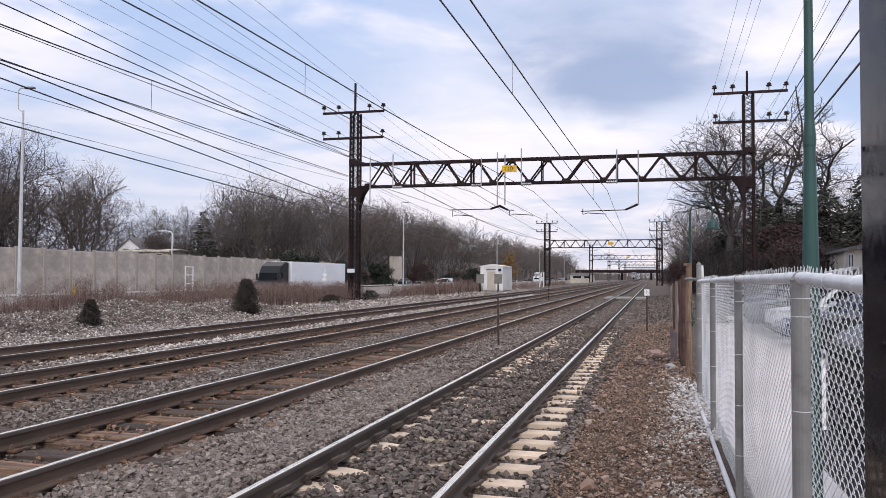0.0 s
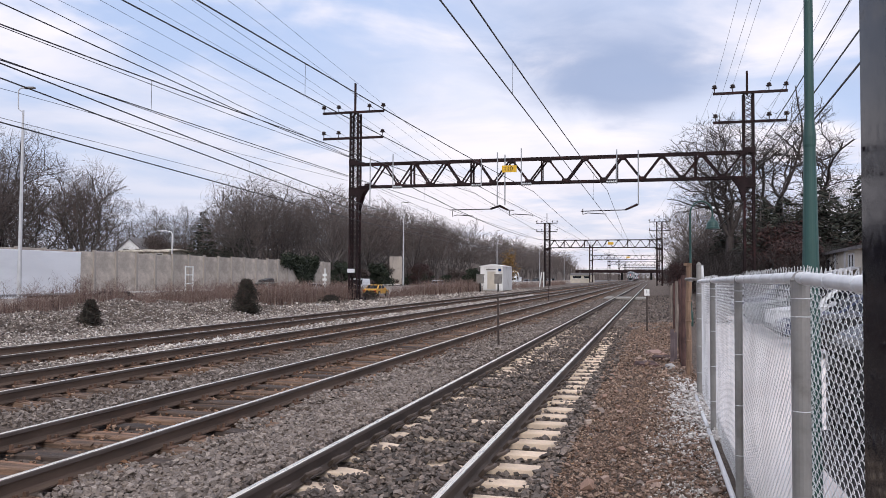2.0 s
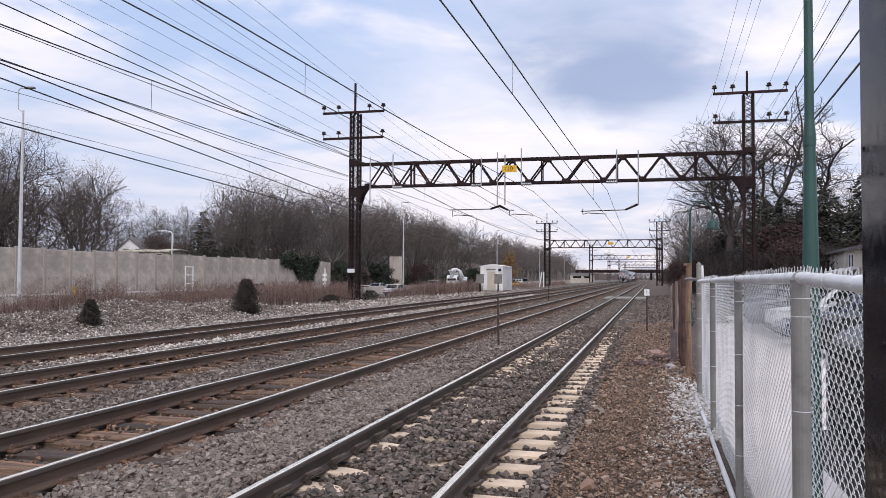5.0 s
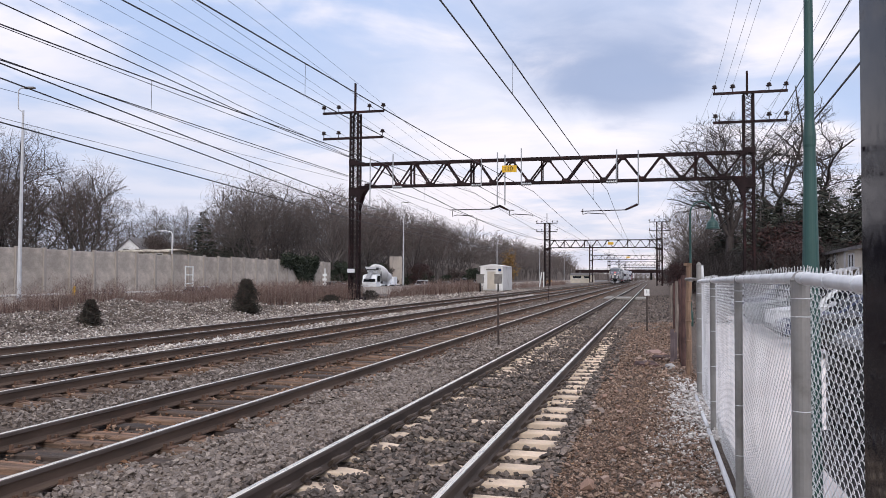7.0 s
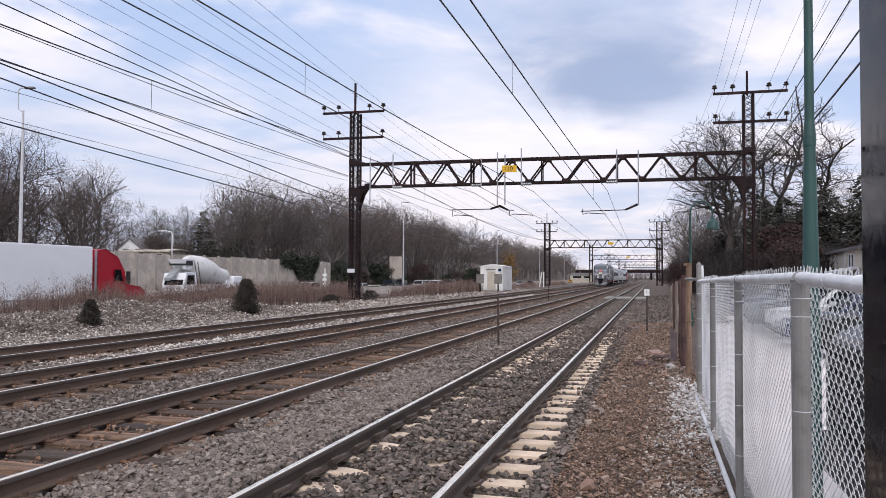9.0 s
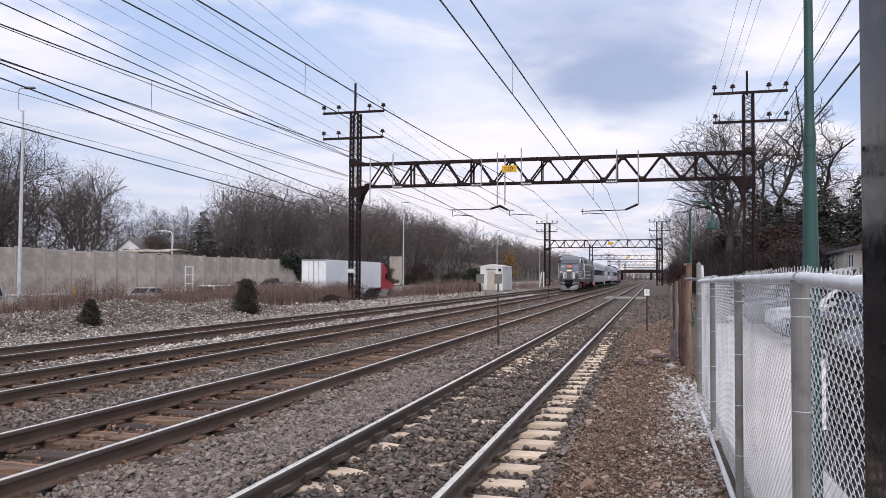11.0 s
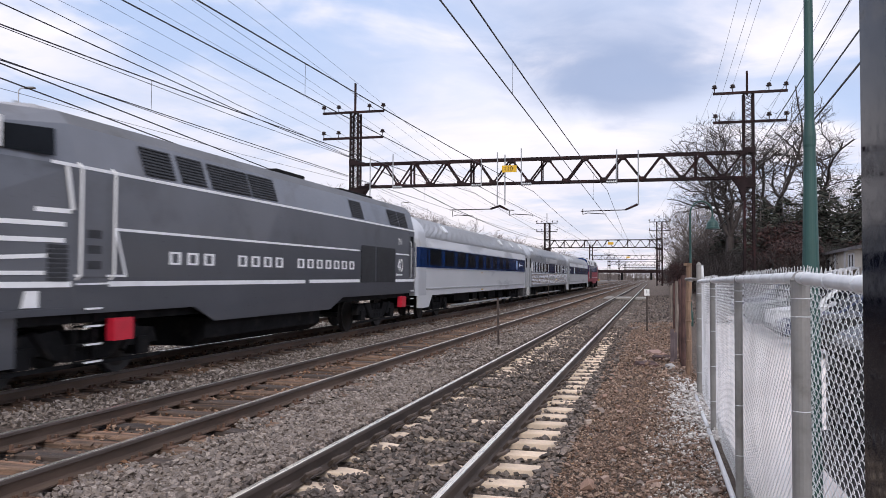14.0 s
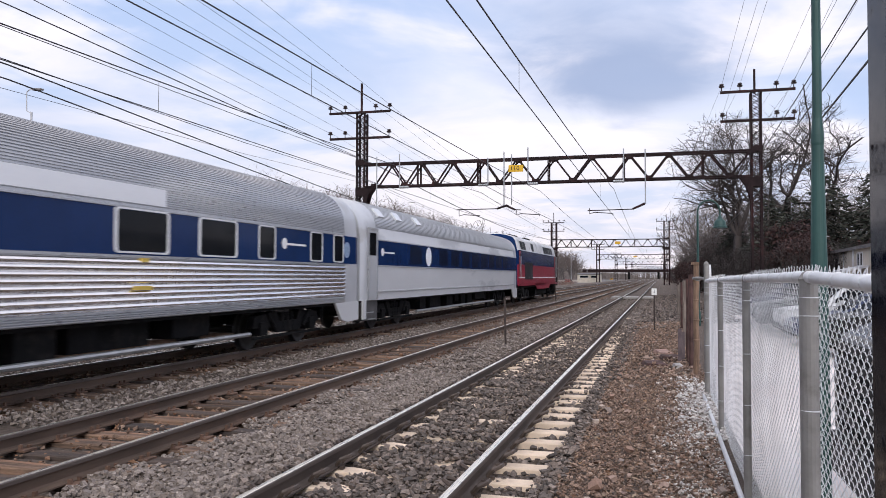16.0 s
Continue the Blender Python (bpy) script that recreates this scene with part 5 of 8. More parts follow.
def build_fence():
    fe = thing("chain_link_fence", "galvanised chain-link fence with tubular posts beside the track", "fence")
    posts = (1.2, 4.24, 7.2, 10.25, 13.25)
    for i, y in enumerate(posts):
        last = i == len(posts) - 1
        h = rail_z(y) + (0.25 if last else -0.02)
        pr = 0.045 if y < 5 else 0.04 if last else 0.033
        po = part("post", Shape().lathe([(pr, FBOT - 0.3), (pr, h), (pr + 0.003, h + 0.01), (0.03, h + 0.04), (0.005, h + 0.06)], 16, (FX, y, 0)), M_GALV, fe, smooth=False)
        for z in (rail_z(y) - 0.10, rail_z(y) - 0.19, 1.05, 0.62, 0.2):
            part("tie_wire", Shape().lathe([(pr + 0.002, z - 0.003), (pr + 0.005, z), (pr + 0.002, z + 0.003)], 14, (FX + 0.004, y, 0)), M_GALVWIRE, po)
    for a, b in zip(posts, posts[1:]):
        me = chain_link(a, b, FBOT + 0.02, (rail_z(a) + rail_z(b)) / 2 + 0.02, 0.0475, 0.0022, FX + 0.045)
        tagged(part("wire_mesh", me, None, fe), kind="stuff")
    part("top_rail", Shape().path([(FX, y, rail_z(y)) for y in (1.0, 2.6, 4.24, 5.7, 7.2, 8.7, 10.25, 11.7, 13.3)], 0.03, 16), M_PIPE, fe, smooth=True)
    part("bottom_rail", Shape().tube((FX - 0.06, 3.0, FBOT + 0.10), (FX - 0.06, 10.2, FBOT + 0.10), 0.024, n=12), M_PIPE, fe, "white painted bottom pipe", smooth=True)
    part("bottom_rail", Shape().tube((FX - 0.06, 10.4, FBOT + 0.10), (FX - 0.06, 13.2, FBOT + 0.09), 0.024, n=12), M_PIPE, fe, "white painted bottom pipe", smooth=True)
    for k in range(24):
        y = 1.6 + 0.49 * k
        part("rail_tie", Shape().lathe([(0.031, y - 0.004), (0.0345, y), (0.031, y + 0.004)], 14, (FX, 0, rail_z(y)), "y"), M_GALVWIRE, fe)
    part("brace_arm", Shape().path([(FX, 13.25, 1.67), (FX - 0.12, 13.6, 1.68), (FX - 0.16, 14.2, 1.67), (FX - 0.05, 14.5, 1.65)], 0.025, 8), M_GALV, fe)
    # older stretch beyond: bare posts of timber and rusty steel
    rnd = random.Random(4)
    for x, y, r, z, m, name, label in (
            (0.65, 15.9, 0.055, 1.93, M_BAMBOO, "timber_post", "weathered ochre timber post with a flat cap"),
            (0.60, 17.3, 0.05, 1.75, M_RUSTY, "steel_post", "rust-brown steel stake at the fence line"),
            (0.58, 18.6, 0.04, 1.66, M_RUSTY, "steel_post", "rust-brown steel stake at the fence line"),
            (0.62, 22.5, 0.05, 1.6, M_OLDWOOD, "timber_post", "grey weathered timber post at the fence line"),
            (0.74, 30.0, 0.06, 1.5, M_RUSTY, "steel_post", "rust-brown steel stake at the fence line"),
            (0.85, 36.0, 0.07, 1.45, M_OLDWOOD, "timber_post", "grey weathered timber post at the fence line"),
            (0.88, 42.0, 0.08, 1.3, M_OLDWOOD, "timber_post", "grey weathered timber post at the fence line"),
            (0.85, 15.0, 0.03, 1.92, M_PIPE, "pipe_post", "short white pipe post behind the fence")):
        sh = Shape()
        rings = []
        for k in range(7):
            w = k / 6
            o = (x + rnd.uniform(-0.008, 0.008), y + rnd.uniform(-0.008, 0.008))
            rr = r * rnd.uniform(0.93, 1.06)
            rings.append([(o[0] + rr * math.cos(q * 0.785), o[1] + rr * math.sin(q * 0.785), -0.35 + (z + 0.35) * w) for q in range(8)])
        sh.loft(rings)
        if m is M_BAMBOO:
            for k in range(5):
                sh.lathe([(r, 0.1 + 0.38 * k), (r + 0.008, 0.12 + 0.38 * k), (r, 0.14 + 0.38 * k)], 10, (x, y, 0))
            sh.box(x - 0.085, x + 0.06, y - 0.08, y + 0.08, z, z + 0.05)
        ob = part(name, sh, m)
        tagged(ob, label, "post", "old fence posts")
    sh = Shape().prism_x([(18.2, -0.3), (18.35, -0.3), (18.35, 0.50), (18.2, 0.57)], 0.36, 0.44).prism_x([(18.5, -0.3), (18.6, -0.3), (18.6, 0.42), (18.5, 0.48)], 0.45, 0.51)
    tagged(part("steel_post", sh, M_STUMP, at=pose(0, 0, 0)), "short purple-grey steel stump in the gravel", "post", "old fence posts")


M_PIPE = mat("white painted pipe", (0.72, 0.73, 0.74), 0.45, 0.1, 0.1, 4, 40, 0.05)
M_BAMBOO = mat("weathered ochre timber", (0.21, 0.135, 0.09), 0.85, 0, 0.3, 5, 40, 0.3, stretch=(4, 4, 0.6))
M_RUSTY = mat("dark rusted stake", (0.085, 0.045, 0.04), 0.85, 0.1, 0.35, 4, 40, 0.3)
M_OLDWOOD = mat("grey weathered timber", (0.20, 0.165, 0.14), 0.9, 0, 0.3, 5, 40, 0.4, stretch=(4, 4, 0.5))
M_STUMP = mat("purple-grey oxidised steel", (0.15, 0.115, 0.12), 0.8, 0.2, 0.25, 4, 40, 0.2)
build_fence()


def build_right_side():
    # paving and kerb behind the fence
    edge = ((0.80, -30), (11.5, -30), (11.5, 42), (2.5, 42), (0.85, 13.4))
    lot = Shape().loft([[(x, y, z) for x, y in edge] for z in (-0.5, -0.19)])
    tagged(part("pavement", lot, M_LOT), "pale concrete paving behind the fence", "pavement", kind="structure")
    # glossy black panel that closes the view beside the camera
    pn = thing("shelter_panel", "glossy black enamelled panel standing beside the fence", "panel")
    part("sheet", Shape().box(0.352, 0.40, -0.9, 1.53, -0.22, 3.2), M_BLACK, pn, bevel=0.006)
    part("base_rail", Shape().box(0.345, 0.41, -0.95, 1.56, -0.26, -0.2), M_UNDER, pn)
    # tall green lamp column
    lp = thing("lamp_column", "tall tapering dark green steel lamp column", "street lamp")
    y = 6.3
    x = 0.1767 * y
    sh = Shape().lathe([(0.078, -0.22), (0.078, 0.0), (0.068, 0.1), (0.059, 1.7), (0.042, 2.66), (0.046, 2.68), (0.046, 2.74), (0.034, 2.86), (0.029, 4.6)], 20, (x, y, 0))
    part("shaft", sh, M_GREEN, lp, smooth=False)
    # gooseneck lamp with a bell shade
    gy = 33.0
    gx = 0.0433 * gy
    gl = thing("gooseneck_lamp", "green gooseneck street lamp with a bell-shaped shade", "street lamp")
    top = 4.25
    sh = Shape().lathe([(0.10, -0.22), (0.10, 0.3), (0.06, 0.4), (0.055, 2.4), (0.045, 2.45), (0.04, top)], 12, (gx, gy, 0))
    part("pole", sh, M_GREEN, gl)
    arc = [(gx + 0.42 - 0.42 * math.cos(a), gy, top + 0.42 * math.sin(a) * 1.15) for a in [math.pi * k / 12 for k in range(13)]]
    part("arm", Shape().path(arc + [(gx + 0.84, gy, top - 0.25)], 0.035, 8), M_GREEN, gl)
    part("shade", Shape().lathe([(0.04, 0.60), (0.065, 0.55), (0.09, 0.49), (0.105, 0.46), (0.16, 0.42), (0.21, 0.35), (0.235, 0.25), (0.245, 0.17), (0.275, 0.15), (0.275, 0.10), (0.245, 0.09), (0.2, 0.27), (0.04, 0.38)], 20,
                                (gx + 0.84, gy, top - 0.72)), M_GREEN, gl, "green enamelled bell shade")
    part("diffuser", Shape().lathe([(0.02, 0.03), (0.10, 0.05), (0.17, 0.10), (0.16, 0.13), (0.02, 0.15)], 16, (gx + 0.84, gy, top - 0.72)), M_SCREEN, gl)


build_right_side()
# ---------------------------------------------------------------- overhead line
GY = 58.5
M_INK = mat("black sign paint", (0.015, 0.015, 0.015), 0.6, 0, 0.1, bump=0)


def wire(name, label, pts, r, m=M_WIRE):
    ob = part(name, Shape().path(pts, r, 4), m)
    return tagged(ob, label, "cable", "overhead cables")


def sagging(x0, y0, z0, x1, y1, z1, sag, n=22):
    out = []
    for k in range(n + 1):
        w = k / n
        out.append((x0 + (x1 - x0) * w, y0 + (y1 - y0) * w, z0 + (z1 - z0) * w - 4 * sag * w * (1 - w)))
    return out


def build_wires():
    lab = "thin dark overhead line wire above the track"
    span = 131.5
    for x, sag, zc in ((-3.2, 1.42, 6.01), (-8.53, 1.08, 6.27), (-13.0, 1.28, 6.11)):
        ys = [GY - span, GY, 190.0, 322.0, 455.0]
        mess, cont = [], []
        for a, b in zip(ys, ys[1:]):
            mess += sagging(x, a, 8.0, x, b, 8.0, sag)
            cont += sagging(x, a, zc, x, b, zc, 0.0, 6)
        wire("messenger_wire", lab, mess, 0.017)
        wire("contact_wire", lab, cont, 0.014)
        hang = Shape()
        for a, b in zip(ys[:3], ys[1:4]):
            for k in range(1, 5):
                w = k / 5 + (0.0955 if a < 0 else 0)
                y = a + (b - a) * w
                z = 8.0 - 4 * sag * w * (1 - w)
                hang.tube((x, y, zc), (x, y, z), 0.006, n=4, caps=False)
        tagged(part("hangers", hang, M_WIRE), "thin hanger rods between messenger and contact wire", "cable", "overhead cables", "stuff")
    # feeders and cables along the tower line
    low = "heavy dark feeder cable slung along the towers"
    X = -21.4
    for z22, z47, r in ((8.85, 7.55, 0.028), (8.35, 6.95, 0.028), (6.85, 6.07, 0.028)):
        s = (z47 - z22) / 25
        wire("feeder_cable", low, [(X, -70, z22 - s * 30), (X, 22, z22), (X, 47, z47), (X, 58.5, z47 + s * 9), (X, 90, z47 + s * 22), (X, 125, z47 + s * 26), (X, 160, z47 + s * 16), (X - 1.5, 190, z47 - s * 2)], r)
    for z22, z54, r in ((10.9, 10.35, 0.024), (11.5, 10.35, 0.016), (10.1, 10.4, 0.016), (8.0, 8.7, 0.010), (7.0, 7.05, 0.010), (9.0, 8.9, 0.016)):
        s = (z54 - z22) / 32
        pts = [(X, -70, z22 - s * 40), (X, 22, z22), (X, 38, (z22 + z54) / 2 - 0.15), (X, 58.0, z54)]
        pts += sagging(X, 58.5, z54, -23.5, 190, z54, 1.4, 10)
        wire("feeder_cable", low, pts, r)
    # line wires on the cross-arm insulators
    thin = "thin line wire on the cross-arm insulators"
    for tower, z, offs in ((-22.65, 14.98, (-2.5, -1.25, 1.3, 2.45)), (-22.65, 12.95, (-2.5, -1.25, 2.4)), (6.42, 14.98, (-2.25, -1.05, 1.3, 2.4)), (6.42, 12.95, (-2.2, 1.3, 2.4))):
        for k, d in enumerate(offs):
            x, x2 = tower + d, (-24.5 if tower < 0 else 1.4) + d
            rise = (0.03 + 0.012 * k) if tower < 0 else (0.05 + 0.02 * k)
            pts = [(x, -60, z + rise * 70), (x, 10, z + rise * 42), (x, GY, z)] + sagging(x, GY, z, x2, 190, z, 1.6, 12)[1:] + sagging(x2, 190, z, x2, 322, z, 1.6, 8)[1:]
            wire("line_wire", thin, pts, 0.009)
    heavy = "heavy dark cable beside the lamp columns"
    for z30, z55, zf, r in ((11.8, 10.75, 8.4, 0.025), (10.25, 9.45, 7.7, 0.03), (9.1, 8.2, 7.1, 0.038)):
        s = (z55 - z30) / 25
        pts = [(6.9, -60, z30 - s * 60), (6.9, 12, z30 - s * 20), (6.9, 30, z30), (6.95, 45, (z30 + z55) / 2 - 0.2), (7.0, 58.5, z55 - 0.1)] + sagging(7.0, 58.5, z55 - 0.1, 2.0, 190, zf, 2.4, 16)[1:]
        wire("feeder_cable", heavy, pts, r)


build_wires()


def build_gantry_fittings():
    g = bpy.data.objects["catenary_gantry"]
    for x, z0, z1 in ((-21.2, 7.0, 10.95), (-19.34, 8.5, 11.1), (-12.39, 8.45, 10.55), (-11.17, 6.95, 10.95), (-10.6, 7.0, 10.75), (-9.38, 8.5, 11.2), (-2.5, 8.4, 10.85), (-1.0, 6.85, 10.75)):
        part("drop_rod", Shape().tube((x, -0.6, z0), (x, -0.6, z1), 0.045, n=8), M_ALU, g)
    for x, d in ((-19.34, 1), (-12.39, -1), (-9.38, 1), (-2.5, -1)):
        sh = Shape()
        for k in range(5):
            sh.lathe([(0.07, 0.15 * k), (0.11, 0.15 * k + 0.03), (0.11, 0.15 * k + 0.10), (0.07, 0.15 * k + 0.15)], 10, axis="x")
        part("insulator_string", sh, M_ALU, g, at=pose(x, -0.6, 8.52) @ pose(0, 0, 0, 0, 0, 0 if d > 0 else 180))
    for pts in ([(-10.95, 6.95), (-11.7, 6.72), (-14.8, 6.70)], [(-11.0, 6.95), (-10.35, 6.62), (-9.9, 6.60)], [(-1.05, 6.88), (-1.9, 6.5), (-5.05, 6.45)]):
        sh = Shape()
        p3 = [(x, -0.6, z) for x, z in pts]
        sh.tube(p3[0], p3[1], 0.09, 0.07, 8)
        sh.tube(p3[1], p3[2], 0.035, n=6)
        part("register_arm", sh, M_STEEL, g)
    for x0, x1 in ((-14.6, -13.0), (-10.25, -8.53), (-4.9, -3.25)):
        part("steady_arm", Shape().path([(x0, -0.6, 6.62), (x0, -0.6, 6.22), (x0 + 0.35, -0.6, 6.32), (x1, -0.6, 6.22), (x1, -0.6, 6.12)], 0.03, 6), M_STEEL, g)
    bd = part("number_board", Shape().box(-10.82, -9.72, -0.66, -0.63, 9.42, 9.93), M_YELLOW, g, "yellow board reading 110")
    words("digits", "110", 0.46, M_INK, bd, Matrix.Translation((-10.35, -0.664, 9.68)) @ FRONT)
    part("notice_plate", Shape().box(-23.05, -22.45, -0.52, -0.49, 1.95, 2.25), M_PLATEW, g, "small cream notice plate")


build_gantry_fittings()
for gy, x in ((190.0, -9.6), (322.0, -9.6)):
    tagged(part("number_sign", Shape().box(x - 0.65, x + 0.65, gy - 0.7, gy - 0.66, 9.3, 9.9), M_YELLOW), "yellow number board hung on a far gantry", "sign")
# ---------------------------------------------------------------- trees and brush
def grow(rng, height, twigs, trunk_r, leaders=(3, 5), open_=0.55, wander=0.18, clear=0.24, crown=0.36, forks=((2, 3), (2, 3), (2,)), stout=0.62, taper=0.82, steps=(4, 7, 4, 3, 2)):
    """Segments of a bare deciduous tree: (a, b, r0, r1, level). Leaders rise from a short trunk and fork out to twigs that end at a rounded crown."""
    segs = []
    lobes = [(rng.uniform(0, 6.28), rng.uniform(0.06, 0.16)) for _ in range(4)]

    def depth(q):
        """Above 1 outside the crown's uneven outline."""
        a = math.atan2(q.y, q.x)
        bump = 1 + sum(h * math.sin(a * (k + 2) + p + q.z * 0.5) for k, (p, h) in enumerate(lobes))
        return (math.hypot(q.x, q.y) / (crown * height * bump)) ** 2 + (max(0.0, q.z - 0.60 * height) / (0.40 * height * (0.6 + 0.4 * bump))) ** 2

    def limb(p, d, length, r, level):
        n = steps[min(level, 4)]
        for k in range(n):
            w = wander * (0.5 if level == 0 else 1.0 + 0.35 * level)
            d = (d + Vector((rng.uniform(-1, 1), rng.uniform(-1, 1), rng.uniform(-0.5, 0.6))) * w + Vector((0, 0, 0.05 if level < 3 else 0.0))).normalized()
            q = p + d * (length / n)
            r1 = r * (0.92 if level == 0 else taper)
            segs.append((p, q, r, r1, level))
            p, r = q, r1
            if level and depth(q) > 1.0 + 0.08 * level:
                # a limb that reaches the outline ends in a spray of shoots
                for _ in range(3 if level < 3 else 0):
                    nd = (d + Vector((rng.uniform(-1, 1), rng.uniform(-1, 1), rng.uniform(-0.5, 0.8))) * 0.8).normalized()
                    limb(q, nd, 0.05 * height * rng.uniform(0.6, 1.2), r * 0.55, max(level + 1, 3))
                break
            if level == 0 or level >= twigs or k == 0 and level == 1:
                continue
            for _ in range(rng.choice(forks[min(level, 3) - 1])):
                a = rng.uniform(0, 2 * math.pi)
                side = Vector((math.cos(a), math.sin(a), rng.uniform(-0.3, 0.5)))
                side = (side - d * side.dot(d)).normalized()
                nd = (d + side * rng.uniform(0.6, 1.4) * (0.75 + open_ * 0.5)).normalized()
                limb(q, nd, (0.0, 0.36, 0.17, 0.085, 0.05)[min(level, 3)] * height * rng.uniform(0.7, 1.2), r * rng.uniform(stout - 0.15, stout), level + 1)
        if level == 0:
            count = rng.randint(*leaders)
            a0 = rng.uniform(0, 6.28)
            for i in range(count):
                a = a0 + 6.283 * i / count + rng.uniform(-0.4, 0.4)
                nd = (Vector((math.cos(a), math.sin(a), 0)) * open_ * rng.uniform(0.4, 1.3) + Vector((0, 0, 1))).normalized()
                limb(p, nd, height * rng.uniform(0.7, 0.85), r * rng.uniform(0.6, 0.8), 1)

    limb(Vector((0, 0, -0.3)), Vector((rng.uniform(-0.05, 0.05), rng.uniform(-0.05, 0.05), 1)), height * clear, trunk_r, 0)
    return segs


def tubes(segs, sides, floor_r):
    a = np.array([s[0] for s in segs])
    b = np.array([s[1] for s in segs])
    r0 = np.maximum(np.array([s[2] for s in segs]), floor_r)
    r1 = np.maximum(np.array([s[3] for s in segs]), floor_r * 0.6)
    d = b - a
    d /= np.maximum(np.linalg.norm(d, axis=1, keepdims=True), 1e-6)
    ref = np.where(np.abs(d[:, 2:3]) > 0.9, np.array([[1.0, 0, 0]]), np.array([[0, 0, 1.0]]))
    s = np.cross(d, ref)
    s /= np.linalg.norm(s, axis=1, keepdims=True)
    t = np.cross(d, s)
    rings = []
    for q in range(sides):
        c, e = math.cos(2 * math.pi * q / sides), math.sin(2 * math.pi * q / sides)
        rings.append((a + (s * c + t * e) * r0[:, None], b + (s * c + t * e) * r1[:, None]))
    v = np.stack([x[0] for x in rings] + [x[1] for x in rings], 1)
    pat = [(i, (i + 1) % sides, sides + (i + 1) % sides, sides + i) for i in range(sides)]
    return v, pat


def bare_tree_meshes(seed, height, twigs, trunk_r, floor_r, bark=None, twig=None, solid=2, **shape):
    segs = grow(random.Random(seed), height, twigs, trunk_r, **shape)
    thick, thin = [s for s in segs if s[4] <= solid], [s for s in segs if s[4] > solid]
    v, pat = tubes(thick, 4, 0.03)
    trunk = soup("trunk", v, 10, pat, bark or M_BARK, True)
    v, _ = tubes(thin, 3, floor_r)
    # each twig is a three-sided spike that runs on a little past its end
    tip = np.array([s[1] + (s[1] - s[0]) * 0.25 for s in thin])
    v = np.concatenate([v[:, :3], tip[:, None, :]], 1)
    return trunk, soup("crown", v, 2, [(0, 1, 3), (1, 2, 3)], twig or M_TWIG)


def place_tree(meshes, label, at, group, name="tree", scale=1.0):
    tr = thing(name, label, "tree", at @ Matrix.Diagonal((scale, scale, scale, 1)), group)
    part("trunk", meshes[0], None, tr)
    part("crown", meshes[1], None, tr)
    return tr


def leafy(rng, n, fill, size, slim=1.0):
    """n small leaf quads at the places that fill gives."""
    c = fill(n)
    u = rng.normal(size=(n, 3))
    u /= np.linalg.norm(u, axis=1, keepdims=True)
    w = np.cross(u, rng.normal(size=(n, 3)))
    w /= np.linalg.norm(w, axis=1, keepdims=True)
    s = size * rng.uniform(0.6, 1.4, (n, 1))
    return np.stack([c - u * s - w * s * 0.45 * slim, c + u * s - w * s * 0.35 * slim, c + u * s * 1.1 + w * s * 0.4 * slim, c - u * s * 0.8 + w * s * 0.5 * slim], 1)


M_NEEDLE = mat("dark evergreen foliage", (0.034, 0.042, 0.032), 0.9, 0, 0.3, 1, 8, 0, island=[(0.048, 0.055, 0.044), (0.07, 0.078, 0.058), (0.034, 0.038, 0.033), (0.085, 0.075, 0.062)], rand=0.2)
M_DUSK = mat("dusky brown twiggy foliage", (0.08, 0.06, 0.055), 0.95, 0, 0.3, 1, 8, 0, island=[(0.10, 0.075, 0.069), (0.07, 0.053, 0.05), (0.135, 0.092, 0.082), (0.075, 0.067, 0.056), (0.16, 0.125, 0.112)])
M_SAPLING = mat("grey-brown sapling stems", (0.07, 0.058, 0.052), 0.95, 0, 0.3, 0.5, 8, 0, island=[(0.086, 0.071, 0.066), (0.137, 0.118, 0.109), (0.054, 0.045, 0.042), (0.108, 0.081, 0.068), (0.202, 0.178, 0.168), (0.072, 0.060, 0.057)])
M_SHRUB = mat("dusky juniper foliage", (0.045, 0.045, 0.036), 0.9, 0, 0.3, 1, 8, 0, island=[(0.048, 0.044, 0.034), (0.065, 0.056, 0.042), (0.030, 0.029, 0.025), (0.08, 0.056, 0.046)])
M_RUSSET = mat("withered russet leaves", (0.11, 0.045, 0.035), 0.9, 0, 0.3, 1, 8, 0, island=[(0.075, 0.038, 0.034), (0.055, 0.032, 0.031), (0.095, 0.048, 0.042), (0.04, 0.026, 0.027)])
M_DRY = mat("dry reddish brush", (0.168, 0.102, 0.084), 0.95, 0, 0.3, 1, 8, 0, island=[(0.240, 0.146, 0.126), (0.174, 0.108, 0.096), (0.300, 0.198, 0.166), (0.120, 0.077, 0.072), (0.348, 0.252, 0.204), (0.432, 0.348, 0.288)])
M_IVY = mat("dark ivy", (0.03, 0.04, 0.024), 0.8, 0, 0.3, 1, 8, 0, island=[(0.03, 0.042, 0.024), (0.02, 0.028, 0.018), (0.045, 0.055, 0.032)])
M_GOLD = mat("last ochre leaves", (0.36, 0.21, 0.06), 0.9, 0, 0.3, 1, 8, 0, island=[(0.36, 0.21, 0.06), (0.27, 0.15, 0.05), (0.20, 0.13, 0.06)])


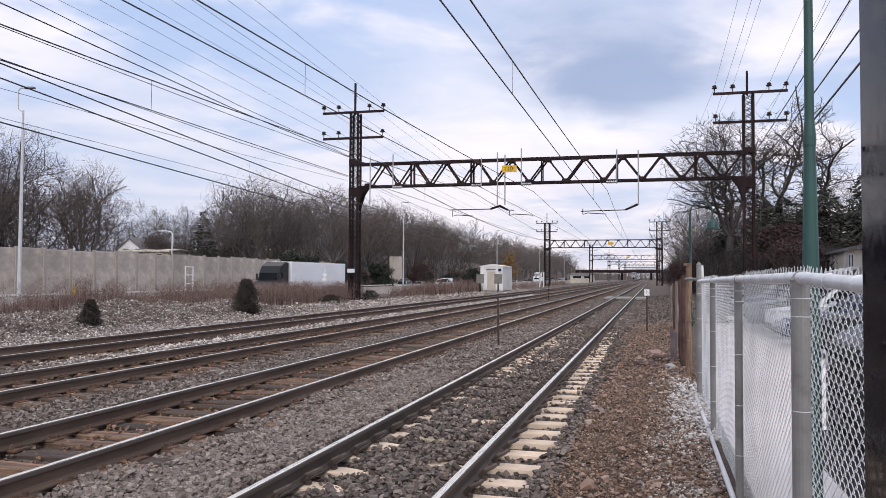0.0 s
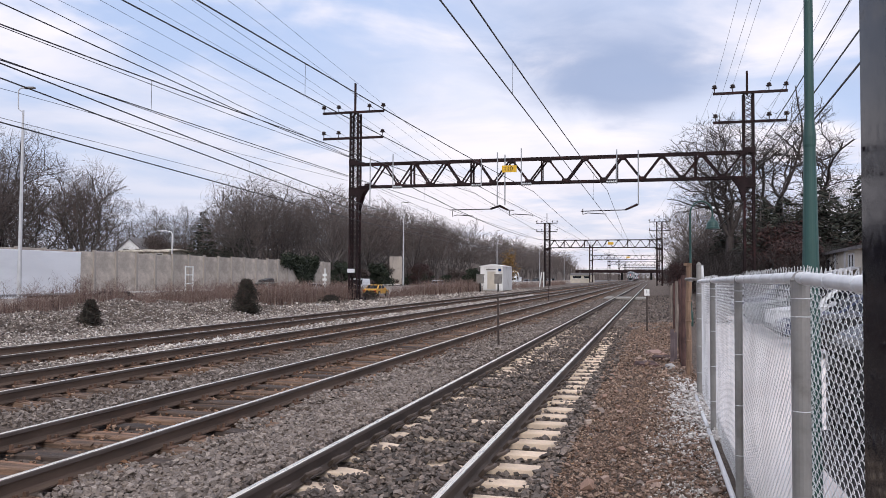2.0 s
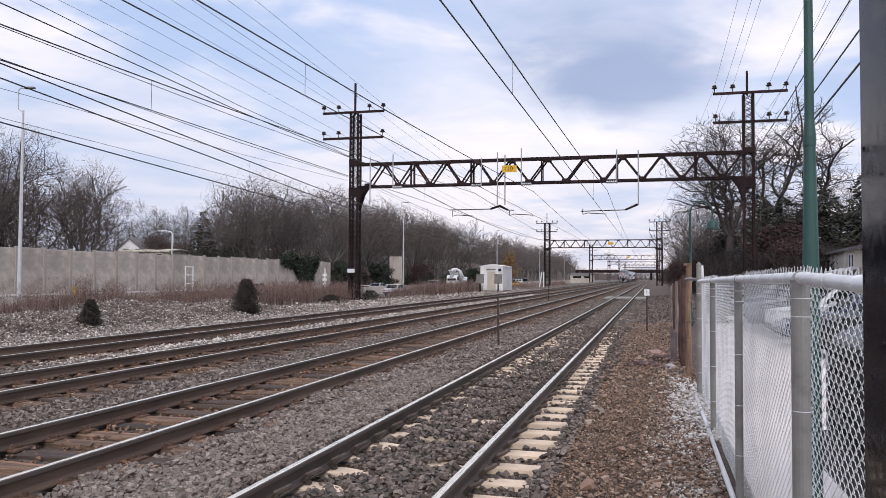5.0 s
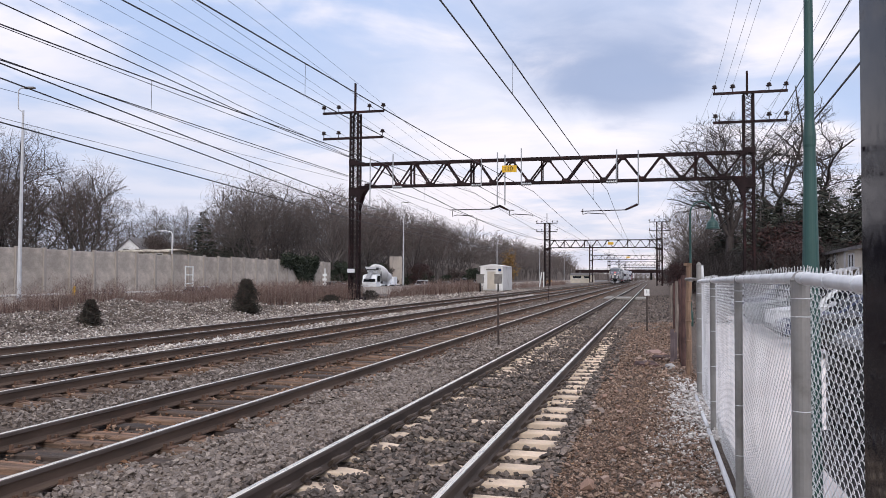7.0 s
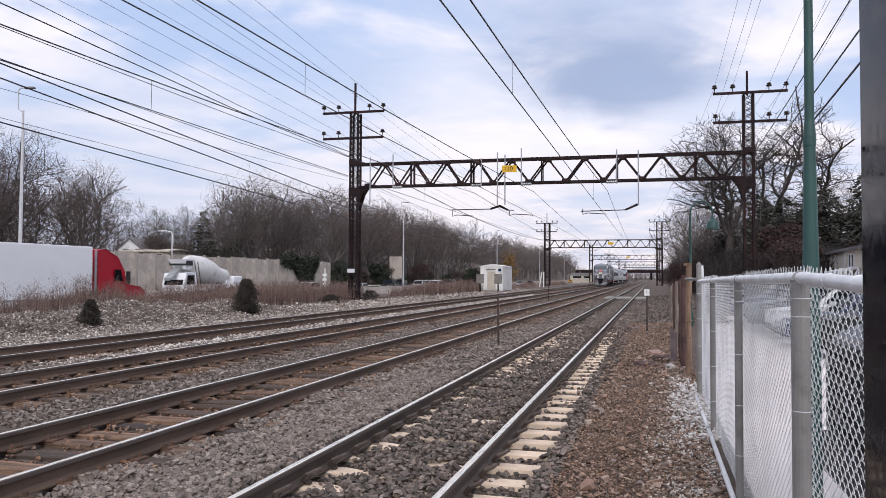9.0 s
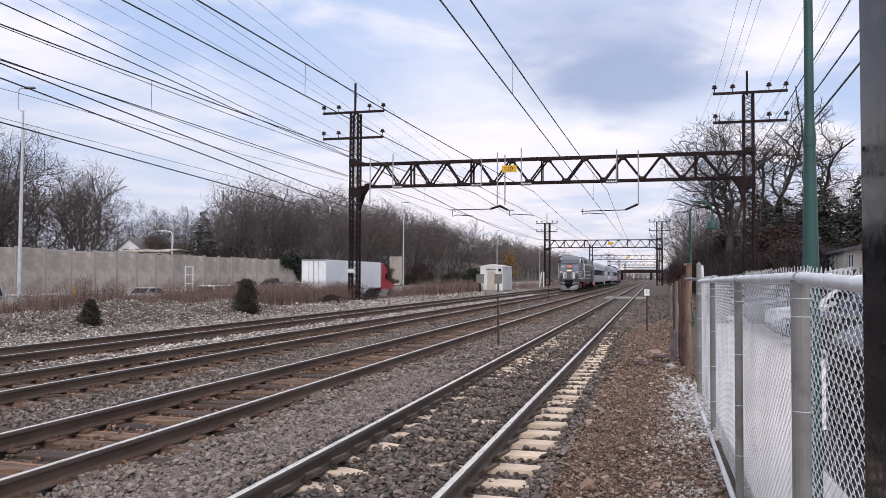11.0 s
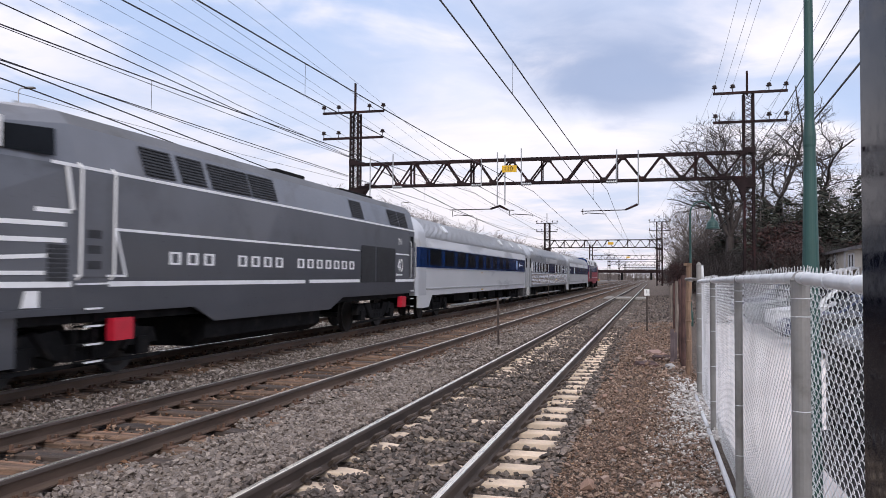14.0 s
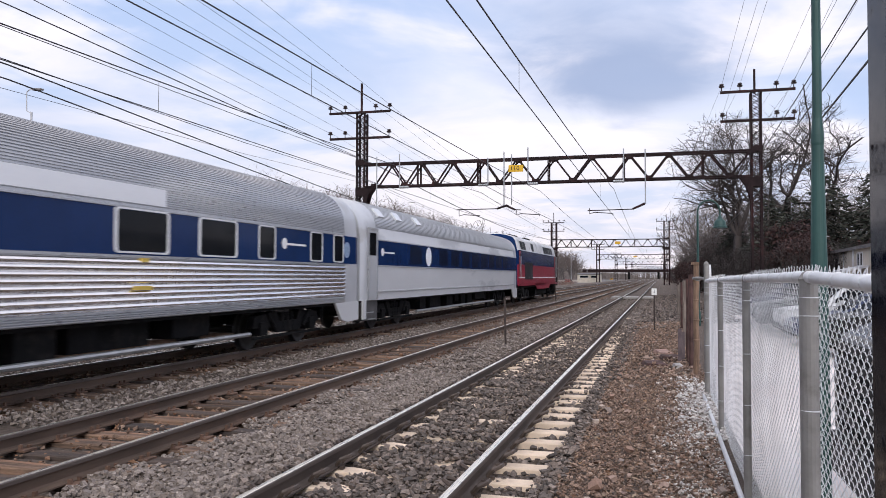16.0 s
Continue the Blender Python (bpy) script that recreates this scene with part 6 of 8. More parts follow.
def conifer_meshes(seed, h, r, whorls, droop=0.25):
    """A conifer of whorled boughs, each carrying rows of narrow hanging sprays."""
    rng = np.random.default_rng(seed)
    quads, sh = [], Shape().lathe([(0.22, -0.3), (0.16, h * 0.4), (0.03, h * 0.97)], 8)
    for k in range(whorls):
        w = (k + rng.uniform(0, 0.8)) / whorls
        z0, reach = h * (0.05 + 0.93 * w), r * (1.03 - w) ** 0.8
        for b in range(7 if w < 0.75 else 5):
            a, rch = rng.uniform(0, 6.283), reach * rng.uniform(0.6, 1.15)
            out = np.array([math.cos(a), math.sin(a), 0.0])
            lat = np.array([-out[1], out[0], 0.0])
            rise = rng.uniform(-droop, 0.12)
            if w < 0.8 and b % 2 == 0:
                sh.tube((0, 0, z0), tuple(out * rch * 0.9 + np.array([0, 0, z0 + rise * rch * 0.9])), 0.04, 0.01, 4, False)
            for i in range(max(3, int(rch * 5))):
                f = rng.uniform(0.15, 1.0)
                for sgn in (-1, 1):
                    c = out * rch * f + np.array([0, 0, z0 + rise * rch * f - 0.10 * f * f * rch])
                    d = out * rng.uniform(0.3, 0.9) + lat * sgn * rng.uniform(0.2, 0.9) + np.array([0, 0, rng.uniform(-0.5, 0.15)])
                    d /= np.linalg.norm(d)
                    u = np.cross(d, rng.normal(size=3))
                    u /= np.linalg.norm(u)
                    ln, wd = rng.uniform(0.3, 0.65), rng.uniform(0.05, 0.10)
                    quads.append((c - u * wd * 0.5, c + d * ln * 0.45 - u * wd, c + d * ln, c + d * ln * 0.5 + u * wd))
    return sh.mesh("trunk", [M_BARK], True), soup("crown", np.array(quads), 2, [(0, 1, 2, 3)], M_NEEDLE)


def broad_meshes(seed, h, r, n, m, size=0.2, slim=1.0):
    """A broad evergreen crown out of lumps, with gaps between them."""
    rng = np.random.default_rng(seed)
    lumps = []
    for k in range(26):
        z = rng.uniform(0.12, 0.95)
        a, q = rng.uniform(0, 6.28), rng.uniform(0.2, 1.0) * r * (1.1 - 0.75 * z)
        lumps.append((math.cos(a) * q, math.sin(a) * q, z * h, rng.uniform(0.10, 0.22) * h))
    lumps = np.array(lumps)

    def fill(k):
        i = rng.integers(0, len(lumps), k)
        u = rng.normal(size=(k, 3))
        u /= np.linalg.norm(u, axis=1, keepdims=True)
        return lumps[i, :3] + u * lumps[i, 3:4] * rng.uniform(0.35, 1.25, (k, 1)) * np.array([[1, 1, 0.75]])

    crown = soup("crown", leafy(rng, n, fill, size, slim), 2, [(0, 1, 2, 3)], m)
    sh = Shape().lathe([(0.28, -0.3), (0.2, h * 0.3), (0.05, h * 0.85)], 8)
    for x, y, z, q in lumps[::2]:
        sh.tube((0, 0, z * 0.5), (x * 0.8, y * 0.8, z), 0.07, 0.03, 5, False)
    return sh.mesh("trunk", [M_BARK], True), crown


def build_woods():
    rnd = random.Random(7)
    near = [bare_tree_meshes(100 + k, 14 + (k % 3), 4, 0.28, 0.014, open_=(0.5, 0.65, 0.8)[k % 3], crown=(0.30, 0.36, 0.40)[k % 3], wander=0.27, forks=((1, 2), (1, 2), (1, 2)), taper=0.87, stout=0.66, steps=(4, 9, 6, 4, 2)) for k in range(6)]
    mid = [bare_tree_meshes(200 + k, 13, 3, 0.24, 0.027, open_=0.6 + 0.1 * (k % 3), leaders=(4, 5), solid=1, crown=0.36 + 0.04 * (k % 3), forks=((2, 3), (2, 2, 3), (2,))) for k in range(6)]
    far = [bare_tree_meshes(250 + k, 13, 2, 0.24, 0.058, open_=0.7, leaders=(4, 6), solid=1, crown=0.4, forks=((3,), (2,), (2,))) for k in range(4)]
    lab = ["bare grey-brown winter tree in the wood beyond the highway", "slender bare winter tree with fine twigs"]
    # front rank beyond the wall, then deeper ranks
    count = 0
    for rank, (x0, x1, y0, y1, step, pool) in enumerate(((-62, -55, 42, 126, 4.8, near), (-78, -63, 48, 126, 3.8, mid), (-66, -54, 126, 240, 2.5, mid), (-96, -80, 70, 330, 12, far), (-66, -54, 240, 620, 8, far), (-95, -68, 130, 680, 11, far))):
        y = y0
        while y < y1:
            x = rnd.uniform(x0, x1)
            gap = (rank == 0 and (84 < y < 100)) or (rank < 2 and 0.60 < -x / y < 0.785)
            s = rnd.uniform(0.78, 1.18) * (0.5 if 0.575 < -x / y < 0.77 and y < 200 else 1.0) * (1.22 if y > 126 else 1.08 if y > 100 else 0.96)
            if not gap:
                place_tree(pool[rnd.randrange(len(pool))], lab[count % 2], pose(x, y + rnd.uniform(-2, 2), ground_z(x, y), 0, 0, rnd.uniform(0, 360)), "woodland trees", scale=s)
            count += 1
            y += step * rnd.uniform(0.7, 1.3)
    for k in range(6):
        x = -57.5 - 2.6 * k
        y = -x / (0.80 + 0.19 * ((k * 5) % 7) / 6)
        place_tree(near[k % 5], lab[k % 2], pose(x, y, ground_z(x, y), 0, 0, 77 * k), "woodland trees", scale=0.80 + 0.03 * (k % 4))
    # right of the line
    oak = [bare_tree_meshes(300 + k, 18.0, 4, 0.54, 0.019, bark=M_OAKTWIG, twig=M_OAKTWIG, open_=0.85, wander=0.36, leaders=(4, 5), crown=0.285, clear=0.38, forks=((1, 2), (1, 2, 2), (1, 2)), stout=0.73, taper=0.85, steps=(4, 10, 7, 4, 2)) for k in range(2)]
    for x, y, s, pool, k in ((6.6, 79, 0.90, oak, 0), (12.9, 80, 1.02, oak, 1), (12.5, 95, 0.9, near, 3), (8.7, 100, 0.85, mid, 0), (6.8, 96, 0.8, mid, 1), (6.4, 118, 0.95, mid, 2), (6.6, 140, 1.1, mid, 3), (6.5, 165, 1.2, mid, 0), (7.2, 195, 1.3, mid, 1), (7.8, 112, 0.9, near, 4), (10.5, 125, 0.8, mid, 1),
                             (8.2, 135, 0.72, mid, 2), (9.5, 150, 0.8, mid, 3), (8.7, 165, 0.75, mid, 0), (10.0, 180, 0.9, mid, 1), (9.2, 205, 0.9, mid, 2), (10.5, 230, 1.0, mid, 3), (9.0, 260, 1.0, mid, 0),
                             (8.0, 300, 1.0, far, 1), (9.0, 350, 1.0, far, 2), (9.0, 410, 1.0, far, 3), (18.0, 110, 0.95, mid, 0), (22.0, 100, 1.0, near, 1)):
        place_tree(pool[k], "bare spreading winter tree beside the railway", pose(x, y, -0.3, 0, 0, 40 * k + y), "trees beside the railway", scale=s)
    cons = [conifer_meshes(5, 11.0, 3.6, 34), conifer_meshes(6, 9.0, 3.0, 30)]
    hemlock = [conifer_meshes(21, 10.5, 4.4, 44, 0.45), conifer_meshes(22, 9.4, 4.0, 40, 0.5)]
    broad = [broad_meshes(8, 8.0, 3.8, 15000, M_NEEDLE, 0.10, 0.5), broad_meshes(9, 7.4, 3.8, 15000, M_DUSK, 0.10, 0.45)]
    for x, y, s, b in ((10.0, 82, 1.0, 0), (14.0, 80, 1.05, 0), (18.0, 82, 1.05, 0), (7.6, 92, 0.9, 1), (12.0, 84, 1.0, 1), (22.5, 88, 1.1, 0)):
        place_tree(broad[b], "broad dark evergreen behind the hemlocks", pose(x, y, -0.3, 0, 0, x * 50), "dark evergreens", scale=s)
    for x, y, s, b in ((8.7, 71, 0.86, 0), (11.0, 75, 1.0, 1), (12.8, 70, 1.0, 0), (14.6, 74, 1.06, 1), (16.4, 70, 1.0, 0), (18.6, 75, 1.08, 1), (21.5, 80, 1.1, 0), (9.8, 79, 0.95, 1), (7.2, 86, 0.8, 0), (24.5, 84, 1.1, 1)):
        place_tree(hemlock[b], "dense dark evergreen tree beside the railway", pose(x, y, -0.3, 0, 0, x * 50), "dark evergreens", scale=s)
    for x, y, s, b in ((-69, 112, 1.06, 0), (-72, 119, 0.85, 1), (-80, 112, 0.62, 1), (-66, 116.6, 1.05, 0), (-62.5, 112, 0.78, 1), (-86, 120, 0.7, 1), (-67.5, 122, 1.0, 0)):
        place_tree(cons[b], "dark pointed conifer among bare trees", pose(x, y, ground_z(x, y), 0, 0, x * 50), "conifers", scale=s)
    for x, y, s, b in ((-65.5, 114, 1.0, 0), (-76, 110, 0.95, 1), (-79, 113, 0.9, 1), (-73.5, 113, 0.8, 1)):
        place_tree(broad[b], "dense dark evergreen behind the noise wall", pose(x, y, ground_z(x, y), 0, 0, x * 40), "dark evergreens", scale=s)
    for k, (x, y, s) in enumerate(((-78, 120, 0.85), (-84, 121, 0.76), (-87, 119, 0.78), (-74, 125, 0.84), (-81, 127, 0.8), (-71, 127, 0.86), (-90, 128, 0.85))):
        place_tree(near[k % 6], lab[k % 2], pose(x, y, ground_z(x, y), 0, 0, 63 * k), "woodland trees", scale=s)
    russet = broad_meshes(12, 5.0, 3.6, 5500, M_RUSSET, 0.105, 0.7)
    for x, y, s in ((9.6, 64, 0.95), (11.2, 66, 1.0), (5.6, 92, 0.7), (5.2, 100, 0.85), (5.0, 118, 0.9), (4.6, 140, 0.9), (5.2, 160, 1.0), (16.0, 66, 0.95), (10.6, 70, 1.3), (5.4, 185, 1.0), (5.4, 215, 1.1), (-56, 128, 0.8), (-57, 150, 0.7), (-49.8, 168, 1.1)):
        place_tree(russet, "low oak with withered russet leaves", pose(x, y, ground_z(x, y) - 0.1, 0, 0, y * 31), "russet oaks", name="oak_shrub", scale=s)
    laurel = [broad_meshes(31, 3.4, 2.4, 2600, M_IVY, 0.15, 0.7), broad_meshes(32, 3.0, 2.2, 2600, M_DUSK, 0.14, 0.6)]
    for k in range(22):
        y = 122 + 7.5 * k + rnd.uniform(-2, 2)
        x = rnd.uniform(-55, -51)
        place_tree(laurel[k % 3 > 1], "dark evergreen shrub below the trees" if k % 3 < 2 else "dusky brown shrub below the trees", pose(x, y, ground_z(x, y) - 0.1, 0, 0, 70 * k), "laurels", name="shrub", scale=rnd.uniform(0.8, 1.6))
    place_tree(broad_meshes(15, 8.0, 1.3, 1300, M_GOLD, 0.16), "slim tree with last ochre leaves", pose(-37.6, 212, -1.0), "woodland trees", name="birch", scale=1.25)
    # undergrowth and far wood: countless stems
    rng = np.random.default_rng(3)

    def thicket(name, label, n, place, height, radius, fan, m, category="undergrowth", wide=0.3):
        p = place(n)
        h = height * rng.uniform(0.45, 1.0, n)
        segs_a, segs_b, r0 = [p], [p + np.stack([rng.normal(0, 0.10, n) * h, rng.normal(0, 0.10, n) * h, h], 1)], [np.full(n, radius)]
        for k in range(fan):
            w = rng.uniform(0.25, 0.95, (n, 1))
            a = p + (segs_b[0] - p) * w
            d = np.stack([rng.normal(0, wide, n), rng.normal(0, wide, n), rng.uniform(0.1, 0.45, n)], 1) * h[:, None] * 0.6
            segs_a.append(a), segs_b.append(a + d), r0.append(np.full(n, radius * 0.6))
        a, b, r = np.concatenate(segs_a), np.concatenate(segs_b), np.concatenate(r0)
        s = np.stack([rng.normal(size=len(a)), rng.normal(size=len(a)), np.zeros(len(a))], 1)
        s /= np.linalg.norm(s, axis=1, keepdims=True)
        t = np.cross(s, np.array([0, 0, 1.0]))
        v = np.stack([a + s * r[:, None], a - s * r[:, None] * 0.5 + t * r[:, None] * 0.9, a - s * r[:, None] * 0.5 - t * r[:, None] * 0.9, b], 1)
        tagged(part(name, soup(name, v, 2, [(0, 1, 3), (1, 2, 3)], m), None), label, category, kind="stuff")

    def strip(x0, x1, y0, y1, power=1.0):
        def f(n):
            x = rng.uniform(x0, x1, n)
            y = y0 + (y1 - y0) * rng.uniform(0, 1, n) ** power
            return np.stack([x, y, np.array([ground_z(a, b) for a, b in zip(x, y)]) - 0.05], 1)
        return f

    def wedge(x0, x1, a, b):
        def f(n):
            x = rng.uniform(x0, x1, n)
            y = -x / rng.uniform(a, b, n)
            return np.stack([x, y, np.array([ground_z(p, q) for p, q in zip(x, y)]) - 0.05], 1)
        return f

    thicket("undergrowth", "grey-brown thicket of bare saplings below the trees", 3600, strip(-76, -53.5, 44, 330, 1.3), 3.6, 0.022, 7, M_SAPLING, wide=0.5)
    thicket("undergrowth", "low bare scrub behind the noise wall", 260, wedge(-76, -62, 0.58, 0.79), 5.2, 0.03, 12, M_SAPLING, wide=0.5)
    thicket("undergrowth", "tall grey-brown saplings on the wooded slope", 700, strip(-74, -55, 125, 520, 1.3), 8.0, 0.04, 10, M_SAPLING, wide=0.45)
    thicket("undergrowth", "tall grey-brown saplings behind the noise wall", 220, wedge(-84, -60, 0.79, 1.02), 6.0, 0.022, 12, M_SAPLING, wide=0.5)
    thicket("undergrowth", "tall grey-brown saplings behind the noise wall", 220, wedge(-82, -56, 0.36, 0.55), 6.5, 0.025, 12, M_SAPLING, wide=0.5)
    thicket("far_woods", "distant bare woodland closing the view", 3600, strip(-125, -84, 40, 700, 1.2), 10.0, 0.10, 9, M_SAPLING, "woodland", 0.5)
    thicket("far_woods", "distant bare woodland beside the line", 1900, strip(5.6, 26, 95, 640, 1.4), 8.5, 0.05, 9, M_OAKTWIG, "woodland", 0.5)
    thicket("far_woods", "distant bare woodland across the line", 1500, strip(-90, 60, 690, 760), 11.0, 0.14, 6, M_TWIG, "woodland")
    thicket("undergrowth", "tall tangled bare scrub beside the line", 1100, strip(5.0, 10.0, 84, 250, 1.2), 8.0, 0.03, 12, M_OAKTWIG, wide=0.35)
    thicket("undergrowth", "tangled bare scrub behind the fence line", 5500, strip(4.8, 24, 60, 92), 4.5, 0.035, 6, M_OAKTWIG)
    # dry brush between ballast and highway
    def tufts(x0, x1, y0, y1, n_t, sd):
        def f(n):
            cx, cy = rng.uniform(x0, x1, n_t), y0 + (y1 - y0) * rng.uniform(0, 1, n_t)
            i = rng.integers(0, n_t, n)
            x = np.clip(cx[i] + rng.normal(0, sd, n), x0 - 0.8, x1 + 0.8)
            y = cy[i] + rng.normal(0, sd, n)
            return np.stack([x, y, np.array([ground_z(a, b) for a, b in zip(x, y)]) - 0.03], 1)
        return f

    weeds = "dry reddish-brown weeds between ballast and highway"
    thicket("dry_brush", weeds, 10000, tufts(-25.6, -22.6, 16, 40, 130, 0.55), 0.72, 0.0115, 4, M_DRY, "weeds", 0.35)
    thicket("dry_brush", "tall dry plumes above the weeds", 2600, tufts(-26.4, -22.8, 16, 46, 75, 0.26), 1.45, 0.0085, 8, M_DRY, "weeds", 0.3)
    thicket("dry_brush", weeds, 7500, tufts(-26.8, -23.2, 40, 63, 150, 0.55), 1.65, 0.014, 4, M_DRY, "weeds", 0.3)
    thicket("dry_brush", weeds, 700, tufts(-26.6, -22.5, 63, 78, 30, 0.5), 0.9, 0.012, 5, M_DRY, "weeds", 0.3)
    thicket("dry_brush", weeds, 6500, tufts(-26.0, -21.5, 76, 116, 90, 0.8), 1.75, 0.022, 4, M_DRY, "weeds", 0.35)
    thicket("dry_brush", "dry reddish-brown weeds beyond the white cabin", 1300, tufts(-30.0, -25.5, 128, 260, 100, 1.0), 1.7, 0.03, 5, M_DRY, "weeds")


build_woods()


def juniper(x, y, w, h, n, label):
    rng = np.random.default_rng(int(abs(x * 10) + y))

    def fill(m):
        z = rng.uniform(0, 1, m)
        rad = w / 2 * np.minimum(1, 0.55 + 2.2 * z) * np.clip(1.12 - z, 0, 1) ** 0.62 * np.sqrt(rng.uniform(0.25, 1, m))
        a = rng.uniform(0, 2 * np.pi, m)
        rad *= 1 + 0.3 * np.sin(3 * a + 9 * z) + 0.2 * np.sin(7 * a - 17 * z) + rng.uniform(-0.25, 0.45, m)
        return np.stack([np.cos(a) * rad, np.sin(a) * rad, z * h], 1)

    sb = thing("juniper_shrub", label, "shrub", pose(x, y, ground_z(x, y)), "junipers")
    part("foliage", soup("foliage", leafy(rng, n, fill, 0.085, 0.22), 2, [(0, 1, 2, 3)], M_SHRUB), None, sb)
    part("stem", Shape().tube((0, 0, -0.1), (0, 0, h * 0.7), 0.05, 0.02, 6), M_BARK, sb)


juniper(-18.7, 34.2, 1.1, 1.62, 6500, "dense dusky green juniper on the gravel bank")
juniper(-18.9, 23.6, 0.62, 0.9, 3500, "small dark juniper on the gravel bank")

juniper(-21.9, 52.0, 1.5, 0.6, 1500, "low dark shrub at the foot of the gantry tower")
juniper(-22.4, 61.5, 1.8, 0.75, 1500, "low dark shrub at the foot of the gantry tower")
juniper(-22.6, 58.9 - 5.2, 1.1, 0.5, 1000, "low dark shrub at the foot of the gantry tower")


def ivy():
    rng = np.random.default_rng(77)

    def fill(m):
        y = rng.uniform(0, 1, m)
        z = rng.uniform(0, 1, m)
        drop = 1 - (0.25 + 0.75 * np.exp(-((y - 0.62) / 0.26) ** 4))
        return np.stack([rng.normal(-49.75, 0.16, m), 101 + y * 11.5 + 0.5 * np.sin(z * 9), 4.35 - (1 - drop) * z ** 0.8 * 4.0 + rng.normal(0, 0.3, m)], 1)

    tagged(part("ivy", soup("ivy", leafy(rng, 7000, fill, 0.16), 2, [(0, 1, 2, 3)], M_IVY), None), "dark ivy hanging over the noise wall", "climber", kind="stuff")


ivy()
# ---------------------------------------------------------------- vehicles
def paint(name, col, rough=0.35):
    return mat(name, col, rough, 0.0, 0.06, 1.0, 30, 0.0, spec=0.4)


M_TYRE = mat("tyre rubber", (0.02, 0.02, 0.02), 0.85, 0, 0.2, 5, 40, 0.1)
M_RIM = mat("alloy rim", (0.35, 0.35, 0.36), 0.4, 0.8, 0.1, 5, 40, 0)
M_TAIL = mat("red tail lamp", (0.45, 0.02, 0.02), 0.25, 0, 0.1, bump=0)
M_CLEAR = mat("clear lamp lens", (0.75, 0.77, 0.78), 0.15, 0.2, 0.1, bump=0)
M_TRIM = mat("black plastic trim", (0.02, 0.02, 0.022), 0.6, 0, 0.2, bump=0)
STYLES = {
    # length, width, body outline (y, z), cabin base y0 y1, roof y0 y1, belt, roof height
    "sedan": (4.7, 0.90, [(0, 0.35), (0.02, 0.62), (0.25, 0.74), (1.35, 0.92), (3.75, 0.98), (4.55, 0.95), (4.7, 0.7), (4.68, 0.35)], (1.2, 4.25), (2.05, 3.35), 0.93, 1.43),
    "suv": (4.75, 0.94, [(0, 0.4), (0.02, 0.75), (0.2, 0.9), (1.3, 1.05), (4.5, 1.08), (4.72, 0.95), (4.75, 0.4)], (1.15, 4.68), (1.95, 4.45), 1.05, 1.72),
    "van": (5.6, 0.99, [(0, 0.4), (0.02, 0.8), (0.25, 1.0), (1.0, 1.15), (5.5, 1.2), (5.6, 1.0), (5.6, 0.4)], (0.95, 5.58), (1.75, 5.5), 1.15, 2.1),
    "lifted": (5.8, 1.0, [(0, 0.5), (0.0, 1.2), (0.08, 1.42), (0.3, 1.52), (1.6, 1.6), (5.7, 1.6), (5.8, 1.4), (5.8, 0.5)], (1.5, 4.0), (2.1, 3.75), 1.58, 2.15),
    "pickup": (5.7, 0.97, [(0, 0.45), (0.02, 0.85), (0.2, 1.0), (1.55, 1.12), (5.6, 1.15), (5.7, 1.0), (5.7, 0.45)], (1.5, 3.9), (2.1, 3.65), 1.12, 1.85),
}


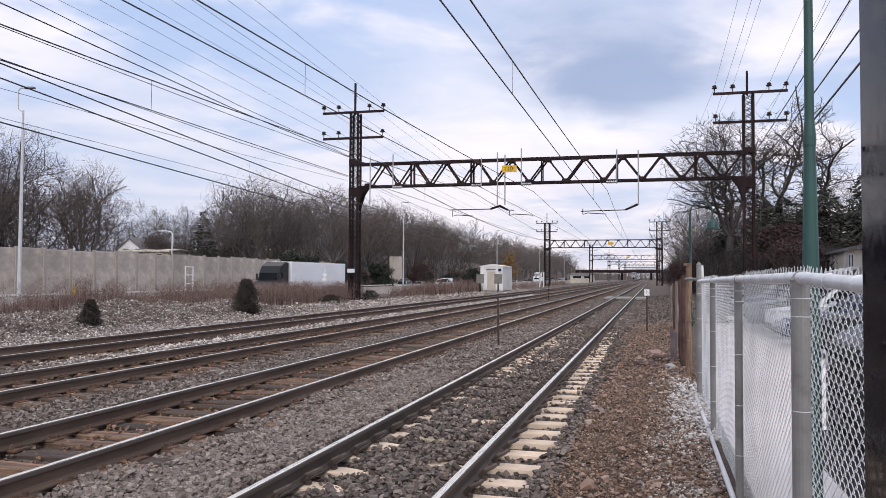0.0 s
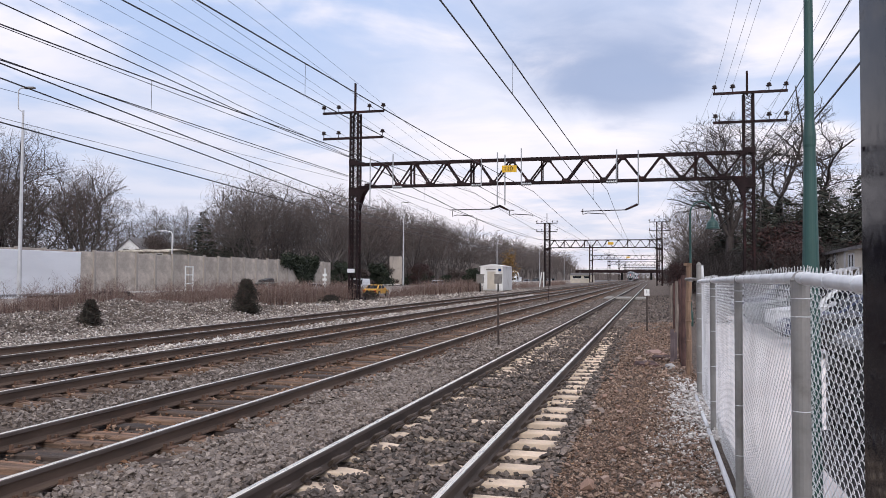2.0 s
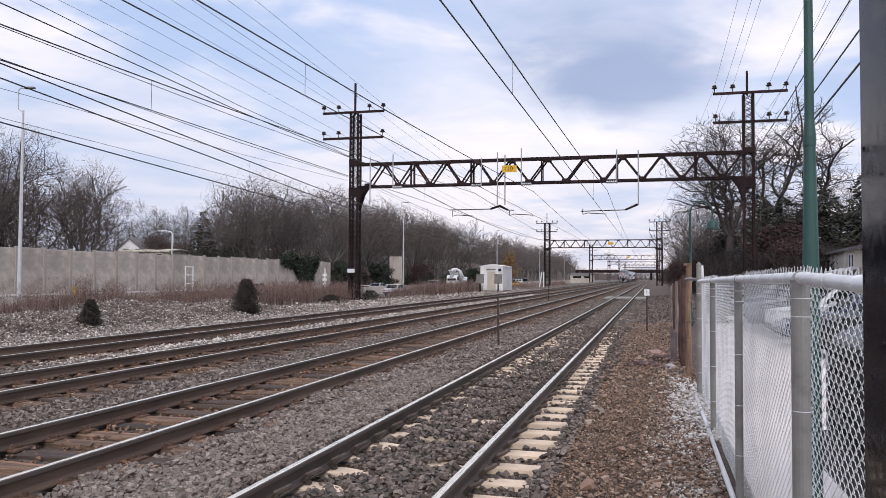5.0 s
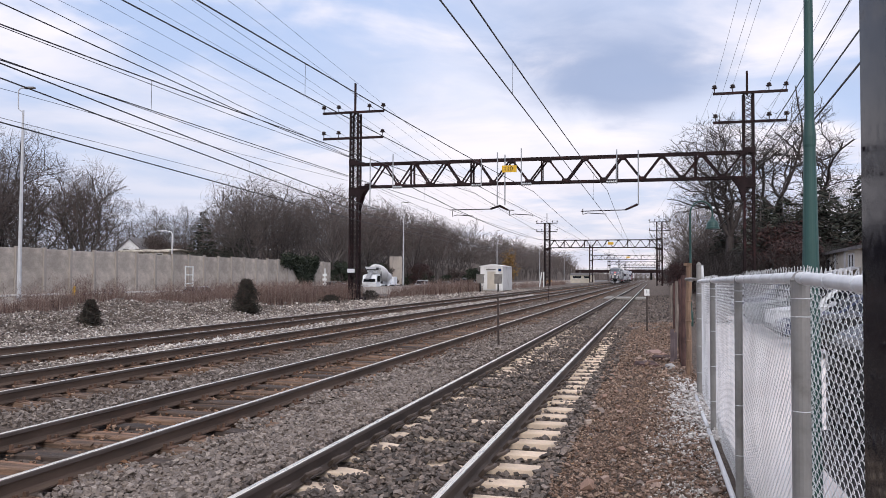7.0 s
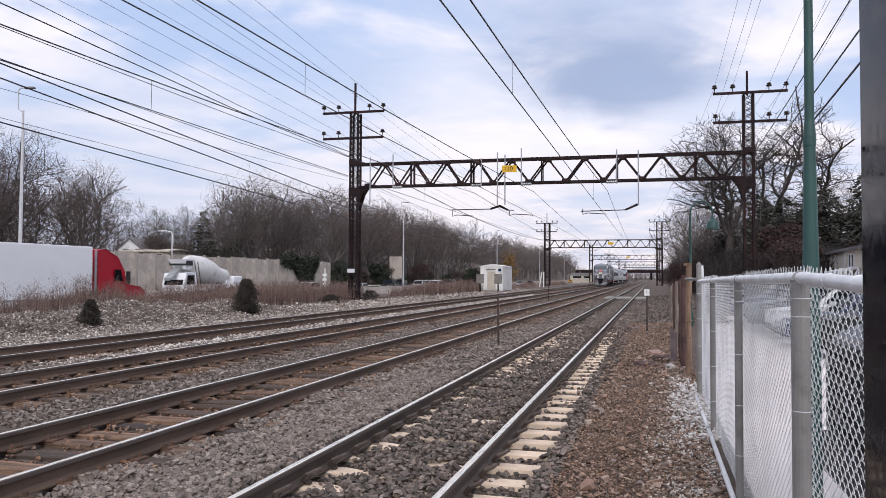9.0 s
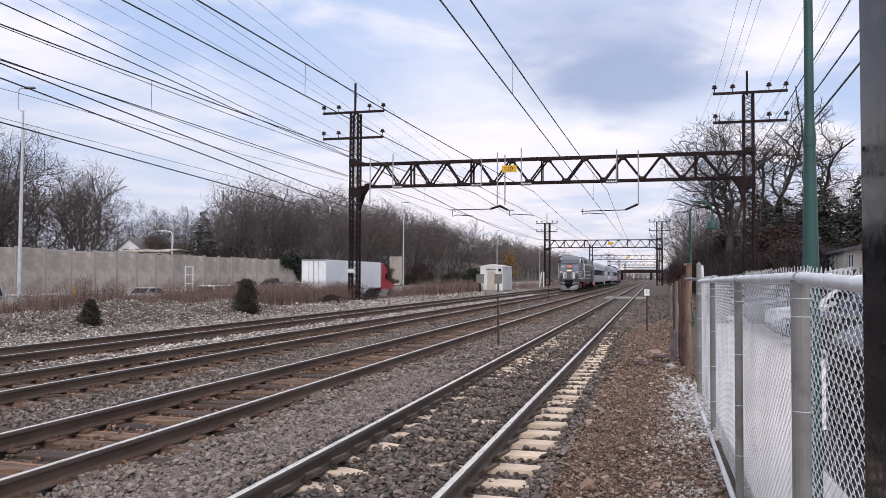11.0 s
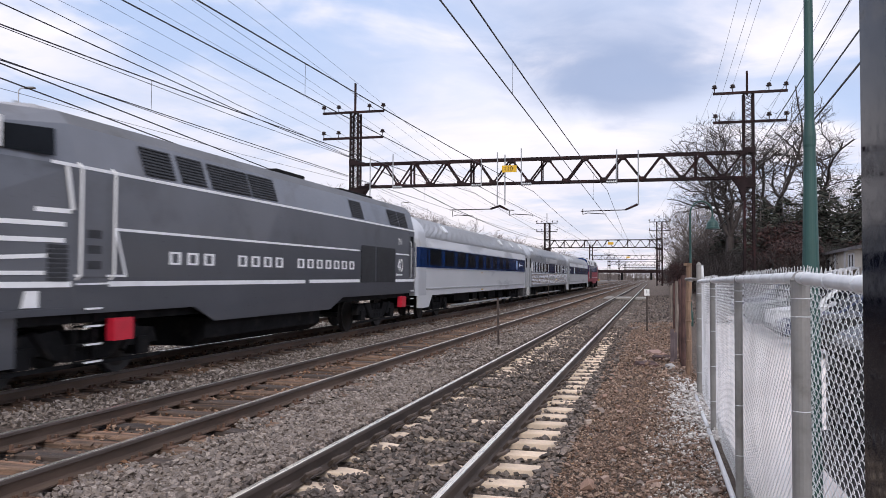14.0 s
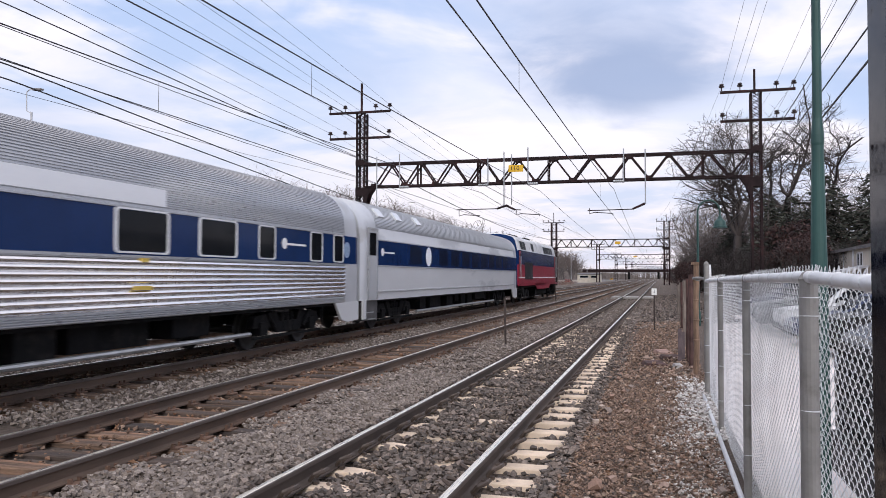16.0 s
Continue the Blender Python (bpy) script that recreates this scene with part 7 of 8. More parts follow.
def car(style, colour, label, at, roof_box=False, group="cars on the highway"):
    """A car that faces -y, its front bumper at y = 0."""
    length, w, outline, base, top, belt, high = STYLES[style]
    c = thing({"van": "van", "pickup": "pickup_truck", "lifted": "pickup_truck"}.get(style, "car"), label, style if style in ("van",) else "car", at, group)
    body = Shape()
    inner = [(y, z) for y, z in outline]
    body.loft([[(s * w * k, length / 2 + (y - length / 2) * (1 - 0.03 * (k < 1) * 0), z if z < 0.5 else z - dz) for y, z in inner] for s, k, dz in
               ((-1, 0.93, 0.06), (-1, 0.99, 0.015), (-1, 0.90, 0.0), (1, 0.90, 0.0), (1, 0.99, 0.015), (1, 0.93, 0.06))])
    part("body", body, colour, c, bevel=0.02)
    cab = Shape()
    k = 0.80
    lo = [(-w * 0.93, base[0]), (w * 0.93, base[0]), (w * 0.93, base[1]), (-w * 0.93, base[1])]
    hi = [(-w * k, top[0]), (w * k, top[0]), (w * k, top[1]), (-w * k, top[1])]
    cab.loft([[(x, y, belt - 0.05) for x, y in lo], [(x, y, high) for x, y in hi]])
    part("cabin", cab, colour, c, bevel=0.06)

    def face(a, b, q0, q1, h0, h1):
        """A pane on the cabin wall between two of its corners, shrunk and set proud."""
        A, B, C, D = [Vector((*lo[a], belt - 0.05)), Vector((*lo[b], belt - 0.05)), Vector((*hi[b], high)), Vector((*hi[a], high))]
        n = (B - A).cross(D - A).normalized()
        mid = (A + B + C + D) / 4
        if n.dot(mid - Vector((0, (base[0] + base[1]) / 2, mid.z))) < 0:
            n = -n

        def at_(s, t):
            return (A + (B - A) * s) * (1 - t) + (D + (C - D) * s) * t + n * 0.012
        return [at_(q0, h0), at_(q1, h0), at_(q1, h1), at_(q0, h1)]

    for a, b, cuts, name in ((0, 1, ((0.06, 0.94),), "windscreen"), (1, 2, ((0.05, 0.46), (0.50, 0.93)), "side_window"), (3, 0, ((0.07, 0.50), (0.54, 0.95)), "side_window"), (2, 3, ((0.08, 0.92),), "rear_window")):
        if style == "van" and name != "windscreen":
            if name == "rear_window":
                cuts = ((0.1, 0.9),)
            else:
                cuts = ((0.03, 0.22),) if a == 1 else ((0.78, 0.97),)
        for q0, q1 in cuts:
            part(name, Shape().add(face(a, b, q0, q1, 0.16, 0.88), [(0, 1, 2, 3)]), M_PANE, c)
    for y in (0.9, length - 1.0):
        for s in (-1, 1):
            wh = part("wheel", Shape().lathe([(0.20, 0.0), (0.31, 0.0), (0.345, 0.03), (0.345, 0.19), (0.31, 0.22), (0.2, 0.22)], 18, axis="x"), M_TYRE, c, at=pose(s * (w - 0.11) - 0.11, y, 0.345))
            part("rim", Shape().lathe([(0.03, -0.004), (0.19, 0.0), (0.205, 0.02), (0.205, 0.20), (0.19, 0.22), (0.03, 0.224)], 14, axis="x"), M_RIM, wh)
    zl = {"sedan": 0.62, "lifted": 1.2}.get(style, 0.82)
    for s in (-1, 1):
        part("headlight", Shape().box(*sorted((s * w * 0.55, s * w * 0.9)), -0.012, 0.12, zl - 0.07, zl + 0.07), M_CLEAR, c)
        part("tail_light", Shape().box(*sorted((s * w * 0.6, s * w * 0.92)), length - 0.1, length + 0.012, zl, zl + 0.16), M_TAIL, c)
        part("mirror", Shape().box(*sorted((s * w * 0.95, s * (w + 0.16))), base[0] + 0.5, base[0] + 0.62, belt, belt + 0.14), colour, c)
    part("bumper", Shape().box(-w * 0.9, w * 0.9, -0.03, 0.2, 0.3, 0.48), M_TRIM, c)
    part("bumper", Shape().box(-w * 0.9, w * 0.9, length - 0.2, length + 0.03, 0.3, 0.48), M_TRIM, c)
    if style == "pickup":
        part("bed", Shape().box(-w * 0.8, w * 0.8, 4.0, 5.55, 1.0, 1.165), M_TRIM, c)
    if style == "lifted":
        gr = Shape().box(-0.72, 0.72, -0.03, 0.05, 0.62, 1.38)
        part("grille", gr, M_TRIM, c, "black slatted grille")
        for k in range(5):
            part("grille_bar", Shape().box(-0.66, 0.66, -0.05, -0.03, 0.70 + 0.14 * k, 0.74 + 0.14 * k), M_UNDER, c)
        part("skid_plate", Shape().box(-0.8, 0.8, -0.08, 0.1, 0.32, 0.62), M_TRIM, c)
    if roof_box:
        part("roof_box", Shape().loft([[(-0.4, 1.9, high + 0.1), (0.4, 1.9, high + 0.1), (0.36, 2.0, high + 0.28), (-0.36, 2.0, high + 0.28)],
                                       [(-0.45, 3.6, high + 0.1), (0.45, 3.6, high + 0.1), (0.42, 3.6, high + 0.46), (-0.42, 3.6, high + 0.46)],
                                       [(-0.45, 4.1, high + 0.1), (0.45, 4.1, high + 0.1), (0.38, 4.0, high + 0.42), (-0.38, 4.0, high + 0.42)]]), M_TRIM, c)
        for y in (2.3, 3.5):
            part("roof_bar", Shape().box(-0.7, 0.7, y, y + 0.06, high, high + 0.1), M_TRIM, c)
    return c


def truck_wheels(parent, ys, w=1.2, r=0.5):
    for y in ys:
        for s in (-1, 1):
            wh = part("wheel", Shape().lathe([(0.28, 0.0), (0.46, 0.0), (r, 0.05), (r, 0.38), (0.46, 0.42), (0.28, 0.42)], 20, axis="x"), M_TYRE, parent, at=pose(s * (w - 0.21) - 0.21, y, r))
            part("rim", Shape().lathe([(0.05, 0.02), (0.28, -0.004), (0.28, 0.424), (0.05, 0.40)], 14, axis="x"), M_RIM, wh)


def semi(colour, label, at):
    """Articulated lorry facing -y: trailer front at y = 0."""
    t = thing("semi_truck", label, "truck", at)
    white = M_TRAILER
    part("trailer", Shape().box(-1.29, 1.29, 0, 16.15, 1.12, 4.08), white, t, "white box trailer", bevel=0.03)
    part("side_rail", Shape().box(-1.31, 1.31, 0.0, 16.16, 1.08, 1.2), M_ALU, t)
    part("rear_frame", Shape().box(-1.3, 1.3, 16.13, 16.2, 1.1, 1.25).box(-1.3, 1.3, 16.13, 16.2, 3.95, 4.09).box(-0.04, 0.04, 16.14, 16.22, 1.2, 4.0), M_ALU, t)
    for s in (-1, 1):
        part("tail_light", Shape().box(s * 0.9 - 0.12, s * 0.9 + 0.12, 16.16, 16.2, 0.95, 1.05), M_TAIL, t)
        part("door_bar", Shape().box(s * 0.5 - 0.02, s * 0.5 + 0.02, 16.15, 16.19, 1.3, 3.9), M_ALU, t)
        part("landing_leg", Shape().box(s * 0.8 - 0.06, s * 0.8 + 0.06, 2.6, 2.75, 0.25, 1.1), M_TRIM, t)
        part("side_skirt", Shape().box(s * 1.27 - 0.015, s * 1.27 + 0.015, 4.2, 11.2, 0.35, 1.1), M_TRAILER, t)
    part("mud_bar", Shape().box(-1.1, 1.1, 16.0, 16.1, 0.5, 0.62), M_TRIM, t)
    part("trailer_frame", Shape().box(-0.5, 0.5, 0.5, 16.0, 0.9, 1.12), M_TRIM, t)
    truck_wheels(t, (13.2, 14.5))
    # tractor: sleeper with a raked roof fairing and a sloping bonnet
    cab = Shape()
    side = [(-0.6, 0.9), (-0.6, 3.95), (-1.3, 4.0), (-2.4, 3.55), (-3.0, 2.75), (-3.25, 1.95), (-4.6, 1.75), (-5.15, 1.45), (-5.25, 0.55), (-4.6, 0.5), (-3.4, 0.6)]
    cab.loft([[(s * 1.22 * k, y, z) for y, z in side] for s, k in ((-1, 0.93), (-1, 1.0), (1, 1.0), (1, 0.93))])
    part("cab", cab, colour, t, bevel=0.08)
    part("windscreen", Shape().add([(-1.0, -3.02, 2.80), (1.0, -3.02, 2.80), (1.08, -3.28, 2.02), (-1.08, -3.28, 2.02)], [(0, 1, 2, 3)]), M_PANE, t)
    for s in (-1, 1):
        x = s * 1.225
        part("side_window", Shape().add([(x, -2.85, 2.1), (x, -2.05, 2.1), (x, -2.05, 2.8), (x, -2.6, 2.8)], [(0, 1, 2, 3)]), M_PANE, t)
        part("mirror", Shape().box(*sorted((s * 1.28, s * 1.5)), -3.15, -3.0, 1.95, 2.7), M_TRIM, t)
        part("headlight", Shape().box(s * 0.95 - 0.2, s * 0.95 + 0.2, -5.22, -5.0, 0.95, 1.2), M_CLEAR, t)
        part("step_tank", Shape().box(*sorted((s * 0.8, s * 1.22)), -2.9, -0.9, 0.45, 0.95), M_ALU, t, bevel=0.05)
        part("exhaust_pipe", Shape().tube((s * 1.15, -0.45, 1.2), (s * 1.15, -0.45, 3.9), 0.07, n=8), M_ALU, t)
    part("grille", Shape().box(-0.6, 0.6, -5.27, -5.1, 0.75, 1.5), M_ALU, t)
    part("bumper", Shape().box(-1.2, 1.2, -5.35, -5.05, 0.35, 0.7), M_ALU, t)
    part("chassis", Shape().box(-0.5, 0.5, -4.8, 3.4, 0.6, 0.95), M_TRIM, t)
    truck_wheels(t, (-4.2, 0.9, 2.2))
    return t


def mixer_truck(label, at):
    """Front-discharge concrete mixer facing -y."""
    t = thing("mixer_truck", label, "truck", at)
    part("chassis", Shape().box(-0.5, 0.5, 0.3, 10.2, 0.75, 1.1), M_TRIM, t)
    axis = []
    for k in range(15):
        w = k / 14
        r = 1.25 * math.sin(min(1, 0.22 + w * 1.0) * math.pi * 0.86) ** 0.55 if w > 0.02 else 0.55
        axis.append((max(0.4, r), w * 6.6))
    dr = Shape().lathe(axis, 24)
    part("drum", dr, M_DRUM, t, "white mixing drum", smooth=True, at=pose(0, 2.0, 3.35, -99, 0, 0))
    # solid black block stands in for the shaded hollow of the hopper
    part("hopper_mouth", Shape().box(-0.92, 0.92, 0.85, 1.75, 3.35, 3.78), M_TRIM, t, "black block for the shade inside the hopper")
    for s in (-1, 1):
        part("ladder", Shape().tube((s * 1.2, 2.3, 1.2), (s * 1.0, 1.9, 3.7), 0.04, n=6).tube((s * 1.2, 2.8, 1.2), (s * 1.0, 2.4, 3.7), 0.04, n=6), M_TRIM, t)
    part("hopper", Shape().loft([[(-0.6, 1.2, 3.0), (0.6, 1.2, 3.0), (0.6, 2.0, 3.0), (-0.6, 2.0, 3.0)], [(-0.9, 0.6, 3.9), (0.9, 0.6, 3.9), (0.9, 2.1, 3.9), (-0.9, 2.1, 3.9)]]), M_TRAILER, t)
    part("chute", Shape().loft([[(-0.35, 0.9, 3.0), (0.35, 0.9, 3.0), (0.35, 0.9, 3.25), (-0.35, 0.9, 3.25)], [(-0.3, -0.8, 2.0), (0.3, -0.8, 2.0), (0.3, -0.8, 2.2), (-0.3, -0.8, 2.2)]]), M_ALU, t)
    cab = Shape().loft([[(s * 1.15 * k, y, z) for y, z in ((0.3, 0.6), (0.1, 1.5), (0.45, 2.65), (1.9, 2.75), (2.1, 0.6))] for s, k in ((-1, 0.93), (-1, 1), (1, 1), (1, 0.93))])
    part("cab", cab, M_TRAILER, t, bevel=0.05)
    part("windscreen", Shape().add([(-0.95, 0.13, 1.6), (0.95, 0.13, 1.6), (0.9, 0.42, 2.55), (-0.9, 0.42, 2.55)], [(0, 1, 2, 3)]), M_PANE, t)
    for s in (-1, 1):
        part("side_window", Shape().add([(s * 1.156, 0.4, 1.65), (s * 1.156, 1.7, 1.65), (s * 1.156, 1.7, 2.5), (s * 1.156, 0.6, 2.5)], [(0, 1, 2, 3)]), M_PANE, t)
        part("fender", Shape().prism_x([(2.0, 0.95), (2.3, 1.25), (3.6, 1.25), (3.9, 0.95), (3.6, 1.1), (2.3, 1.1)], *sorted((s * 0.75, s * 1.22))), M_TRAILER, t)
        part("fender", Shape().prism_x([(6.2, 0.95), (6.5, 1.3), (9.3, 1.3), (9.6, 0.95), (9.3, 1.15), (6.5, 1.15)], *sorted((s * 0.75, s * 1.22))), M_TRAILER, t)
    part("engine_box", Shape().box(-1.0, 1.0, 8.9, 10.6, 1.1, 2.4), M_TRAILER, t, bevel=0.1)
    part("pedestal", Shape().box(-0.7, 0.7, 8.0, 8.6, 1.1, 2.2).box(-0.8, 0.8, 2.2, 2.6, 1.1, 2.6), M_TRAILER, t)
    truck_wheels(t, (3.0, 5.0, 7.2, 8.5))
    return t


M_DRUM = mat("off-white drum enamel", (0.70, 0.69, 0.67), 0.5, 0, 0.08, 0.8, 20, 0.02, stain=(0.5, 0.48, 0.46), stain_scale=0.8)
M_TRAILER = mat("white trailer sheet", (0.88, 0.89, 0.91), 0.45, 0, 0.04, 0.5, 20, 0.02, stain=(0.82, 0.83, 0.85), stain_scale=0.4, stretch=(1, 0.3, 1))
P_WHITE, P_SILVER, P_GREY, P_BLACK = paint("white car enamel", (0.75, 0.76, 0.77)), paint("silver car enamel", (0.42, 0.43, 0.45)), paint("grey-green car enamel", (0.12, 0.14, 0.14)), paint("black car enamel", (0.012, 0.013, 0.015), 0.2)
P_RED, P_YELLOW, P_TRUCKRED, P_TRUCKBLACK = paint("red car enamel", (0.40, 0.03, 0.03)), paint("yellow car enamel", (0.68, 0.36, 0.04)), paint("crimson truck enamel", (0.42, 0.012, 0.03)), paint("black truck enamel", (0.008, 0.009, 0.012))
P_SAGE = paint("pale grey-green car enamel", (0.30, 0.35, 0.32))
TRAFFIC = []


def drives(ob, lane, t, y, speed, away=False):
    """Note that ob passes y (its front) at t seconds in the given lane."""
    TRAFFIC.append((ob, lane, t, y, speed, away))


AT = pose(0, 0, 0)
drives(semi(P_TRUCKBLACK, "black tractor with a long white box trailer", AT), -40.8, 0.0, 82.5, 25.2)
drives(semi(P_TRUCKRED, "crimson tractor with a long white box trailer", AT), -32.2, 9.0, 38.7, 24.8, True)
drives(mixer_truck("white front-discharge concrete mixer truck", AT), -41.2, 9.0, 62.0, 25.2)
for style, colour, label, lane, t, y, away, box in (
        ("suv", P_SAGE, "pale grey-green estate car with a black roof box", -41.0, 3.0, 51.3, False, True),
        ("van", P_WHITE, "white panel van on the highway", -41.0, 4.0, 54.5, False, False),
        ("sedan", P_SILVER, "silver saloon car on the highway", -44.0, 0.0, 146.0, False, False),
        ("pickup", P_WHITE, "white pickup truck on the highway", -44.0, 3.0, 87.0, False, False),
        ("suv", P_SILVER, "silver sport utility car on the highway", -41.0, 3.0, 123.0, False, False),
        ("sedan", P_SILVER, "silver saloon car on the highway", -44.0, 8.5, 68.0, False, False),
        ("sedan", P_YELLOW, "yellow taxi saloon on the highway", -33.0, 2.0, 95.0, True, False),
        ("sedan", P_BLACK, "black saloon car on the highway", -33.0, 4.0, 96.0, True, False),
        ("sedan", P_SILVER, "silver saloon car on the highway", -32.0, 2.5, 37.0, True, False),
        ("sedan", P_SILVER, "silver saloon car on the highway", -41.0, 7.5, 50.5, False, False),
        ("suv", P_SILVER, "silver sport utility car on the highway", -41.0, 6.5, 150.0, False, False),
        ("sedan", P_RED, "red saloon car on the highway", -33.0, 7.92, 95.0, True, False),
        ("sedan", P_BLACK, "black saloon car on the highway", -33.0, 7.70, 95.0, True, False),
        ("suv", P_GREY, "dark grey-green sport utility car on the highway", -41.0, 8.5, 57.3, False, False),
        ("suv", P_SILVER, "silver sport utility car on the highway", -41.0, 9.0, 141.0, False, False),
        ("sedan", P_WHITE, "white saloon car on the highway", -44.0, 9.0, 160.0, False, False),
        ("sedan", P_SILVER, "silver saloon car on the highway", -41.0, 11.3, 48.0, False, False),
        ("pickup", P_BLACK, "black pickup truck on the highway", -44.0, 11.3, 70.0, False, False),
        ("suv", P_SILVER, "silver sport utility car on the highway", -41.0, 12.5, 48.5, False, False),
        ("suv", P_BLACK, "black sport utility car on the highway", -44.0, 12.5, 46.0, False, True),
        ("suv", P_WHITE, "white sport utility car on the highway", -41.0, 12.5, 59.8, False, False),
        ("suv", P_WHITE, "white sport utility car on the highway", -33.0, 12.5, 96.0, True, False),
        ("pickup", P_BLACK, "black pickup truck on the highway", -41.0, 13.0, 58.0, False, False),
        ("sedan", P_WHITE, "white saloon car on the highway", -44.0, 13.5, 58.5, False, False)):
    drives(car(style, colour, label, AT, box), lane, t, y, 34.0 if colour == P_YELLOW else 25.0, away)
# parked behind the fence
P_BLUE = paint("dark blue car enamel", (0.02, 0.035, 0.09))
for style, colour, label, x, y, turn in (("lifted", P_BLACK, "tall black pickup truck parked nose-in at the fence", 1.42, 6.45, -90),
                                         ("suv", P_BLACK, "black sport utility car parked behind the fence", 3.5, 21.0, -90), ("sedan", P_BLUE, "dark blue saloon parked behind the fence", 3.4, 24.0, -90),
                                         ("suv", P_WHITE, "white sport utility car parked behind the fence", 3.5, 26.9, -90), ("sedan", P_BLACK, "black saloon parked behind the fence", 3.3, 29.8, -90),
                                         ("suv", P_GREY, "grey sport utility car parked behind the fence", 3.5, 32.7, -90), ("sedan", P_SILVER, "silver saloon parked behind the fence", 3.4, 35.6, -90),
                                         ("suv", P_BLUE, "dark blue sport utility car parked behind the fence", 3.5, 38.6, -90)):
    car(style, colour, label, pose(x, y, -0.18, 0, 0, turn), group="parked cars")


# ---------------------------------------------------------------- cabin, poles, houses
M_CABIN = mat("off-white cabin sheet", (0.80, 0.785, 0.765), 0.6, 0, 0.06, 0.8, 30, 0.05, stain=(0.6, 0.58, 0.55), stretch=(1, 1, 0.4))
M_BOX = mat("weathered grey cabinet", (0.22, 0.20, 0.185), 0.7, 0.1, 0.15, 3, 30, 0.1)
M_HOUSE = mat("white clapboard", (0.72, 0.72, 0.73), 0.7, 0, 0.06, 1, 30, 0.1, stretch=(1, 1, 8))
M_CREAM = mat("cream stucco", (0.56, 0.50, 0.42), 0.9, 0, 0.1, 1, 30, 0.1)
M_ROOF = mat("grey shingle roof", (0.16, 0.15, 0.15), 0.9, 0, 0.25, 2, 20, 0.3)
M_SIGN = mat("white sign plate", (0.78, 0.78, 0.76), 0.5, 0, 0.05, bump=0)
M_BROWN = mat("brown weathered stake", (0.06, 0.045, 0.04), 0.9, 0, 0.3, 4, 40, 0.2)


def build_cabin():
    c = thing("signal_cabin", "off-white equipment cabin with a shallow gabled roof", "cabin", pose(0, 0, 0))
    x0, x1, y0, y1, z0, z1 = -21.05, -18.2, 98.0, 104.8, -0.05, 2.95
    part("body", Shape().box(x0, x1, y0, y1, z0, z1), M_CABIN, c, bevel=0.02)
    part("roof", Shape().prism_y([(x0 - 0.12, z1), (x1 + 0.12, z1), (x1 + 0.12, z1 + 0.06), ((x0 + x1) / 2, z1 + 0.32), (x0 - 0.12, z1 + 0.06)], y0 - 0.12, y1 + 0.12), M_CABIN, c)
    part("door", Shape().box(x0 + 0.9, x0 + 1.95, y0 - 0.03, y0, 0.1, 2.35), M_CREAM, c)
    part("vent", Shape().box(x0 + 0.75, x0 + 1.95, y0 - 0.05, y0, 2.5, 2.68), M_BOX, c)
    part("emblem", Shape().box(x1 - 0.55, x1 - 0.2, y0 - 0.02, y0, 2.35, 2.7), M_BLUE, c, "small blue emblem plate")
    part("plinth", Shape().box(x0 + 0.15, x1 - 0.15, y0 + 0.15, y1 - 0.15, -0.35, z0), M_CONC, c)
    for x, y in ((-20.6, 95.8), (-18.2, 95.0)):
        b = thing("equipment_box", "grey weathered equipment box on a post", "cabinet", group="lineside boxes")
        part("case", Shape().box(x - 0.42, x + 0.42, y - 0.25, y + 0.25, 0.85, 1.95), M_BOX, b, bevel=0.03)
        part("hood", Shape().box(x - 0.48, x + 0.48, y - 0.3, y + 0.3, 1.95, 2.0), M_BOX, b)
        part("post", Shape().box(x - 0.07, x + 0.07, y - 0.07, y + 0.07, -0.35, 0.85), M_UNDER, b)


build_cabin()


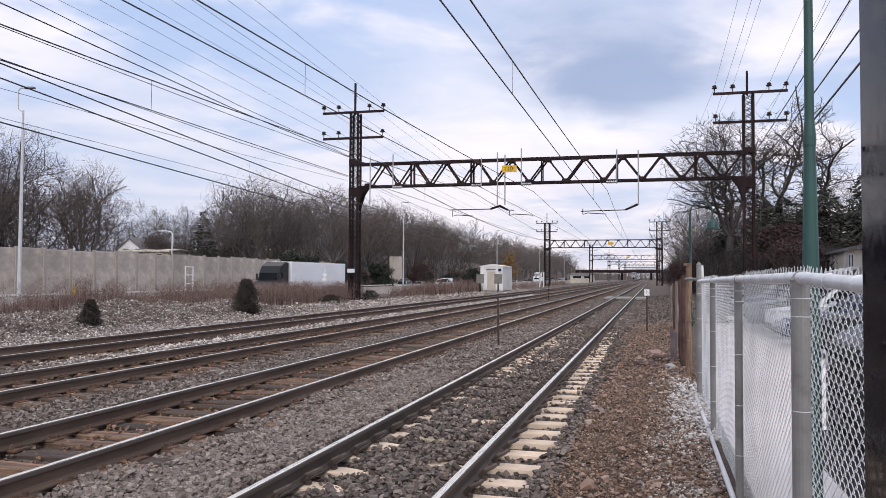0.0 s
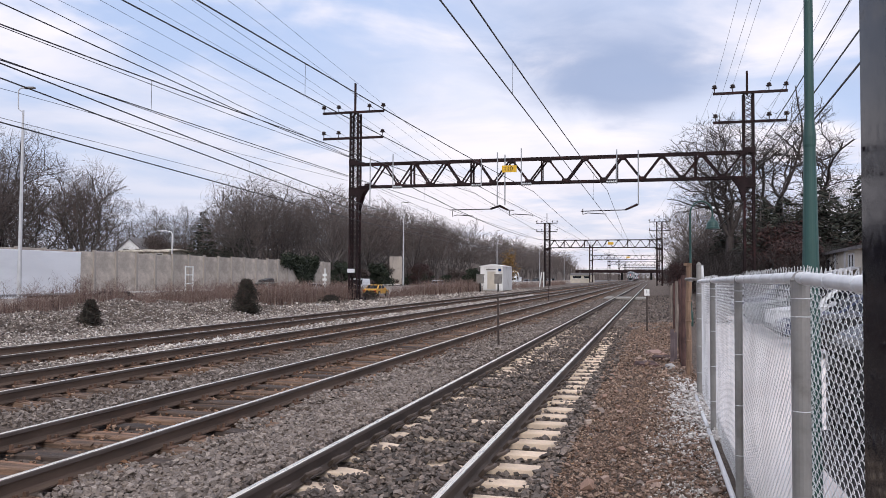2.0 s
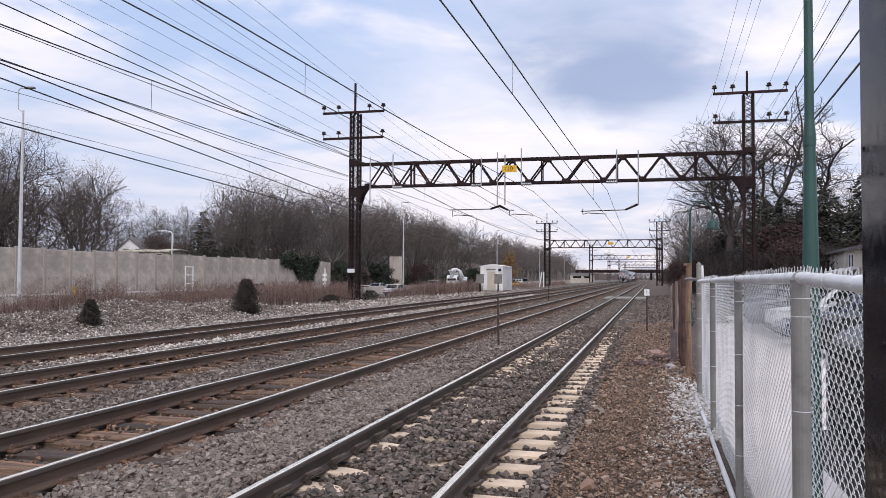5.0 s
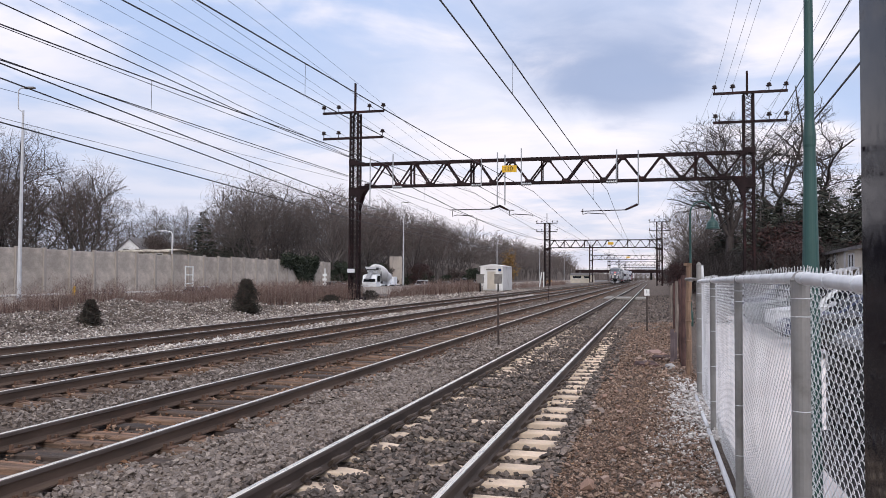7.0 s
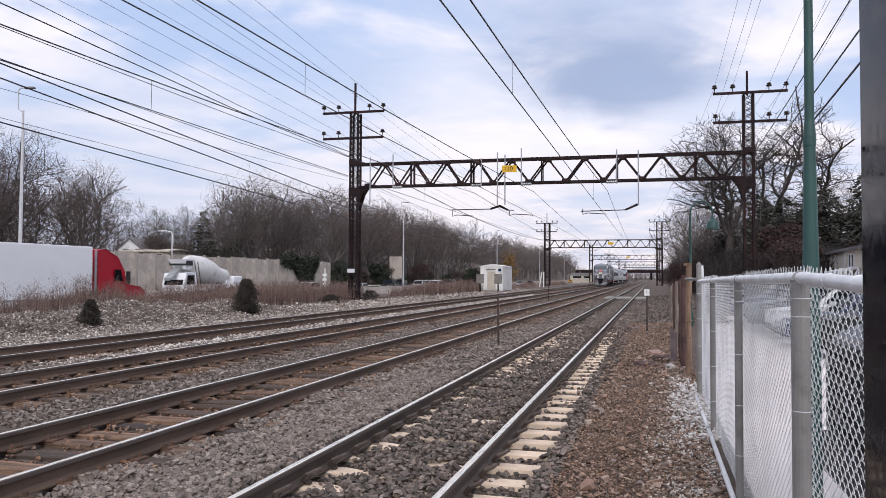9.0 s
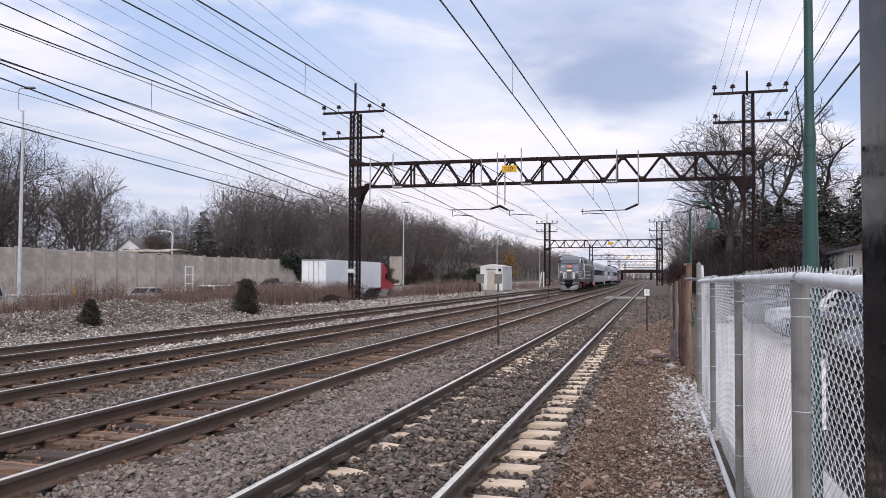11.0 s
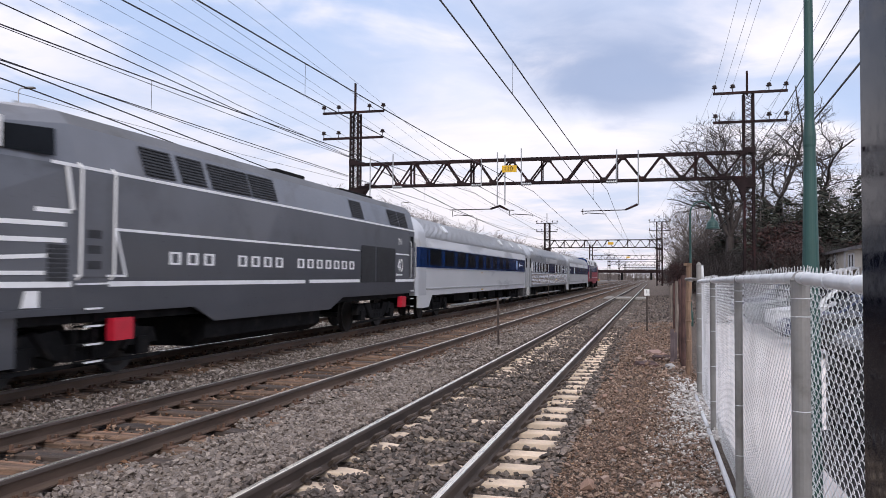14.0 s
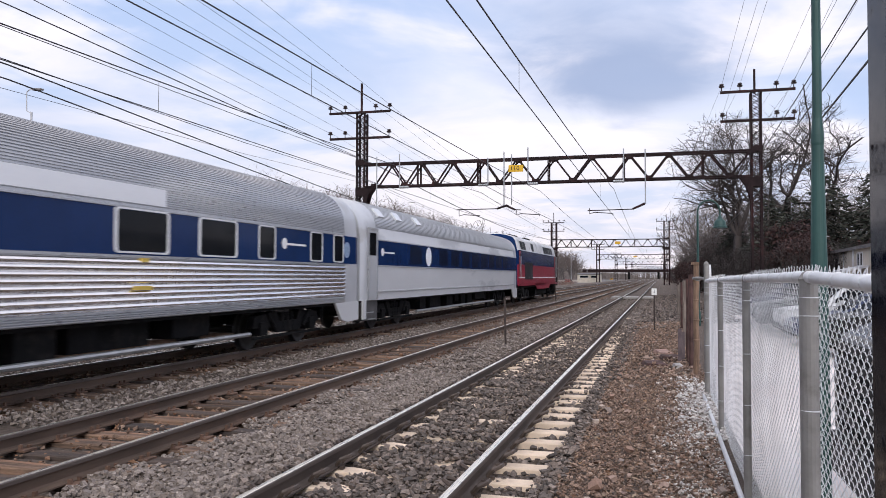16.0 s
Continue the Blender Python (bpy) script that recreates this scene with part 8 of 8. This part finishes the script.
def build_poles():
    for k, y in enumerate((38.9, 113.3, 187.0, 261.0, 335.0, 410.0)):
        x = -36.1
        lp = thing("highway_lamp", "tall slender pale steel highway lamp", "street lamp", group="highway lamps")
        part("pole", Shape().lathe([(0.13, ROAD_Z), (0.125, 1.0), (0.06, 11.4)], 10, (x, y, 0)), M_PALEPOLE, lp)
        part("arm", Shape().path([(x, y, 11.3), (x - 0.35, y, 11.5), (x - 0.38, y, 12.6), (x - 0.2, y, 12.75), (x + 0.3, y, 12.75)], 0.035, 6), M_PALEPOLE, lp)
        part("lantern", Shape().loft([[(x + 0.1, y - 0.12, 12.68), (x + 0.1, y + 0.12, 12.68), (x + 0.1, y + 0.12, 12.80), (x + 0.1, y - 0.12, 12.80)],
                                      [(x + 0.75, y - 0.14, 12.68), (x + 0.75, y + 0.14, 12.68), (x + 0.75, y + 0.12, 12.76), (x + 0.75, y - 0.12, 12.76)]]), M_BOX, lp)
    s = thing("sign_frame", "white ladder-like frame standing before the noise wall", "frame")
    x, y = -47.0, 72.9
    for d in (0, 1.4):
        part("upright", Shape().box(x, x + 0.1, y + d, y + d + 0.11, ROAD_Z, 2.65), M_SIGN, s)
    for z in (0.75, 1.65, 2.5):
        part("crossbar", Shape().box(x, x + 0.1, y + 0.11, y + 1.4, z, z + 0.11), M_SIGN, s)
    m = thing("marker_post", "white marker post with small plates", "post")
    x, y = -37.3, 86.8
    part("stake", Shape().box(x - 0.06, x + 0.06, y - 0.05, y + 0.05, ROAD_Z, 2.55), M_SIGN, m)
    for z in (0.55, 1.1, 1.65):
        part("plate", Shape().box(x - 0.28, x + 0.28, y - 0.08, y - 0.05, z, z + 0.28), M_SIGN, m)
    # lineside stakes
    st = Shape().box(-0.028, 0.028, -0.02, 0.02, -0.2, 1.31)
    ob = part("stake", st, M_BROWN, at=pose(-4.13, 21.65, -0.2, 0, -1.2, 12))
    tagged(ob, "thin dark brown metal stake in the ballast", "post", "lineside stakes")
    ob = part("stake", st, M_BROWN, at=pose(-7.9, 62.0, -0.2, 0, 0, 12))
    tagged(ob, "thin dark brown metal stake in the ballast", "post", "lineside stakes")
    sg = thing("speed_sign", "small white number plate on a thin stake", "sign")
    part("stake", Shape().box(-0.245, -0.195, 28.92, 28.96, -0.3, 1.28), M_BROWN, sg)
    pl = part("plate", Shape().box(-0.31, -0.13, 28.89, 28.915, 1.06, 1.29), M_SIGN, sg)
    words("digit", "1", 0.19, M_INK, pl, Matrix.Translation((-0.22, 28.887, 1.18)) @ FRONT)
    for x, y, lean in ((-20.0, 150.0, 0), (-20.9, 150.5, 9)):
        ob = part("bollard", Shape().lathe([(0.11, 0), (0.11, 2.9), (0.03, 3.0)], 10), M_SIGN, at=pose(x, y, -0.4, 0, lean, 0))
        tagged(ob, "slim white lineside post", "post", "white posts")
    # board crossing between the rails
    for k in range(9):
        ob = part("crossing_plank", Shape().box(-0.30 + 0.0, 0.0, 0, 5.0, -0.19, -0.06), M_PLANK, at=pose(-3.75 + 0.31 * k + (0.35 if k > 1 else 0) + (0.35 if k > 5 else 0), 68.5, 0.03))
        tagged(ob, "pale timber crossing plank beside the rails", "plank", "crossing planks")
    for x, y, l, a in ((-1.0 + 0.9, 41.0, 2.2, 70), (0.1, 44.0, 1.8, 95), (0.25, 24.0, 0.9, 30)):
        ob = part("loose_rod", Shape().path([(0, 0, 0), (l * 0.6, 0.1, 0.02), (l, 0.05, 0.0)], 0.03, 6), M_RUSTY, at=pose(x, y, -0.2, 0, 0, a))
        tagged(ob, "rusty rod lying on the gravel", "rod", "scrap")
    for x, y, w, l, m2 in ((0.2, 19.0, 0.5, 0.4, M_RUSTY), (0.05, 20.2, 0.4, 0.6, M_SLAB), (-0.15, 17.6, 0.5, 0.5, M_RUSTY), (0.33, 17.2, 0.2, 0.25, M_PALESLAB), (-20.5, 47.2, 1.6, 0.5, M_PALESLAB)):
        ob = part("broken_slab", Shape().loft([[(-w / 2, -l / 2, 0), (w / 2, -l / 2 * 0.8, 0), (w / 2, l / 2, 0), (-w / 2 * 0.8, l / 2, 0)],
                                               [(-w / 2 * 0.9, -l / 2 * 0.9, 0.09), (w / 2 * 0.9, -l / 2 * 0.7, 0.07), (w / 2 * 0.8, l / 2 * 0.9, 0.1), (-w / 2 * 0.7, l / 2 * 0.8, 0.08)]]), m2,
                  at=pose(x, y, ground_z(x, y) + 0.03, 4, 3, 20))
        tagged(ob, "broken slab lying on the gravel", "slab", "scrap")


M_PALEPOLE = mat("pale galvanised pole", (0.55, 0.55, 0.56), 0.5, 0.2, 0.08, 2, 30, 0.03)
M_PLANK = mat("bleached crossing timber", (0.36, 0.34, 0.31), 0.9, 0, 0.2, 3, 30, 0.2, stretch=(4, 0.5, 1))
M_SLAB = mat("pinkish broken brick", (0.34, 0.22, 0.18), 0.9, 0, 0.2, 4, 30, 0.2)
M_PALESLAB = mat("pale broken concrete", (0.42, 0.40, 0.38), 0.9, 0, 0.2, 4, 30, 0.2)
build_poles()


def house(label, x, y, w, d, z0, eave, ridge, m, gable_front=True, wins=(), at=None, tiles=None):
    h = thing("house", label, "house", at or pose(0, 0, 0), "houses")
    part("wall", Shape().prism_y([(x, z0), (x + w, z0), (x + w, eave), (x + w / 2, ridge), (x, eave)], y, y + d) if gable_front else
         Shape().prism_x([(y, z0), (y + d, z0), (y + d, eave), (y + d / 2, ridge), (y, eave)], x, x + w), m, h)
    for s in (0, 1):
        if gable_front:
            a, b = ((x - 0.3, eave - 0.25), (x + w / 2, ridge)) if s == 0 else ((x + w + 0.3, eave - 0.25), (x + w / 2, ridge))
            part("roof", Shape().prism_y([a, b, (b[0], b[1] + 0.2), (a[0], a[1] + 0.2)], y - 0.3, y + d + 0.3), tiles or M_ROOF, h)
        else:
            a, b = ((y - 0.3, eave - 0.1), (y + d / 2, ridge)) if s == 0 else ((y + d + 0.3, eave - 0.1), (y + d / 2, ridge))
            part("roof", Shape().prism_x([a, b, (b[0], b[1] + 0.2), (a[0], a[1] + 0.2)], x - 0.3, x + w + 0.3), tiles or M_ROOF, h)
    for wx, wz, ww, wh in wins:
        wn = part("window", Shape().box(x + wx, x + wx + ww, y - 0.02, y, wz, wz + wh), M_PANE, h)
        part("window_frame", Shape().box(x + wx - 0.08, x + wx, y - 0.06, y, wz - 0.08, wz + wh + 0.08).box(x + wx + ww, x + wx + ww + 0.08, y - 0.06, y, wz - 0.08, wz + wh + 0.08)
             .box(x + wx, x + wx + ww, y - 0.06, y, wz + wh, wz + wh + 0.08).box(x + wx, x + wx + ww, y - 0.06, y, wz - 0.08, wz), M_HOUSE, wn)
    return h


house("white gabled house beyond the noise wall", -82.4, 109.0, 4.4, 4.0, 1.0, 5.7, 7.4, M_HOUSE, True, ((1.0, 4.6, 0.9, 1.2), (3.2, 4.6, 0.9, 1.2)))
house("long low beige building beyond the noise wall", -80.7, 107.0, 8.8, 6, 1.0, 5.3, 5.6, M_CREAM, False, ((1.5, 4.2, 1.4, 0.7), (4.5, 4.2, 1.4, 0.7), (6.8, 4.2, 1.0, 0.7)), tiles=M_CREAM)
lamp = thing("street_lamp", "pale street lamp with a curved arm beyond the noise wall", "street lamp", pose(-66.6, 100, 0))
part("pole", Shape().tube((0, 0, -0.5), (0, 0, 7.5), 0.11, 0.08, 8), M_HOUSE, lamp)
part("arm", Shape().path([(0, 0, 7.5), (-0.15, -0.1, 7.85), (-0.7, -0.46, 8.0), (-1.2, -0.8, 7.98)], 0.06, 6), M_HOUSE, lamp)
part("lamp_head", Shape().box(-1.55, -1.1, -1.0, -0.7, 7.9, 8.02), M_HOUSE, lamp)
cream = house("cream house with white windows and a porch roof beside the railway", 0, 0, 24.0, 8, -0.3, 3.55, 4.3, M_CREAM, False,
              ((10.7, 2.45, 0.75, 0.75), (11.75, 2.45, 0.75, 0.75), (1.3, 2.2, 1.5, 0.9), (16.0, 2.4, 0.9, 0.9)), pose(12.76, 66.7, 0, 0, 0, -93.15))
part("corner_trim", Shape().box(5.1, 5.35, -0.05, 0, -0.3, 3.5), M_HOUSE, cream)
part("downspout", Shape().box(9.3, 9.42, -0.1, 0, -0.3, 3.5), M_HOUSE, cream)
part("porch_roof", Shape().prism_x([(-1.2, 2.05), (0, 2.3), (0, 2.42), (-1.2, 2.17)], 9.8, 14.5), M_HOUSE, cream, "white sloping porch roof")
house("low white building at the far end of the line", -33.0, 330.0, 9.0, 12, -1.0, 2.6, 3.0, M_CREAM, False, ((1.0, 1.2, 3.4, 0.9), (5.6, 1.2, 2.4, 0.9)))


def street_light(x, y, z0, top):
    st = thing("street_lamp", "pale street lamp beyond the noise wall", "street lamp")
    part("pole", Shape().lathe([(0.10, z0), (0.06, top)], 8, (x, y, 0)), M_ALU, st)
    part("arm", Shape().path([(x, y, top), (x - 0.5, y, top + 0.15), (x - 1.3, y, top + 0.2)], 0.04, 6), M_ALU, st)
    part("lamp_head", Shape().box(x - 1.9, x - 1.2, y - 0.12, y + 0.12, top + 0.12, top + 0.26), M_ALU, st, bevel=0.04)


street_light(-77.0, 116.0, 1.0, 9.8)
plank = Shape().prism_x([(0.0, 0.0), (0.18, 0.0), (0.2, 0.06), (0.02, 0.05)], -0.75, 0.75).prism_x([(0.3, 0.0), (0.45, 0.0), (0.45, 0.05), (0.3, 0.05)], -0.2, 0.9)
tagged(part("plank", plank, M_OLDWOOD, at=pose(-22.6, 49.6, ground_z(-22.6, 49.6) + 0.06, 0, 3, 12)), "pale weathered planks lying on the gravel", "plank")


def build_bridge():
    b = thing("overpass", "dark road bridge crossing the line far away", "bridge")
    part("deck", Shape().box(-60, 30, 640, 650, 5.2, 6.6), M_STEEL, b)
    part("parapet", Shape().box(-60, 30, 639.8, 640, 6.6, 7.5), M_STEEL, b)
    for x in (-24, -1.5, 8):
        part("pier", Shape().box(x - 0.8, x + 0.8, 641, 649, -1, 5.2), M_UNDER, b)


build_bridge()


# ---------------------------------------------------------------- loose ballast
def build_ballast():
    rng = np.random.default_rng(11)
    rails = np.array([c + s for c in TRACKS for s in (-HALF, HALF)])

    def field(name, label, n, x0, x1, y0, y1, s0, s1, m, keep=None, power=1.0, eight=False, only=None, lift=0.0):
        x = rng.uniform(x0, x1, n)
        y = y0 + (y1 - y0) * rng.uniform(0, 1, n) ** power
        size = rng.uniform(s0, s1, n) * rng.uniform(0.7, 1.15, n)
        gap = np.abs(x[:, None] - rails[None]).min(1)
        ok = gap > 0.085 + size * 0.4
        mid = np.abs(x[:, None] - np.array(TRACKS)[None]).min(1) < 1.22
        if only is not None:
            ok &= mid == only
        if keep is not None:
            ok &= keep(x, y)
        x, y, size = x[ok], y[ok], size[ok]
        z = np.array([ground_z(a, b) for a, b in zip(x, y)])
        near = (np.abs(x + 10) < 14) & (y < 60)
        z += np.where(near, np.array([0.035 * noise.noise(Vector((a * 1.7, b * 1.7, 0))) for a, b in zip(x, y)]), 0)
        z += np.array([rubble(a, b) if -24 < a < -16.5 and 10 < b < 60 else 0 for a, b in zip(x, y)])
        off = np.abs(x[:, None] - np.array(TRACKS)[None]).min(1)
        own = np.abs(x[:, None] - np.array(TRACKS)[None]).argmin(1)
        # shoulders between tracks are heaped a little above the sleepers
        z += np.where(off > 1.35, 0.035, 0.0)
        patch = np.array([noise.noise(Vector((a * 1.3, b * 1.3, 9))) for a, b in zip(x, y)])
        one = (own == 0) & (off < 1.35)
        dx = x - TRACKS[0]
        z += np.where(one & (dx < -0.85), 0.075, 0)
        cover = 0.02 + 0.065 * (patch + dx * 0.6 > 0.0)
        z += np.where(one & (np.abs(dx) < 0.7), cover, 0)
        z += np.where(one & (dx > 0.85), -0.022 + 0.065 * np.clip((y - 9) / 16, 0, 1) + 0.045 * (dx > 1.25), 0)
        z += np.where((own > 0) & (off < 1.3), 0.010 + 0.045 * (patch > 0.3), 0)
        z += lift + size * rng.uniform(-0.35, 0.8, len(x))
        v = rocks(rng, np.stack([x, y, z], 1), size, eight)
        tagged(part(name, soup(name, v, 8, OCTA if eight else CUBE, m), None), label, "gravel", kind="stuff")

    lab = "crushed grey and brown ballast stones"
    field("ballast", lab, 25000, -5.2, -3.5, 4.3, 15, 0.038, 0.066, M_STONE, power=1.15)
    field("ballast", "dark brown ballast stones round the concrete sleepers", 20000, -3.6, -0.9, 4.3, 15, 0.038, 0.070, M_DARKSTONE, power=1.15)
    field("ballast", lab, 6500, -5.2, -3.5, 15, 31, 0.065, 0.095, M_STONE, power=1.2, eight=True)
    field("ballast", "dark brown ballast stones round the concrete sleepers", 9000, -3.6, -0.75, 15, 31, 0.06, 0.09, M_DARKSTONE, power=1.2, eight=True)
    field("ballast", lab, 2500, -16.5, 0.3, -6, 4.4, 0.07, 0.12, M_STONE, eight=True)
    field("path_gravel", "brown gravel and leaf litter of the lineside path", 20000, -0.95, 0.66, 5.5, 15, 0.022, 0.050, M_PATH, power=1.15, eight=True)
    field("loose_stones", "pale pinkish stones scattered over the path", 150, -0.95, 0.6, 6, 24, 0.06, 0.12, M_COBBLE, power=1.2)
    field("path_gravel", "brown gravel and leaf litter of the lineside path", 6500, -0.95, 0.8, 15, 34, 0.05, 0.085, M_PATH, power=1.2, eight=True)
    field("path_gravel", "brown gravel of the path farther along the line", 5000, -0.95, 3.2, 34, 85, 0.08, 0.14, M_DARKSTONE, power=1.4, eight=True)
    field("ballast", lab, 32000, -16.0, -5.0, 8.5, 30, 0.050, 0.085, M_STONE, power=1.25, eight=True, only=False)
    field("ballast", "brown ballast stones between the timber sleepers", 18500, -16.0, -4.6, 6.5, 30, 0.045, 0.08, M_BROWNSTONE, power=1.25, eight=True, only=True)
    field("ballast", lab, 8500, -16.6, 0.6, 30, 72, 0.085, 0.125, M_STONE, power=1.3, eight=True)
    field("pale_ballast", "pale limestone ballast on the outer shoulder", 10000, -18.4, -15.3, 14, 62, 0.055, 0.095, M_PALE, power=1.3, eight=True)
    field("ballast", lab, 3500, -23.6, -17.4, 16, 44, 0.07, 0.13, M_DARKSTONE, power=1.1, eight=True)
    field("pale_ballast", "pale limestone rubble on the bank", 8500, -23.0, -17.4, 16, 44, 0.05, 0.10, M_PALE, power=1.1, eight=True)
    field("ballast", "grey rubble heaped on the bank", 13500, -23.6, -17.2, 16, 44, 0.06, 0.11, M_STONE, power=1.1, eight=True)
    field("chippings", "white limestone ballast beside the outer track", 5500, -12.95, -12.1, 18, 85, 0.05, 0.09, M_CHIP, power=1.3, eight=True)
    field("chippings", "white limestone stones strewn over the bank", 3000, -23.0, -17.4, 16, 44, 0.05, 0.09, M_CHIP, power=1.1, eight=True)
    field("chippings", "white limestone stones on the outer shoulder", 2600, -18.6, -15.3, 14, 62, 0.05, 0.085, M_CHIP, power=1.3, eight=True)
    field("pale_ballast", "pale limestone rubble beside the outer track", 5000, -21.5, -16.2, 40, 118, 0.09, 0.2, M_PALE, power=1.2, eight=True)
    field("ballast", "grey rubble beside the outer track", 3500, -24.5, -16.2, 42, 118, 0.1, 0.2, M_STONE, power=1.1, eight=True)
    field("pale_ballast", "pale limestone ballast between the outer tracks", 6000, -12.75, -11.1, 14, 75, 0.07, 0.11, M_PALE, power=1.3, eight=True)
    field("pale_ballast", "pale chippings and dead leaves along the fence", 1500, -0.1, 0.66, 5, 17, 0.02, 0.045, M_PALE, power=1.2)
    def drift(a, b):
        """Share of the grit that lies at each place: in drifts, thicker towards the fence."""
        heap = np.array([noise.noise(Vector((p * 2.2, q * 1.1, 3))) for p, q in zip(a, b)])
        return np.random.default_rng(6).uniform(0, 1, len(a)) < np.clip((a + 0.12) * 1.0, 0, 1) * np.clip(0.30 + 1.6 * heap, 0.08, 1)

    field("chippings", "fine white grit along the fence", 11000, -0.15, 0.64, 4.8, 13, 0.016, 0.034, M_CHIP, power=1.1, eight=True, lift=0.02, keep=drift)
    field("chippings", "white limestone chippings spilt along the fence", 4200, 0.2, 0.74, 9.6, 15.5, 0.025, 0.055, M_CHIP, lift=0.015, keep=lambda a, b: np.random.default_rng(5).uniform(0, 1, len(a)) < np.clip((a - 0.2) * 3.2 * np.exp(-((b - 12.2) / 1.9) ** 2), 0, 1))

    # fallen leaves and twigs on the path
    n = 1500
    x, y = rng.uniform(-1.0, 0.6, n), 5 + 28 * rng.uniform(0, 1, n) ** 1.3
    c = np.stack([x, y, np.array([ground_z(a, b) for a, b in zip(x, y)]) + rng.uniform(0.035, 0.06, n)], 1)
    u = rng.normal(size=(n, 3)) * np.array([[1, 1, 0.35]])
    w = rng.normal(size=(n, 3)) * np.array([[1, 1, 0.35]])
    u, w = u / np.linalg.norm(u, axis=1, keepdims=True) * 0.03, w / np.linalg.norm(w, axis=1, keepdims=True) * 0.02
    tagged(part("fallen_leaves", soup("fallen_leaves", np.stack([c - u - w, c + u - w, c + u + w, c - u + w], 1), 2, [(0, 1, 2, 3)], M_LEAF), None), "dry brown leaves scattered on the path", "leaves", kind="stuff")


M_LEAF = mat("dry fallen leaf", (0.22, 0.12, 0.07), 0.9, 0, 0.3, 5, 60, 0.1, island=[(0.24, 0.125, 0.07), (0.16, 0.085, 0.055), (0.34, 0.20, 0.11), (0.11, 0.07, 0.05), (0.38, 0.28, 0.19)])
build_ballast()


# ---------------------------------------------------------------- movement
def motions():
    for ob, offset, turn in TRAIN:
        walk(ob, [(0.0, pose(TRACKS[2], 425.7 + offset, 0, 0, 0, turn)), (16.0, pose(TRACKS[2], 425.7 + offset - 480.0, 0, 0, 0, turn))])
    for ob, lane, t, y, speed, away in TRAFFIC:
        v, turn = (speed, 180) if away else (-speed, 0)
        walk(ob, [(0.0, pose(lane, y - v * t, ROAD_Z, 0, 0, turn)), (16.0, pose(lane, y + v * (16.0 - t), ROAD_Z, 0, 0, turn))])


motions()
